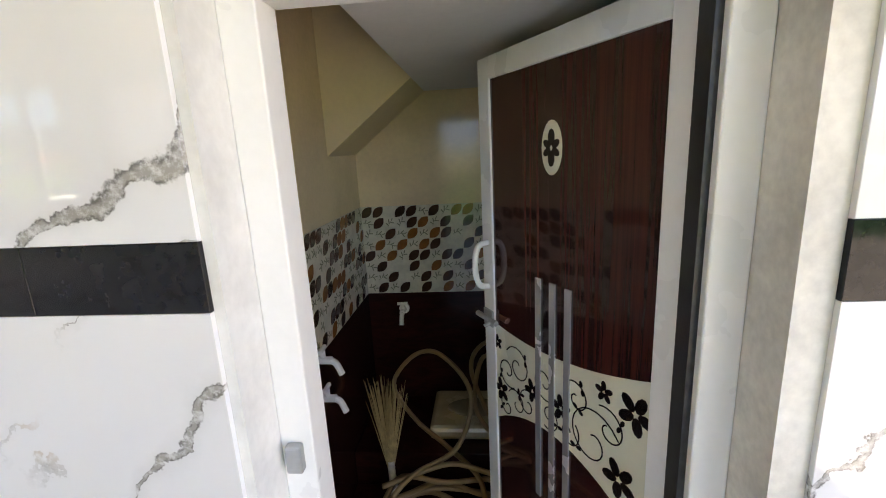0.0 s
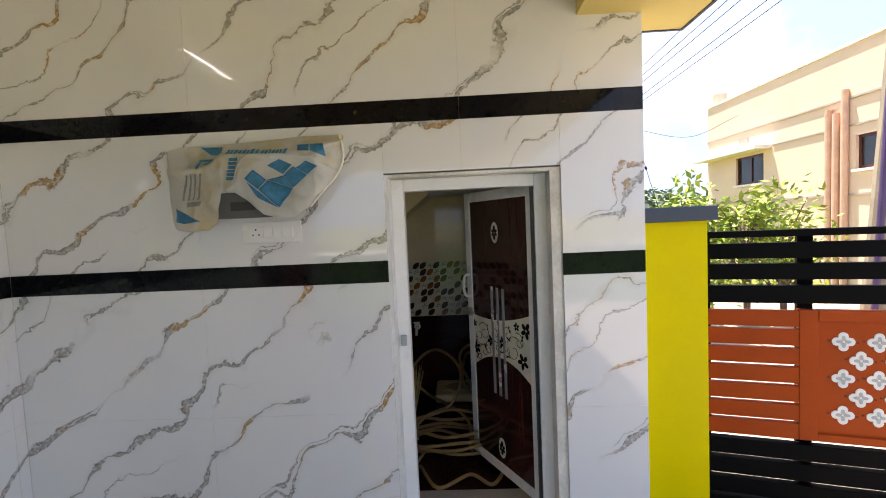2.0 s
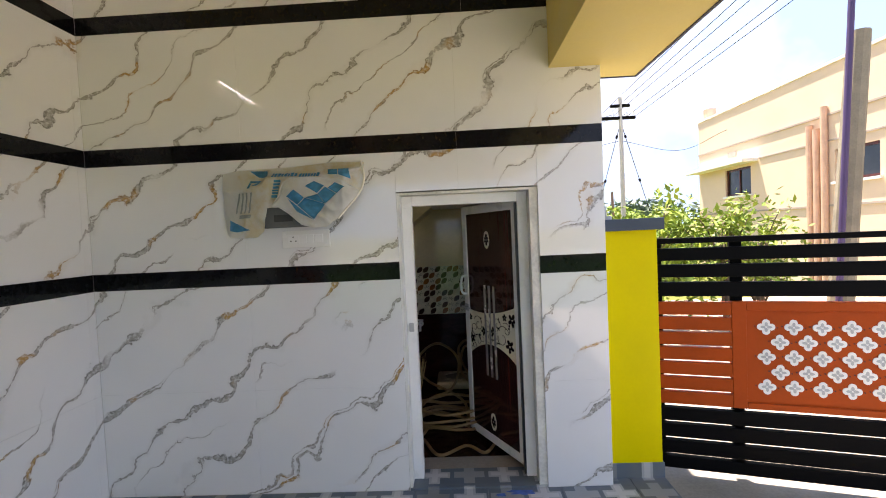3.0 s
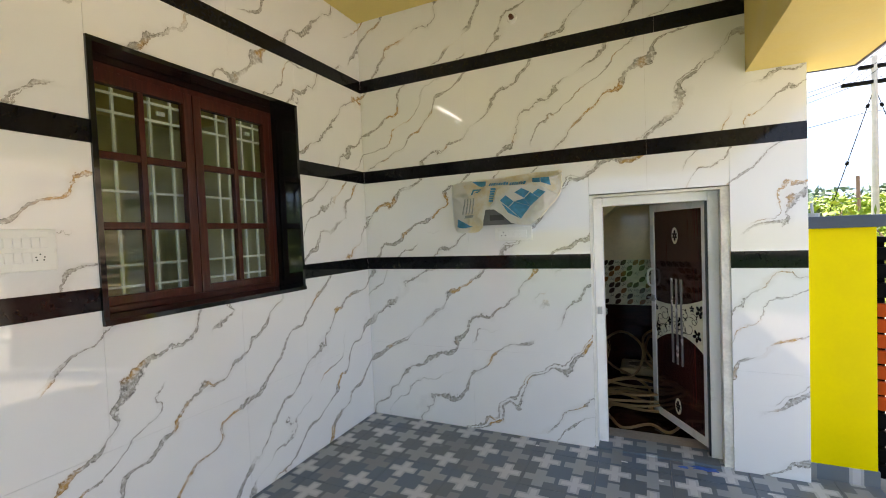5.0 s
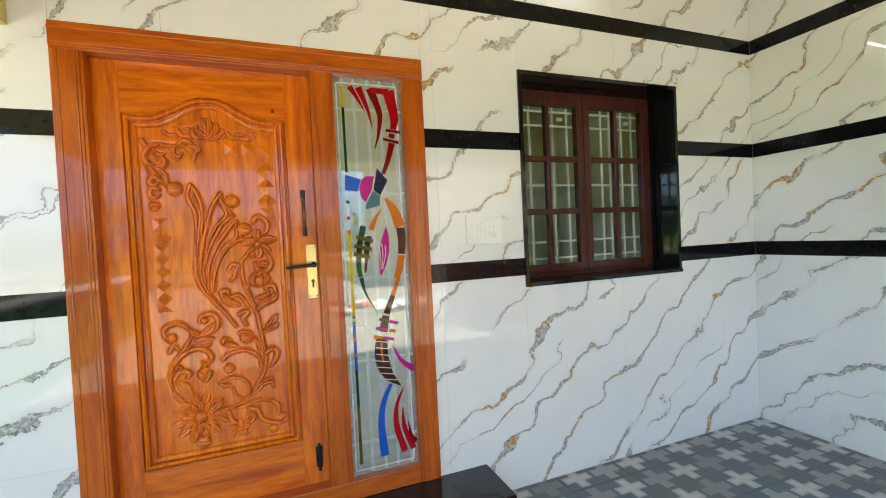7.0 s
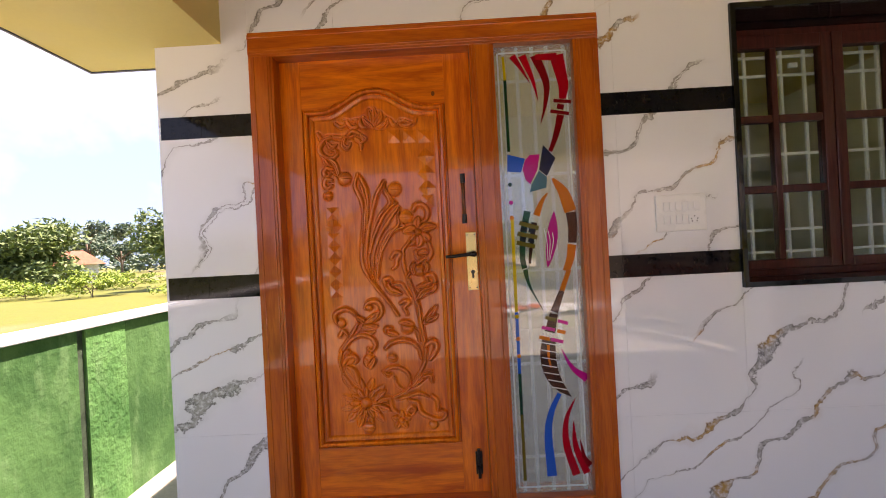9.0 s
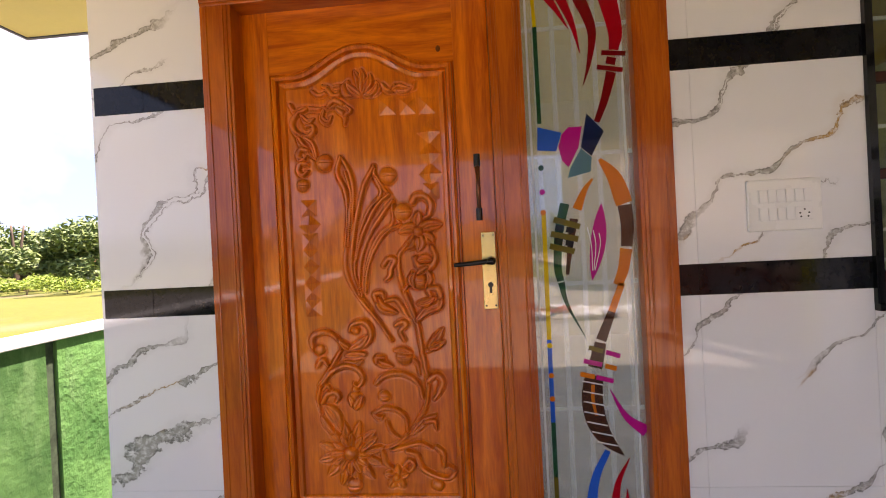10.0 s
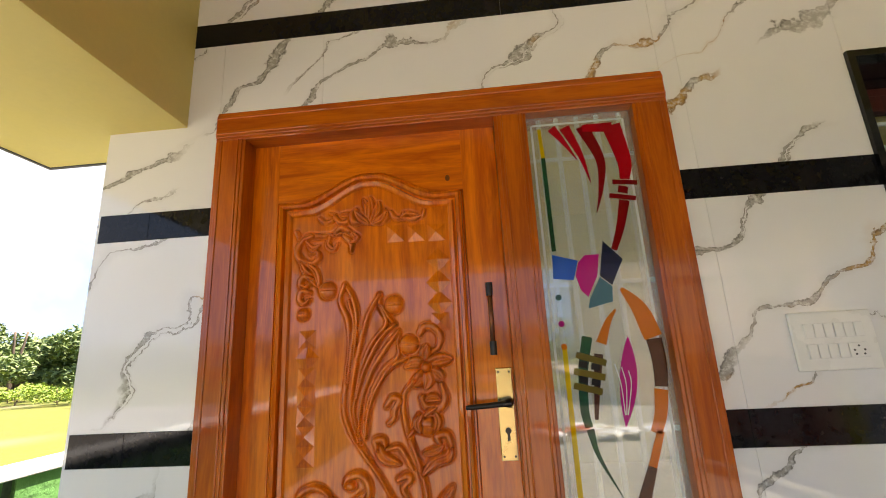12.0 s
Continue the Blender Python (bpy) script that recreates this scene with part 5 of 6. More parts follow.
vine((-2.547, 1.013), (-2.533, 0.991), (-2.528, 0.959), 0.0067, 0.012)
leaf((-2.681, 1.017), (-2.656, 1.001), (-2.622, 0.991), 0.0124, 0.016)
vine((-2.677, 1.006), (-2.672, 1.023), (-2.648, 1.022), 0.0067, 0.012)
vine((-2.681, 0.933), (-2.654, 0.956), (-2.606, 0.967), (-2.561, 0.953), (-2.532, 0.922), (-2.522, 0.88), 0.0081, 0.014)
knob((-2.655, 0.887), 0.0203, 0.016, True)
vine((-2.499, 0.939), (-2.471, 0.957), (-2.453, 0.933), (-2.465, 0.899), (-2.483, 0.876), 0.0101, 0.014)
vine((-2.695, 0.828), (-2.657, 0.848), (-2.612, 0.839), (-2.583, 0.81), (-2.579, 0.767), 0.0085, 0.015)
leaf((-2.697, 0.828), (-2.678, 0.814), (-2.661, 0.821), 0.0090, 0.016)
vine((-2.649, 0.801), (-2.637, 0.766), (-2.608, 0.744), 0.0059, 0.010)
leaf((-2.564, 0.759), (-2.526, 0.794), (-2.48, 0.823), 0.0135, 0.016)
vine((-2.515, 0.8), (-2.487, 0.8), (-2.48, 0.772), 0.0081, 0.013)
vine((-2.638, 0.704), (-2.584, 0.716), (-2.54, 0.726), (-2.498, 0.708), 0.0076, 0.013)
vine((-2.585, 0.697), (-2.553, 0.684), (-2.534, 0.638), (-2.482, 0.61), (-2.443, 0.607), (-2.423, 0.631), (-2.446, 0.648), 0.0095, 0.015)
vine((-2.483, 0.712), (-2.461, 0.686), (-2.461, 0.644), 0.0090, 0.013)
knob((-2.485, 0.58), 0.0203, 0.015)
rosette((-2.626, 0.609), 0.0405, 5, 0.34, 0.013, 0.10, 0.30)
knob((-2.626, 0.609), 0.0112, 0.016)
vine((-2.598, 0.652), (-2.579, 0.669), (-2.563, 0.652), (-2.579, 0.632), (-2.594, 0.641), 0.0067, 0.012)
# sunflower
rosette((-2.781, 0.693), 0.1125, 12, 0.13, 0.013, 0.30, 0.20)
rosette((-2.781, 0.693), 0.0698, 12, 0.17, 0.018, 0.30, 0.46)
knob((-2.781, 0.693), 0.0248, 0.022)
knob((-2.775, 0.581), 0.0270, 0.016, True)
leaf((-2.741, 0.706), (-2.709, 0.733), (-2.691, 0.746), 0.0112, 0.018)
leaf((-2.723, 0.699), (-2.692, 0.707), (-2.666, 0.715), 0.0112, 0.018)
vine((-2.671, 0.698), (-2.662, 0.659), (-2.639, 0.642), 0.0090, 0.012)
# left-hand plant
vine((-2.878, 1.042), (-2.899, 1.071), (-2.897, 1.099), (-2.865, 1.116), (-2.834, 1.112), (-2.809, 1.09), (-2.797, 1.064), 0.0090, 0.015)
knob((-2.873, 1.055), 0.0180, 0.014)
vine((-2.761, 1.119), (-2.749, 1.14), (-2.718, 1.147), (-2.695, 1.125), (-2.693, 1.09), (-2.718, 1.065), (-2.751, 1.058), 0.0095, 0.015)
knob((-2.744, 1.118), 0.0135, 0.015)
leaf((-2.801, 1.081), (-2.78, 1.063), (-2.75, 1.045), 0.0112, 0.014)
leaf((-2.763, 1.054), (-2.731, 1.07), (-2.703, 1.099), 0.0135, 0.014)
leaf((-2.781, 1.033), (-2.75, 1.036), (-2.711, 1.035), 0.0112, 0.014)
leaf((-2.787, 1.011), (-2.756, 1.002), (-2.725, 1.014), 0.0112, 0.014)
vine((-2.884, 0.93), (-2.858, 0.961), (-2.831, 1.0), (-2.798, 1.051), 0.0072, 0.012)
vine((-2.87, 0.936), (-2.837, 0.976), (-2.787, 0.998), (-2.744, 0.984), (-2.726, 0.951), (-2.743, 0.926), (-2.758, 0.935), 0.0085, 0.014)
vine((-2.879, 0.927), (-2.888, 0.884), (-2.88, 0.832), 0.0063, 0.011)
vine((-2.885, 0.997), (-2.866, 1.02), (-2.847, 1.0), 0.0076, 0.012)
knob((-2.754, 0.913), 0.0112, 0.014)
knob((-2.756, 0.879), 0.0270, 0.017)
leaf((-2.775, 0.89), (-2.763, 0.864), (-2.757, 0.851), 0.0112, 0.018)
leaf((-2.734, 0.889), (-2.748, 0.863), (-2.758, 0.846), 0.0112, 0.018)
vine((-2.873, 0.871), (-2.854, 0.901), (-2.827, 0.906), (-2.813, 0.889), (-2.825, 0.872), 0.0095, 0.014)
vine((-2.867, 0.918), (-2.853, 0.931), (-2.844, 0.918), 0.0067, 0.012)
leaf((-2.856, 0.857), (-2.831, 0.826), (-2.812, 0.778), 0.0203, 0.016)
leaf((-2.878, 0.819), (-2.86, 0.788), (-2.839, 0.766), 0.0112, 0.013)

nz_, ny_ = FIELD.shape
inside = np.array([arch((y - PY0) / (PY1 - PY0)) - 0.045 for y in FY[0]])[None, :] > FZ
FIELD = np.where(inside, FIELD, 0.0)
ids = np.arange(nz_ * ny_).reshape(nz_, ny_)
me = bpy.data.meshes.new("carved_panel")
me.from_pydata(np.stack([LEAF_X + 0.0005 + FIELD, FY, FZ], -1).reshape(-1, 3).tolist(), [],
               np.stack([ids[:-1, :-1], ids[:-1, 1:], ids[1:, 1:], ids[1:, :-1]], -1).reshape(-1, 4).tolist())
me.materials.append(TEAK)
me.polygons.foreach_set("use_smooth", [True] * len(me.polygons))
carved = new("carved_panel", me)
under(carved, door_leaf, "deeply carved floral panel")


def dome(bm, y, z, ry, rz, h, groove=False, turn=0.0):
    m = Matrix.Translation((LEAF_X, y, z)) @ Matrix.Rotation(turn, 4, "X") @ Matrix.Diagonal((h, ry, rz, 1))
    bmesh.ops.create_uvsphere(bm, u_segments=14, v_segments=8, radius=1, matrix=m @ Matrix.Rotation(math.pi / 2, 4, "Y"))
    return bm


bm = bmesh.new()
s_ = 0.029
v = [bm.verts.new(p) for p in ((0, -s_, -s_), (0, s_, -s_), (0, s_, s_), (0, -s_, s_), (0.011, 0, 0))]
for i in range(4):
    bm.faces.new((v[i], v[(i + 1) % 4], v[4]))
bm.faces.new(v[3::-1])
pyramid = mesh_of("carved_pyramid", bm, TEAK)
for y_, z_, turned in [(-2.595, 1.880, 0), (-2.526, 1.877, 0), (-2.459, 1.874, 0), (-2.458, 1.782, 1), (-2.459, 1.708, 1), (-2.458, 1.640, 1), (-2.459, 1.582, 0)] + [(-2.889, 1.548 - 0.058 * k, k % 2 if k < 2 else 0) for k in range(7)]:
    ob = piece("carved_pyramid", pyramid, door_leaf, (LEAF_X + 0.0005, y_, z_))
    ob.rotation_euler = (math.pi / 4 if turned else 0, 0, 0)

BRASS = plain("satin_brass", (0.62, 0.45, 0.20), 0.28, metal=1.0, var=0.06, bump=0.02)
BLACK_METAL = plain("black_metal", (0.015, 0.013, 0.012), 0.3, metal=0.3)
COPPER = plain("copper_brown_grip", (0.20, 0.07, 0.03), 0.2, metal=0.5)
lock = part("lock_plate", boxed(LEAF_X + 0.003, LEAF_X + 0.009, -2.299, -2.251, 1.174, 1.433, bevel=0.002), BRASS, main_door, "satin brass lock plate")
bm = bmesh.new()
for y_ in (-2.291, -2.259):
    for z_ in (1.186, 1.421):
        cylinder(bm, (LEAF_X + 0.009, y_, z_), (LEAF_X + 0.0105, y_, z_), 0.0035, sides=10)
part("screws", bm, BLACK_METAL, lock)
part("keyhole", box(cylinder(bmesh.new(), (LEAF_X + 0.009, -2.274, 1.256), (LEAF_X + 0.0115, -2.274, 1.256), 0.009, sides=14), LEAF_X + 0.009, LEAF_X + 0.0112, -2.278, -2.270, 1.228, 1.250), BLACK_METAL, lock)
bm = tube(bmesh.new(), smooth_path([(LEAF_X + 0.050, -2.262, 1.336), (LEAF_X + 0.056, -2.29, 1.335), (LEAF_X + 0.052, -2.34, 1.331), (LEAF_X + 0.050, -2.392, 1.328)], 6), [0.013, 0.0125, 0.012, 0.011, 0.010, 0.0095, 0.009, 0.0085, 0.008, 0.008, 0.008, 0.0078, 0.0078, 0.0076, 0.0076, 0.0074, 0.0072, 0.0070, 0.0066], 10)
cylinder(bm, (LEAF_X + 0.009, -2.268, 1.336), (LEAF_X + 0.052, -2.266, 1.336), 0.016, 0.011)
part("lever_handle", bm, BLACK_METAL, main_door, "dark metal lever handle", smooth=True)
pull = part("pull_rod", cylinder(bmesh.new(), (LEAF_X + 0.034, -2.300, 1.500), (LEAF_X + 0.034, -2.299, 1.662), 0.0075), COPPER, main_door, "copper-brown pull rod with black ends", smooth=True)
for z_ in (1.492, 1.670):
    bm = cylinder(bmesh.new(), (LEAF_X + 0.034, -2.300, z_ - 0.020), (LEAF_X + 0.034, -2.300, z_ + 0.020), 0.0105)
    cylinder(bm, (LEAF_X + 0.003, -2.300, z_), (LEAF_X + 0.034, -2.300, z_), 0.008)
    part("rod_end", bm, BLACK_METAL, pull)
bm = boxed(LEAF_X + 0.003, LEAF_X + 0.010, -2.305, -2.275, 0.355, 0.455, bevel=0.002)
cylinder(bm, (LEAF_X + 0.016, -2.29, 0.34), (LEAF_X + 0.016, -2.29, 0.47), 0.007)
part("foot_bolt", bm, BLACK_METAL, main_door, "black tower bolt near the sill")
part("knot_mark", dome(bmesh.new(), -2.412, 2.062, 0.010, 0.014, 0.0045), wood("dark_knot", (0.12, 0.03, 0.004), (0.2, 0.05, 0.006), 0.3), door_leaf, smooth=True)

# ---- painted ribbons on the sidelight ----
GLASS_AT = Matrix.Translation((WX - 0.0296, 0, 0)) @ Matrix.Rotation(math.pi / 2, 4, "Z")


def stain(name, color, through=0.5):
    n = Net(name)
    n.set(Base_Color=color, Roughness=0.06, IOR=1.2, Transmission_Weight=through, Coat_Weight=0.3, Coat_Roughness=0.01, Coat_IOR=1.5)
    return n.mat


RED, DEEP_RED, BLUE_S, NAVY_S = stain("red_glass_paint", (0.62, 0.006, 0.02)), stain("deep_red_glass_paint", (0.34, 0.006, 0.010)), stain("blue_glass_paint", (0.015, 0.16, 0.75)), stain("navy_glass_paint", (0.008, 0.02, 0.10))
PINK, YELLOW_S, GREEN_S, ORANGE_S = stain("magenta_glass_paint", (0.75, 0.015, 0.34)), stain("yellow_glass_paint", (0.90, 0.66, 0.01)), stain("green_glass_paint", (0.010, 0.13, 0.05)), stain("orange_glass_paint", (0.88, 0.25, 0.01))
BROWN_S, OLIVE_S, TEAL_S, LEAD = stain("brown_glass_paint", (0.13, 0.035, 0.012)), stain("olive_glass_paint", (0.22, 0.17, 0.02)), stain("teal_glass_paint", (0.10, 0.28, 0.36)), stain("etched_white_line", (0.72, 0.76, 0.74), 0.2)


def glass_part(bm, mat, name="painted_ribbon"):
    bmesh.ops.transform(bm, matrix=GLASS_AT, verts=bm.verts)
    return part(name, bm, mat, sidelight)


def brush(points, w0, w1, mat, mid=None, y=0.0):
    """A ribbon whose width runs from w0 over mid to w1."""
    pts = [Vector((p.x, p.y)) for p in smooth_path([(*p, 0) for p in points], 8)]
    n = len(pts) - 1
    ws = []
    for i in range(n + 1):
        k = i / n
        ws.append(w0 + (w1 - w0) * k if mid is None else (w0 * (1 - k) ** 2 + 2 * (2 * mid - (w0 + w1) / 2) * k * (1 - k) + w1 * k * k))
    return glass_part(ribbon(bmesh.new(), pts, ws, y), mat)


brush([(-2.096, 2.195), (-2.092, 2.09)], 0.012, 0.012, YELLOW_S)
brush([(-2.092, 2.09), (-2.091, 1.775)], 0.013, 0.013, GREEN_S)
brush([(-2.092, 1.48), (-2.094, 1.07)], 0.014, 0.014, YELLOW_S)
brush([(-2.094, 1.07), (-2.094, 0.80)], 0.014, 0.014, BLUE_S)
brush([(-2.094, 0.80), (-2.094, 0.62)], 0.014, 0.014, GREEN_S)
brush([(-2.094, 0.62), (-2.094, 0.33)], 0.014, 0.014, OLIVE_S)
for z_, m_ in ((1.631, GREEN_S), (1.552, PINK), (1.485, ORANGE_S), (1.051, YELLOW_S), (0.953, ORANGE_S), (0.877, ORANGE_S)):
    glass_part(disc(bmesh.new(), -2.093, z_, 0.009, 0.009, -0.0013, 14), m_, "painted_dot")
G0, G1, GZ0, GZ1 = M1 + 0.020, d1 - J - 0.022, dz0 + 0.115, dz1 - J - 0.028
for a_, b_ in (((G0, GZ0), (G0, GZ1)), ((G1, GZ0), (G1, GZ1))):
    glass_part(ribbon(bmesh.new(), [Vector(a_), Vector(b_)], [0.007, 0.007], 0.0013), LEAD, "etched_border")
for z_ in (GZ0, GZ1):
    glass_part(ribbon(bmesh.new(), [Vector((G0 + 0.004, z_)), Vector((G1 - 0.004, z_))], [0.007, 0.007], 0.0013), LEAD, "etched_border")
brush([(-2.055, 2.195), (-2.02, 2.14), (-1.984, 2.075)], 0.030, 0.002, RED)
brush([(-2.012, 2.194), (-1.972, 2.09), (-1.951, 1.994)], 0.034, 0.002, RED)
brush([(-1.955, 2.192), (-1.912, 2.07), (-1.922, 1.97), (-1.945, 1.890)], 0.042, 0.002, DEEP_RED)
brush([(-1.862, 2.188), (-1.838, 2.06), (-1.845, 1.995)], 0.060, 0.030, RED)
brush([(-1.955, 2.184), (-1.860, 2.180)], 0.024, 0.034, RED, y=-0.0013)
brush([(-1.852, 1.972), (-1.858, 1.950)], 0.030, 0.030, DEEP_RED)
brush([(-1.884, 1.989), (-1.809, 1.98)], 0.015, 0.015, DEEP_RED, y=-0.0013), brush([(-1.90, 1.944), (-1.82, 1.928)], 0.015, 0.015, DEEP_RED, y=-0.0013)
brush([(-1.856, 1.925), (-1.88, 1.84), (-1.909, 1.768)], 0.032, 0.018, DEEP_RED)
glass_part(sheet(bmesh.new(), [(-2.098, 1.764), (-2.022, 1.741), (-2.042, 1.682), (-2.102, 1.689)], 0), BLUE_S)
glass_part(sheet(bmesh.new(), [(-1.957, 1.757), (-2.000, 1.757), (-2.022, 1.735), (-2.034, 1.695), (-2.024, 1.65), (-2.004, 1.628), (-1.97, 1.69)], 0), PINK)
glass_part(sheet(bmesh.new(), [(-1.94, 1.798), (-1.888, 1.737), (-1.93, 1.66), (-1.962, 1.690)], 0), NAVY_S)
glass_part(sheet(bmesh.new(), [(-1.93, 1.656), (-1.935, 1.61), (-2.008, 1.593), (-2.000, 1.622), (-1.963, 1.686)], 0), TEAL_S)
brush([(-1.906, 1.648), (-1.862, 1.585), (-1.835, 1.50)], 0.010, 0.052, ORANGE_S, mid=0.045)
brush([(-1.834, 1.496), (-1.829, 1.43), (-1.834, 1.362)], 0.044, 0.036, BROWN_S)
brush([(-1.836, 1.355), (-1.848, 1.29), (-1.868, 1.24)], 0.038, 0.030, ORANGE_S)
brush([(-1.931, 1.586), (-1.958, 1.55), (-1.985, 1.49)], 0.006, 0.030, ORANGE_S)
brush([(-1.996, 1.46), (-2.012, 1.37), (-2.025, 1.28)], 0.026, 0.010, BROWN_S)
brush([(-2.023, 1.511), (-2.046, 1.414), (-2.055, 1.31), (-2.048, 1.26)], 0.030, 0.022, GREEN_S)
brush([(-2.046, 1.255), (-2.03, 1.182), (-1.975, 1.07)], 0.022, 0.001, GREEN_S)
for (a, b), (c, d) in (((-2.061, 1.461), (-1.978, 1.433)), ((-2.072, 1.415), (-1.986, 1.393)), ((-2.077, 1.375), (-1.999, 1.354))):
    brush([(a, b), (c, d)], 0.019, 0.019, OLIVE_S, y=-0.0013)
for y_, z_ in ((-2.045, 1.432), (-2.010, 1.424), (-2.048, 1.39), (-2.014, 1.381)):
    brush([(y_ - 0.012, z_ + 0.003), (y_ + 0.012, z_ - 0.003)], 0.018, 0.018, stain("black_glass_paint", (0.006, 0.006, 0.006), 0.0), y=-0.0026)
brush([(-1.907, 1.504), (-1.922, 1.384), (-1.947, 1.259)], 0.002, 0.002, PINK, mid=0.048)
for k in range(3):
    brush([(-1.955 + 0.018 * k, 1.43 - 0.01 * k), (-1.945 + 0.014 * k, 1.37), (-1.945 + 0.004 * k, 1.29)], 0.003, 0.002, LEAD, y=-0.0013)
tail = [(-1.855, 1.245), (-1.891, 1.154), (-1.929, 1.063), (-1.957, 0.949), (-1.965, 0.869), (-1.950, 0.776), (-1.874, 0.689)]
brush(tail[:2], 0.020, 0.022, ORANGE_S), brush(tail[1:3], 0.024, 0.034, BROWN_S), brush([(-1.931, 1.055), (-1.952, 0.975)], 0.036, 0.046, BROWN_S)
brush([(-1.957, 0.949), (-1.966, 0.869), (-1.952, 0.79), (-1.92, 0.735), (-1.874, 0.689)], 0.056, 0.002, BROWN_S, mid=0.062)
brush([(-1.962, 0.92), (-1.964, 0.87), (-1.956, 0.82)], 0.012, 0.008, ORANGE_S, y=-0.0013)
for k in range(7):
    z_ = 0.925 - k * 0.033
    y_ = -1.962 + (0.045 * max(0, k - 3.5) / 3) ** 1.0
    brush([(y_ - 0.032, z_ + 0.008), (y_ + 0.032, z_ - 0.006)], 0.004, 0.004, LEAD, y=-0.0026)
for (a, b), (c, d), m_ in (((-1.969, 1.041), (-1.925, 1.027), OLIVE_S), ((-1.915, 1.024), (-1.872, 1.01), PINK), ((-1.987, 0.998), (-1.93, 0.984), PINK), ((-1.92, 0.98), (-1.885, 0.97), ORANGE_S), ((-2.0, 0.956), (-1.955, 0.945), ORANGE_S), ((-1.95, 0.944), (-1.896, 0.93), PINK)):
    brush([(a, b), (c, d)], 0.015, 0.015, m_, y=-0.0013)
brush([(-1.908, 0.902), (-1.862, 0.815), (-1.80, 0.765)], 0.002, 0.038, PINK)
brush([(-1.925, 0.705), (-1.966, 0.62), (-1.983, 0.52), (-1.975, 0.345)], 0.018, 0.042, BLUE_S)
brush([(-1.858, 0.68), (-1.90, 0.59), (-1.905, 0.48), (-1.868, 0.346)], 0.002, 0.034, RED, mid=0.026)
brush([(-1.870, 0.58), (-1.865, 0.47), (-1.822, 0.352)], 0.002, 0.030, RED, mid=0.024)
brush([(-1.845, 0.50), (-1.83, 0.42), (-1.805, 0.385)], 0.002, 0.026, DEEP_RED, mid=0.018)


# ---- outside ----
BARK = plain("rough_bark", (0.13, 0.095, 0.065), 0.9, var=0.3, scale=12, bump=0.6)


def foliage(name, c0, c1):
    n = Net(name)
    isl = n.nodes.new("ShaderNodeNewGeometry").outputs["Random Per Island"]
    n.set(Base_Color=n.mix(isl, c0, c1), Roughness=0.6, Subsurface_Weight=0.0)
    return n.mat


LEAF_DARK = foliage("dark_tree_leaves", (0.055, 0.105, 0.028), (0.20, 0.26, 0.075))
LEAF_LIGHT = foliage("fresh_shrub_leaves", (0.085, 0.17, 0.010), (0.26, 0.34, 0.026))
# distance haze is painted into this paler, greyer leaf colour
LEAF_FAR = foliage("far_leaves_haze_tint", (0.07, 0.12, 0.08), (0.13, 0.19, 0.11))


def crown_mesh(blobs, count, size, rng):
    """Many small leaf sprays scattered in uneven clumps."""
    verts, faces = [], []
    for _ in range(count):
        c, r = rng.choice(blobs)
        d = Vector((rng.gauss(0, 1), rng.gauss(0, 1), rng.gauss(0, 0.8))).normalized()
        p = Vector(c) + Vector((d.x * r[0], d.y * r[1], d.z * r[2])) * (0.55 + 0.5 * rng.random())
        a = Vector((rng.gauss(0, 1), rng.gauss(0, 1), rng.gauss(0, 0.6))).normalized() * size * (0.6 + rng.random())
        b = a.cross(Vector((rng.gauss(0, 1), rng.gauss(0, 1), 1))).normalized() * size * (0.25 + 0.3 * rng.random())
        k = len(verts)
        verts += [tuple(p - a), tuple(p + b), tuple(p + a), tuple(p - b)]
        faces.append((k, k + 1, k + 2, k + 3))
    me = bpy.data.meshes.new("crown")
    me.from_pydata(verts, [], faces)
    return me


def tree(name, at, height, spread, mat, count, size, label, seed, clear=0.3, stems=1):
    rng = random.Random(seed)
    t = hub(name, at, label, "tree" if name == "tree" else name)
    base = Vector(at)
    blobs = []
    for s_ in range(stems):
        lean = Vector((rng.uniform(-0.3, 0.3), rng.uniform(-0.3, 0.3), 0)) * spread * (0.6 if stems > 1 else 0.2)
        top = base + lean + Vector((0, 0, height * 0.62))
        r0 = height * 0.030 / stems ** 0.5
        bm = tube(bmesh.new(), smooth_path([base + Vector((0, 0, -0.05)), base + lean * 0.4 + Vector((0, 0, height * 0.3)), top], 4), [r0 * (1 - 0.075 * k) for k in range(9)], 8)
        trunk = part("trunk", bm, BARK, t, smooth=True)
        for k in range(7):
            a = rng.random() * 6.283
            start = base + lean * 0.6 + Vector((0, 0, height * (clear + 0.3 * rng.random())))
            end = start + Vector((math.cos(a) * spread * (0.45 + 0.4 * rng.random()), math.sin(a) * spread * (0.45 + 0.4 * rng.random()), height * (0.05 + 0.4 * rng.random())))
            end.z = min(end.z, base.z + height * 0.92) - (height * 0.12 if clear < 0.05 and k > 3 else 0)
            bm = tube(bmesh.new(), smooth_path([start, start.lerp(end, 0.5) + Vector((0, 0, height * 0.04)), end], 3), [r0 * 0.5, r0 * 0.44, r0 * 0.38, r0 * 0.32, r0 * 0.26, r0 * 0.2, r0 * 0.12], 6)
            part("limb", bm, BARK, t, smooth=True)
            q = 0.20 + 0.16 * rng.random()
            blobs.append((end, (spread * q, spread * q, height * q * 0.55)))
            blobs.append((start.lerp(end, 0.6) + Vector((0, 0, height * 0.06)), (spread * q * 0.8, spread * q * 0.8, height * q * 0.4)))
    me = crown_mesh(blobs, count, size, rng)
    me.materials.append(mat)
    ob = new("crown", me)
    under(ob, t)
    return t


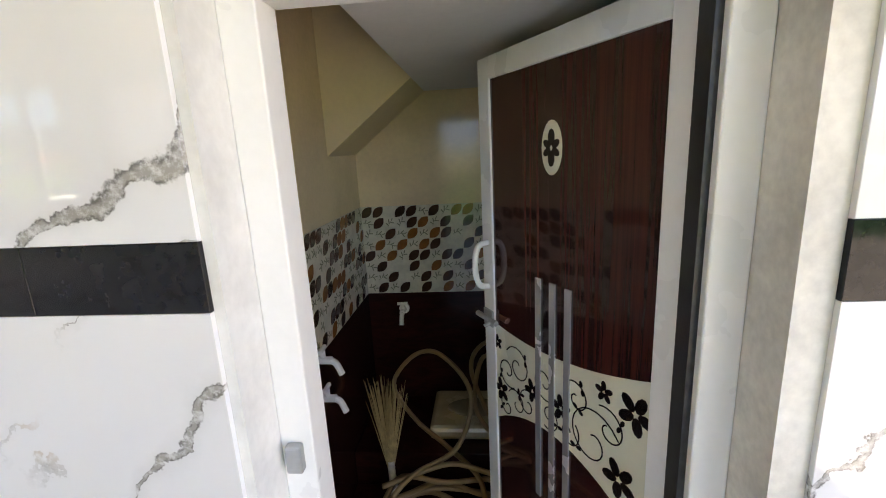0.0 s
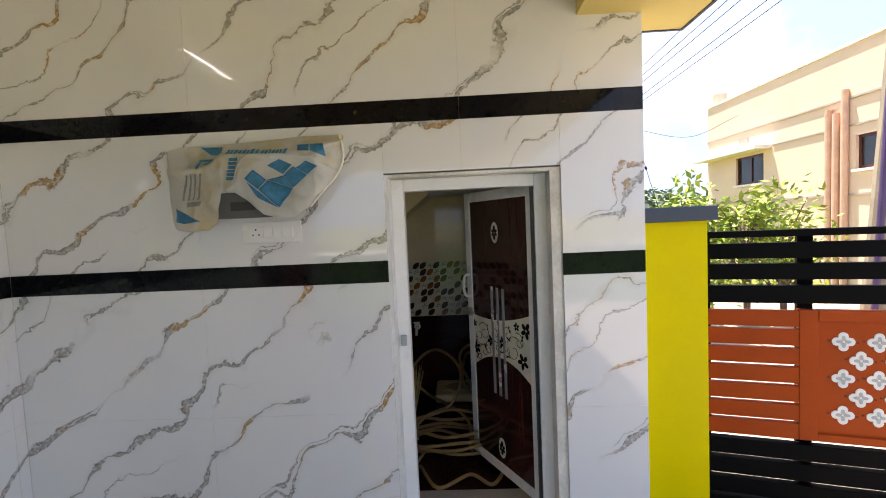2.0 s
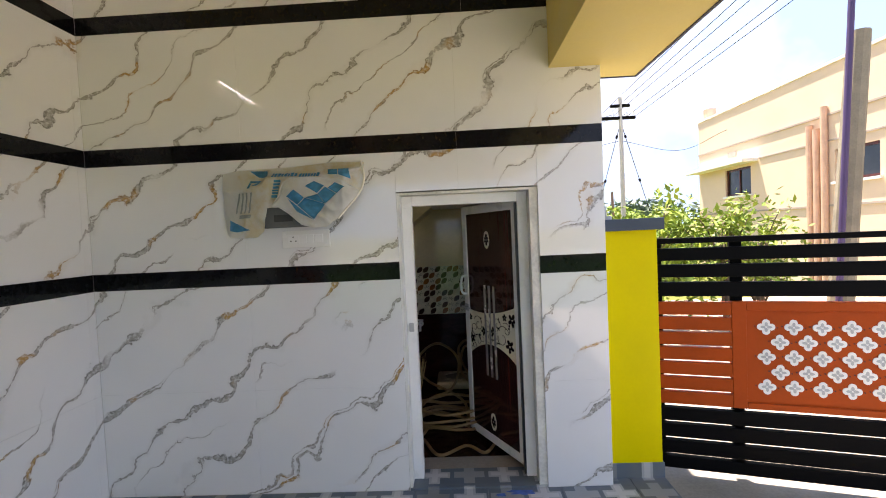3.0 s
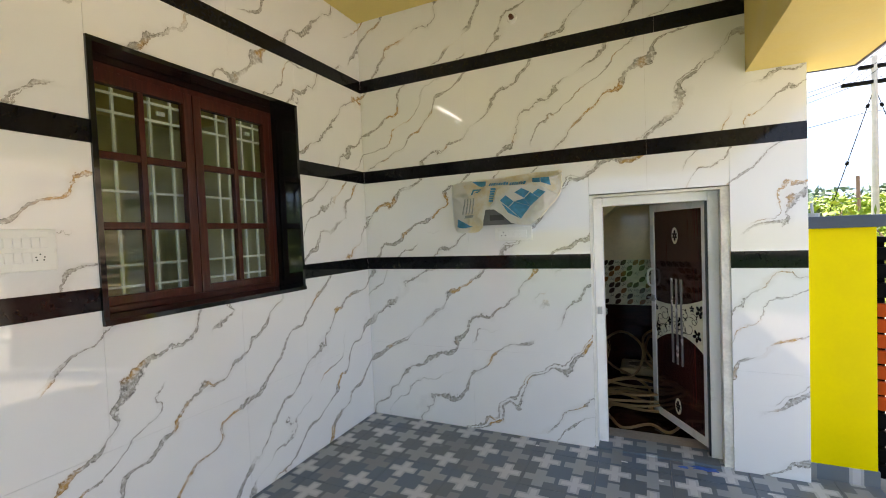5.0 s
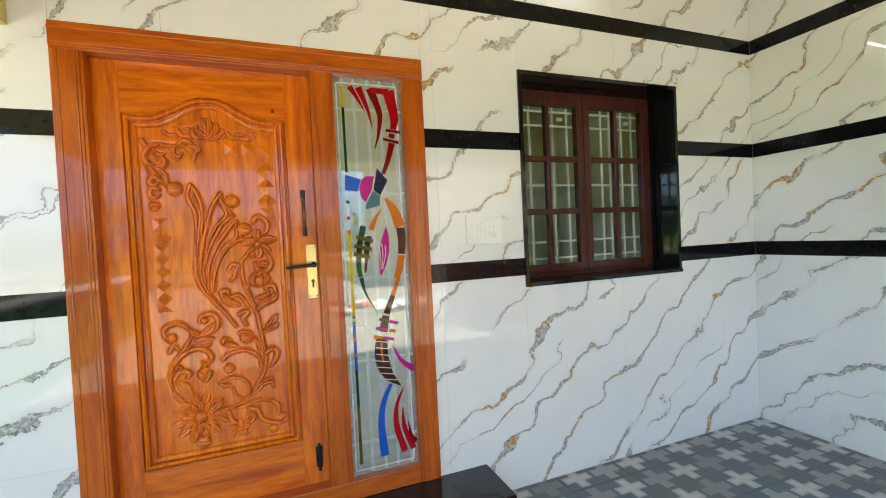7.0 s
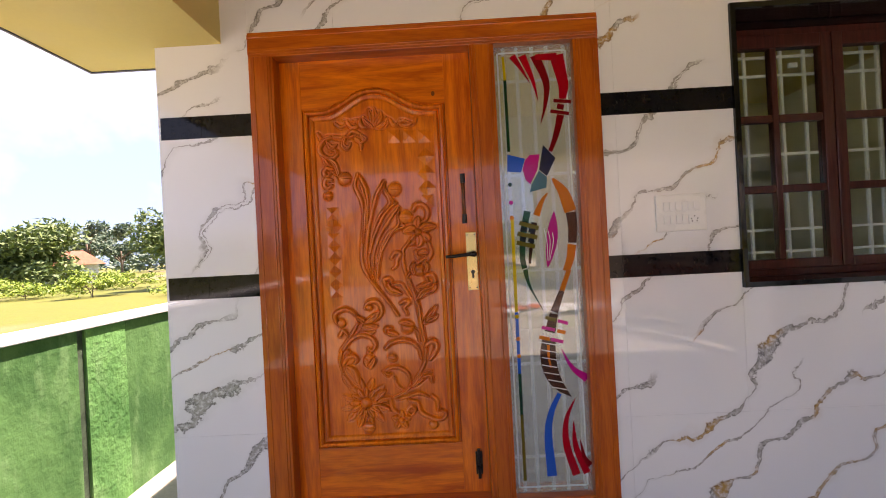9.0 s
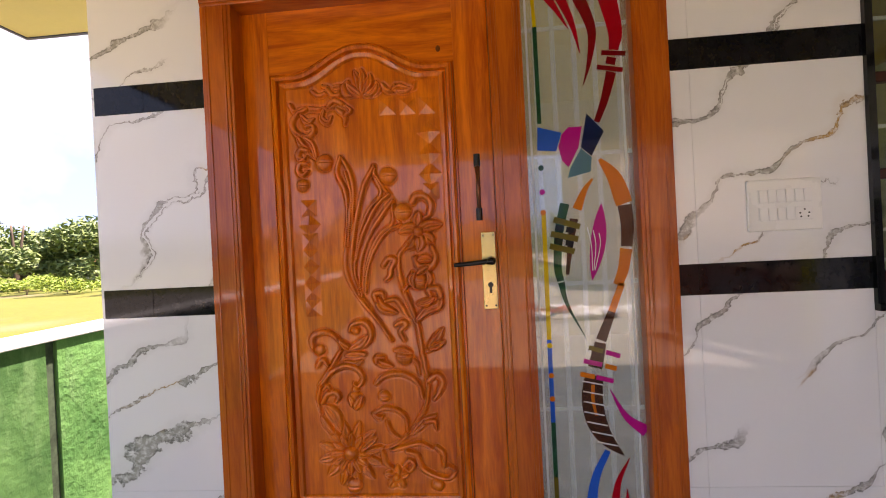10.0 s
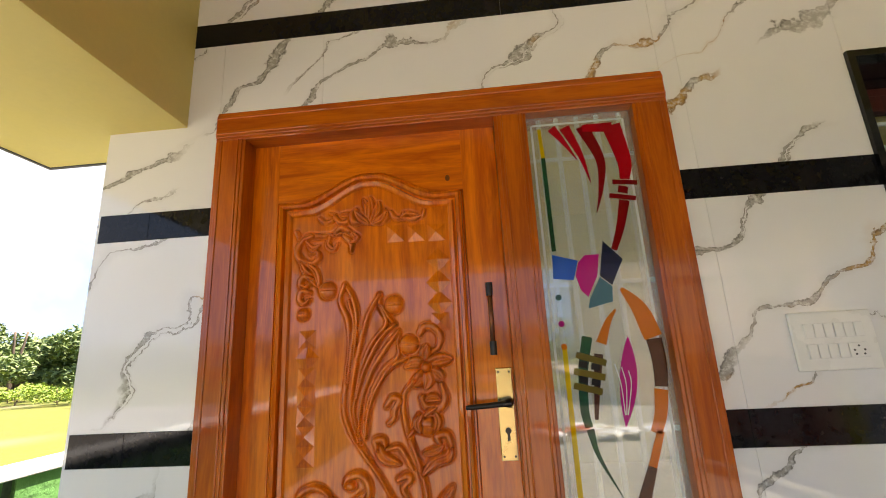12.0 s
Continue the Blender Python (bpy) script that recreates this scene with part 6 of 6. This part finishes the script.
tree("tree", (-36, -43.5, -0.35), 9.2, 7.6, LEAF_DARK, 26000, 0.25, "broad dark-green tree beyond the dry field", 3, 0.02, 2)
tree("tree", (-41, -52.5, -0.35), 9.6, 8.0, LEAF_DARK, 22000, 0.27, "broad dark-green tree beside the field", 5, 0.02, 2)
tree("tree", (-30, -22.0, -0.35), 5.6, 3.2, LEAF_DARK, 9000, 0.15, "slender green tree in the field", 8, 0.25, 2)
tree("tree", (-52, -46.5, -0.35), 7.5, 5.5, LEAF_FAR, 5000, 0.25, "far green tree behind the house, haze put into its leaf colour", 9, 0.2)
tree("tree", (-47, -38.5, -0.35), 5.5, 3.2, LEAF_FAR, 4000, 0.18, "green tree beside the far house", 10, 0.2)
for k, (x_, y_, h_, s_) in enumerate(((-26, -28.5, 1.5, 2.3), (-27, -32.5, 1.3, 2.6), (-25, -23.5, 1.5, 2.0), (-38, -34, 2.0, 2.4), (-30, -36.5, 1.4, 2.4), (-28, -19.0, 1.4, 2.0), (-33, -27.0, 1.5, 2.4), (-24, -17.0, 1.5, 2.2))):
    tree("shrub", (x_, y_, -0.35), h_, s_, LEAF_LIGHT, 2200, 0.09, "low bright-green shrub at the edge of the field", 20 + k, 0.1, 2)
for k, (x_, y_, h_, s_) in enumerate(((3.2, 4.6, 2.25, 0.75), (4.3, 4.9, 2.3, 0.85), (2.5, 5.3, 2.2, 0.7), (5.0, 5.2, 2.0, 0.7), (3.6, 5.6, 2.1, 0.8))):
    tree("shrub", (x_, y_, -0.10), h_, s_, LEAF_LIGHT, 1500, 0.055, "bright-green leafy shrub behind the gate", 40 + k, 0.12, 3)
for k, (x_, y_, h_, s_) in enumerate(((9, 24, 3.2, 2.5), (13, 27, 3.0, 2.5), (4, 26, 3.0, 3.0))):
    tree("tree", (x_, y_, -0.35), h_, s_, LEAF_LIGHT, 3000, 0.13, "green tree along the far side of the road", 60 + k, 0.15)
tree("tree", (6.9, 4.0, -0.10), 3.6, 1.0, LEAF_LIGHT, 700, 0.06, "thin leafy tree beside the leaning post", 71, 0.4)

# trees and palms across the drive, seen mirrored in door and tiles
for k, (x_, y_, h_, s_) in enumerate(((34, -16, 2.8, 4.5), (40, -4, 3.0, 5.0), (36, -27, 2.8, 4.5), (44, 6, 3.2, 5), (30, -36, 2.6, 4.5))):
    tree("tree", (x_, y_, -0.35), h_, s_, LEAF_DARK, 3500, 0.24, "dark-green tree across the open ground", 80 + k, 0.12)


def palm(at, height, seed, mat=LEAF_DARK, reach=2.4):
    rng = random.Random(seed)
    p = hub("palm_tree", at, "coconut palm with a slim trunk and drooping fronds", "palm tree")
    b = Vector(at)
    top = b + Vector((0.5, 0.2, height))
    part("trunk", tube(bmesh.new(), smooth_path([b, b.lerp(top, 0.5) + Vector((0.15, 0, 0)), top], 5), [0.16 - 0.007 * k for k in range(11)], 8), BARK, p, smooth=True)
    for k in range(16):
        a = k * 2.399 + rng.random()
        up = rng.uniform(-0.2, 0.9)
        d = Vector((math.cos(a), math.sin(a), 0))
        spine = smooth_path([top, top + d * reach * 0.5 + Vector((0, 0, reach * 0.35 * up)), top + d * reach * (0.95 - 0.2 * up) + Vector((0, 0, reach * (0.25 * up - 0.35)))], 7)
        side = d.cross(Vector((0, 0, 1)))
        verts, faces = [], []
        for i, s in enumerate(spine[1:]):
            ln = reach * 0.26 * math.sin(math.pi * min(1, (i + 2) / (len(spine) + 1)))
            for g in (-1, 1):
                tip = s + side * g * ln + d * ln * 0.5 - Vector((0, 0, ln * 0.5))
                w = d * 0.06
                n0 = len(verts)
                verts += [tuple(s - w), tuple(s + w), tuple(tip)]
                faces.append((n0, n0 + 1, n0 + 2))
        me = bpy.data.meshes.new("frond")
        me.from_pydata(verts, [], faces)
        me.materials.append(mat)
        under(new("frond", me), p)


palm((17, -7.5, -0.35), 3.4, 1)
palm((19, -5.2, -0.35), 3.0, 2)
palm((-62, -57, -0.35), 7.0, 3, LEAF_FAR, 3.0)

# far woods, in the leaf colour that has distance haze mixed in
rngf = random.Random(90)
blobs = []
for k in range(60):
    x_, y_ = -110 + rngf.uniform(-8, 8), -130 + k * 3.2
    h_ = rngf.uniform(4, 8)
    blobs.append((Vector((x_, y_, h_ * 0.5)), (5, 4, h_ * 0.55)))
for k in range(60):
    blobs.append((Vector((rngf.uniform(-30, 110), 95 + rngf.uniform(-6, 6), 3)), (5, 4, 4)))
for k in range(70):
    blobs.append((Vector((90 + rngf.uniform(-6, 6), -110 + k * 3.2, 3)), (5, 4, 5)))
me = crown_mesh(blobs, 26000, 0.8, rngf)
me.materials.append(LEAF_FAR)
tagged(new("far_woods", me), "line of distant woods, haze put into the leaf colour", "trees", kind="stuff")

# the peach house across the road
house = hub("house", (9, 10, 0), "flat-roofed peach-painted house with a parapet and sunshade", "house")
HX, HY0, HY1 = 9.0, 1.5, 14.1
WIN_A, WIN_B = (11.42, 12.62, 2.20, 3.02), (7.55, 8.60, 2.22, 2.94)
for u0, u1, v0, v1 in rects_less((HY0, HY1, -0.35, 4.88), [WIN_A, WIN_B]):
    part("wall", boxed(HX, HX + 0.22, u0, u1, v0, v1), FACADE, house)
part("wall", boxed(HX + 0.22, 16, HY1 - 0.22, HY1, -0.35, 4.88), FACADE, house)
part("wall", boxed(HX + 0.22, 16, HY0, HY0 + 0.22, -0.35, 4.88), FACADE, house)
part("wall", boxed(15.78, 16, HY0 + 0.22, HY1 - 0.22, -0.35, 4.88), FACADE, house)
part("roof", boxed(HX + 0.22, 15.78, HY0 + 0.22, HY1 - 0.22, 3.80, 3.95), WHITE_CEMENT, house)
part("parapet_cap", boxed(HX - 0.04, HX + 0.26, HY0, HY1 + 0.03, 4.88, 4.94), WHITE_CEMENT, house)
# shadow lines of the courses and vent are put into this darker grey
SHADOW_GREY = plain("shadow_grey_band", (0.34, 0.29, 0.25), 0.8)
for z_ in (3.74, 1.66):
    part("string_course", boxed(HX - 0.035, HX - 0.001, HY0, HY1, z_, z_ + 0.045), SHADOW_GREY, house)
part("string_course", boxed(HX - 0.030, HX - 0.001, HY0, 11.05, 3.15, 3.185), SHADOW_GREY, house)
part("sunshade", boxed(HX - 0.45, HX - 0.001, 11.1, HY1 + 0.1, 3.10, 3.20, bevel=0.01), WHITE_CEMENT, house, "whitewashed concrete sunshade")
for a0, a1, c0, c1 in (WIN_A, WIN_B):
    w_ = hub("window", (HX, (a0 + a1) / 2, c0))
    under(w_, house)
    for y_ in (a0, (a0 + a1) / 2 - 0.03, a1 - 0.06):
        part("frame", boxed(HX + 0.06, HX + 0.14, y_, y_ + 0.06, c0, c1), BROWN, w_)
    for z_ in (c0, c1 - 0.06):
        part("frame", boxed(HX + 0.062, HX + 0.138, a0 + 0.06, a1 - 0.06, z_, z_ + 0.06), BROWN, w_)
    part("pane", boxed(HX + 0.09, HX + 0.10, a0 + 0.06, a1 - 0.06, c0 + 0.06, c1 - 0.06), plain("dark_house_glass", (0.03, 0.035, 0.04), 0.1, bump=0), w_)
    part("sill", boxed(HX - 0.06, HX - 0.001, a0 - 0.06, a1 + 0.06, c0 - 0.06, c0 - 0.005), WHITE_CEMENT, w_)
PIPE = plain("peach_painted_pipe", (0.56, 0.36, 0.26), 0.6)
for y_, z1_ in ((9.22, 3.62), (9.02, 3.50), (8.80, 3.96)):
    part("drain_pipe", cylinder(bmesh.new(), (HX - 0.07, y_, -0.35), (HX - 0.07, y_, z1_), 0.07), PIPE, house)
part("vent", boxed(HX - 0.02, HX - 0.001, 12.05, 12.45, 3.40, 3.56), SHADOW_GREY, house)
part("roof_post", boxed(HX + 0.1, HX + 0.4, 13.7, 13.95, 4.94, 5.30), PIPE, house)
part("roof_tank", boxed(10.2, 11.6, 12.0, 13.6, 4.9, 5.45, bevel=0.15), plain("black_tank_plastic", (0.02, 0.02, 0.022), 0.5), house, "black water tank")

far = hub("house", (-47, -45, -0.35), "small far white house with a red tiled roof", "house")
part("wall", boxed(-50, -46.5, -47.2, -43.6, -0.35, 1.9), plain("blue_white_wash", (0.62, 0.68, 0.74), 0.8), far)
bm = bmesh.new()
q = [bm.verts.new(p) for p in ((-46.0, -47.8, 1.8), (-50.5, -47.8, 1.8), (-48.2, -47.0, 3.4), (-46.0, -43.0, 1.8), (-50.5, -43.0, 1.8), (-48.2, -43.8, 3.4))]
for f in ((0, 2, 1), (3, 4, 5), (0, 3, 5, 2), (1, 2, 5, 4), (0, 1, 4, 3)):
    bm.faces.new([q[i] for i in f])
part("roof", bm, plain("clay_roof_tile", (0.36, 0.13, 0.08), 0.9, var=0.3, scale=3), far, "red clay tile roof")
part("door", boxed(-46.5, -46.44, -45.8, -45.1, -0.35, 1.4), BROWN, far)

# power pole, wires, leaning post
POLE = plain("pole_concrete", (0.46, 0.44, 0.42), 0.85)
pole = hub("power_pole", (6.66, 15.0, -0.35), "concrete power pole with two crossarms", "power pole")
part("shaft", cylinder(bmesh.new(), (6.66, 15, -0.35), (6.66, 15, 6.2), 0.10, 0.07), POLE, pole)
part("crossarm", boxed(5.9, 7.2, 14.94, 15.06, 5.40, 5.50), GATE_BLACK, pole)
part("crossarm", boxed(6.3, 7.0, 14.94, 15.06, 5.85, 5.95), GATE_BLACK, pole)
for x_ in (5.95, 6.4, 6.9, 7.15):
    part("insulator", cylinder(bmesh.new(), (x_, 15, 5.50), (x_, 15, 5.68), 0.05, 0.03, 8), SWITCH, pole)
for side in (-1, 1):
    a, b = Vector((6.66, 15, 5.3)), Vector((6.66 + side * 1.2, 15, 1.2))
    part("stay_wire", tube(bmesh.new(), [a, b], 0.012, 4), GATE_BLACK, pole)
    for k in (0.12, 0.52):
        part("stay_insulator", cylinder(bmesh.new(), a.lerp(b, k), a.lerp(b, k + 0.025), 0.045, 0.045, 8), GATE_BLACK, pole)
for k, x_ in enumerate((5.95, 6.2, 6.4, 6.9, 7.15)):
    a, b = Vector((x_, 15, 5.62 - 0.04 * k)), Vector((x_ - 1.1 + 0.3 * k, -6.0, 6.4 + 0.15 * k))
    mid = a.lerp(b, 0.5) - Vector((0, 0, 0.35))
    thing("overhead_wire", tube(bmesh.new(), smooth_path([a, mid, b], 10), 0.009, 4), GATE_BLACK, "thin dark overhead power wire", "wire", "overhead wires")
thing("service_wire", tube(bmesh.new(), smooth_path([(6.7, 15, 4.6), (8.0, 13.5, 3.9), (9.0, 12.5, 4.3)], 10), 0.008, 4), GATE_BLACK, "sagging service wire to the house", "wire")
thing("service_wire", tube(bmesh.new(), smooth_path([(6.7, 15, 4.62), (4.0, 15.6, 4.25), (0.5, 16.5, 4.45)], 10), 0.008, 4), GATE_BLACK, "sagging service wire between poles", "wire")
for k, x_ in enumerate((5.95, 6.4, 6.9)):
    thing("overhead_wire", tube(bmesh.new(), smooth_path([(x_, 15, 5.6), (x_ - 3.5, 18.5, 5.35 - 0.1 * k), (x_ - 8, 23, 5.6)], 8), 0.009, 4), GATE_BLACK, "thin dark overhead power wire", "wire", "overhead wires")
thing("stub_post", cylinder(bmesh.new(), (6.47, 15.4, -0.35), (6.40, 15.4, 2.75), 0.06, 0.05, 8), plain("rusty_post", (0.20, 0.13, 0.10), 0.8), "thin rusty post beside the power pole", "post")
post = hub("leaning_post", (5.2, 4.0, -0.1), "weathered concrete post leaning behind the gate with a purple pipe", "post")
part("shaft", cylinder(bmesh.new(), (5.12, 4.0, -0.15), (5.42, 4.0, 3.68), 0.135, 0.115, 10), plain("weathered_post", (0.21, 0.185, 0.135), 0.9, var=0.25, scale=4), post)
part("conduit", cylinder(bmesh.new(), (4.98, 3.85, -0.15), (5.25, 3.85, 4.9), 0.035), plain("purple_conduit", (0.055, 0.03, 0.10), 0.5), post, "dark purple conduit")

heap = hub("rubbish_heap", (5.3, 0.0, -0.03), "low heap of rubble with torn white plastic sacks", "rubble heap")
bm = bmesh.new()
bmesh.ops.create_icosphere(bm, subdivisions=4, radius=1, matrix=Matrix.Translation((5.4, -0.2, -0.05)) @ Matrix.Diagonal((0.6, 1.5, 0.16, 1)))
for v in bm.verts:
    v.co += Vector((noise.noise(v.co * 3), noise.noise(v.co * 3 + Vector((9, 0, 0))), noise.noise(v.co * 4) * 0.5)) * 0.12
part("rubble", bm, CONCRETE, heap)
rngh = random.Random(7)
for k in range(14):
    c_ = Vector((5.3 + rngh.uniform(-0.5, 0.4), -0.2 + rngh.uniform(-1.3, 1.3), 0.06 + rngh.uniform(0, 0.06)))
    bm = bmesh.new()
    bmesh.ops.create_icosphere(bm, subdivisions=2, radius=1, matrix=Matrix.Translation(c_) @ Matrix.Rotation(rngh.random() * 3, 4, "Z") @ Matrix.Diagonal((0.16, 0.22, 0.06, 1)))
    for v in bm.verts:
        v.co += noise.noise_vector(v.co * 9) * 0.06
    part("torn_sack", bm, WHITE_CEMENT if k % 5 else GATE_RED, heap)


# ---- pieces of walls and floor ----
JOINT = 0.0004
tile_meshes = {}


def tile_mesh(w, h, axis, mat):
    """A wall tile round its own middle; axis 'x' lies along y with its face to +x, 'y' lies along x with its face to -y."""
    key = (round(w, 3), round(h, 3), axis, mat.name)
    if key not in tile_meshes:
        a, b, c = w / 2 - JOINT, h / 2 - JOINT, 0.0006
        bm = bmesh.new()
        back = [bm.verts.new(p) for p in ((-a, 0, -b), (a, 0, -b), (a, 0, b), (-a, 0, b))]
        mid = [bm.verts.new(p) for p in ((-a, -T + c, -b), (a, -T + c, -b), (a, -T + c, b), (-a, -T + c, b))]
        face = [bm.verts.new(p) for p in ((-a + c, -T, -b + c), (a - c, -T, -b + c), (a - c, -T, b - c), (-a + c, -T, b - c))]
        for p, q in ((back, mid), (mid, face)):
            for i in range(4):
                bm.faces.new((p[i], p[(i + 1) % 4], q[(i + 1) % 4], q[i]))
        bm.faces.new(face)
        if axis == "x":
            bmesh.ops.rotate(bm, verts=bm.verts, matrix=Matrix.Rotation(math.pi / 2, 3, "Z"))
        tile_meshes[key] = mesh_of("tile", bm, mat)
    return tile_meshes[key]


ROWS_UP = [(0.0, 0.6, TILE, 1.2), (0.6, 1.2, TILE, 1.2), (1.2, 1.297, BAND, 0.6), (1.297, 1.903, TILE, 1.2), (1.903, 2.0, BAND, 0.6), (2.0, 2.637, TILE, 1.2), (2.637, 2.735, BAND, 0.614), (2.735, CEILING, TILE, 1.2)]


def clad(parent, u0, u1, holes, axis, shift):
    for z0, z1, mat, w in ROWS_UP:
        u = u0 - (shift % w)
        while u < u1:
            a, b = max(u, u0), min(u + w, u1)
            if b - a > 0.01:
                for r in rects_less((a, b, z0, z1), holes):
                    me = tile_mesh(r[1] - r[0], r[3] - r[2], axis, mat)
                    c = ((r[0] + r[1]) / 2, (r[2] + r[3]) / 2)
                    at = (WX - T, c[0], c[1]) if axis == "x" else (c[0], NY + T, c[1])
                    piece("tile" if mat is TILE else "border_tile", me, parent, at)
            u += w


clad(wall_west, SOUTH, NY, [DOOR, WINDOW], "x", 0.42)
clad(wall_north, WX, EAST, [HATCH], "y", 0.30)

# end faces of the two clad walls
part("end_tile", boxed(EAST - T, EAST, NY + 0.001, NY + 0.3, 0, SOFFIT), TILE, wall_north)
part("end_tile", boxed(WX - 0.23, WX - 0.001, SOUTH - T, SOUTH, 0, SOFFIT), TILE, wall_west)

# floor tiles
FT_ = 0.406
slab_meshes = {}
x = 0.1015 - 5 * FT_
while x < 1.52:
    y = 0.137 + 0.1015 - 13 * FT_
    while y < 1.19:
        a0, a1, c0, c1 = max(x, WX), min(x + FT_, 1.52), max(y, -4.6), min(y + FT_, 1.19)
        if a1 - a0 > 0.01 and c1 - c0 > 0.01 and not (c0 >= NY and a1 <= EAST):
            if a0 < EAST:
                c1 = min(c1, NY)
            key = (round(a1 - a0, 3), round(c1 - c0, 3))
            if key not in slab_meshes:
                slab_meshes[key] = mesh_of("floor_tile", boxed(-key[0] / 2 + 0.001, key[0] / 2 - 0.001, -key[1] / 2 + 0.001, key[1] / 2 - 0.001, -0.008, 0.0, bevel=0.0008), FLOOR)
            piece("floor_tile", slab_meshes[key], floor, ((a0 + a1) / 2, (c0 + c1) / 2, 0.0))
        y += FT_
    x += FT_

# leaf motifs of the bathroom's tile band
LEAF_BROWN = plain("brown_glass_leaf", (0.055, 0.022, 0.012), 0.08, var=0.3, scale=20, bump=0)
LEAF_AMBER = plain("amber_glass_leaf", (0.22, 0.085, 0.02), 0.08, var=0.3, scale=20, bump=0)


def leaf_outline(s):
    """A tile with two rounded and two pointed corners."""
    out = []
    for cx_, cz_, a0 in ((1, -1, -math.pi / 2), (-1, 1, math.pi / 2)):
        out.append((-cx_ * s, cz_ * s))
        for k in range(7):
            a = a0 + k * math.pi / 12
            out.append((-cx_ * s * 0.45 + 1.45 * s * math.cos(a), -cz_ * s * 0.45 + 1.45 * s * math.sin(a)))
    return out


def twig(bm, x, z, turn, place):
    """A printed sprig: a bent stalk with four thin leaves."""
    c, d = math.cos(turn), math.sin(turn)
    for path, w in ((((-0.020, -0.012), (0.0, 0.0), (0.020, 0.006)), 0.0016), (((-0.004, -0.002), (0.006, 0.018)), 0.0050), (((0.004, 0.002), (0.018, -0.012)), 0.0046), (((-0.012, -0.008), (-0.016, 0.010)), 0.0046), (((0.012, 0.004), (0.024, 0.012)), 0.0040)):
        ribbon(bm, [place(x + u * c - v * d, z + u * d + v * c) for u, v in path], w, 0.0, 0.001)


leaf_b, leaf_a = [mesh_of("leaf_motif", sheet(bmesh.new(), leaf_outline(0.0255), 0, 0.003), m) for m in (LEAF_BROWN, LEAF_AMBER)]
pick = random.Random(11)
TWIG_INK = plain("olive_grey_print", (0.22, 0.22, 0.15), 0.2, bump=0)
back_twigs, side_twigs = bmesh.new(), bmesh.new()
pattern = ((1, 1, 0, 1, 1, 0, 1, 0), (0, 1, 0, 0, 1, 1, 0, 1), (0, 0, 1, 0, 1, 0, 1, 1), (0, 1, 0, 1, 0, 1, 1, 0), (1, 0, 1, 0, 1, 1, 0, 1), (0, 1, 0, 0, 1, 0, 1, 0), (0, 0, 1, 0, 0, 1, 0, 1), (0, 1, 0, 1, 0, 1, 0, 1))
for r_ in range(8):
    for c_ in range(21):
        if pattern[r_][c_ % 8] or c_ > 11:
            if c_ <= 11:
                piece("leaf_motif", leaf_a if pick.random() < 0.35 else leaf_b, bath, (BX0 + 0.03 + c_ * 0.054, BY1 - 0.0021, HI - 0.027 - r_ * 0.054))
        elif pick.random() < 0.75:
            twig(back_twigs, BX0 + 0.03 + c_ * 0.054, HI - 0.027 - r_ * 0.054, pick.uniform(-0.8, 0.8), lambda u, v: (u, v))
    for c_ in range(22):
        if pattern[r_][(c_ * 3 + 2) % 8]:
            ob = piece("leaf_motif", leaf_a if pick.random() < 0.35 else leaf_b, bath, (BX0 + 0.0021, BY1 - 0.03 - c_ * 0.054, HI - 0.027 - r_ * 0.054))
            ob.rotation_euler = (0, 0, math.pi / 2)
        elif pick.random() < 0.75:
            twig(side_twigs, 0.03 + c_ * 0.054, HI - 0.027 - r_ * 0.054, pick.uniform(-0.8, 0.8), lambda u, v: (u, v))
bmesh.ops.transform(back_twigs, matrix=Matrix.Translation((0, BY1 - 0.0021, 0)), verts=back_twigs.verts)
bmesh.ops.transform(side_twigs, matrix=Matrix.Translation((BX0 + 0.0021, BY1, 0)) @ Matrix.Rotation(math.pi / 2, 4, "Z") @ Matrix.Diagonal((-1, 1, 1, 1)), verts=side_twigs.verts)
for bm in (back_twigs, side_twigs):
    bmesh.ops.recalc_face_normals(bm, faces=bm.faces)
    part("twig_print", bm, TWIG_INK, bath, "olive-grey printed sprigs")
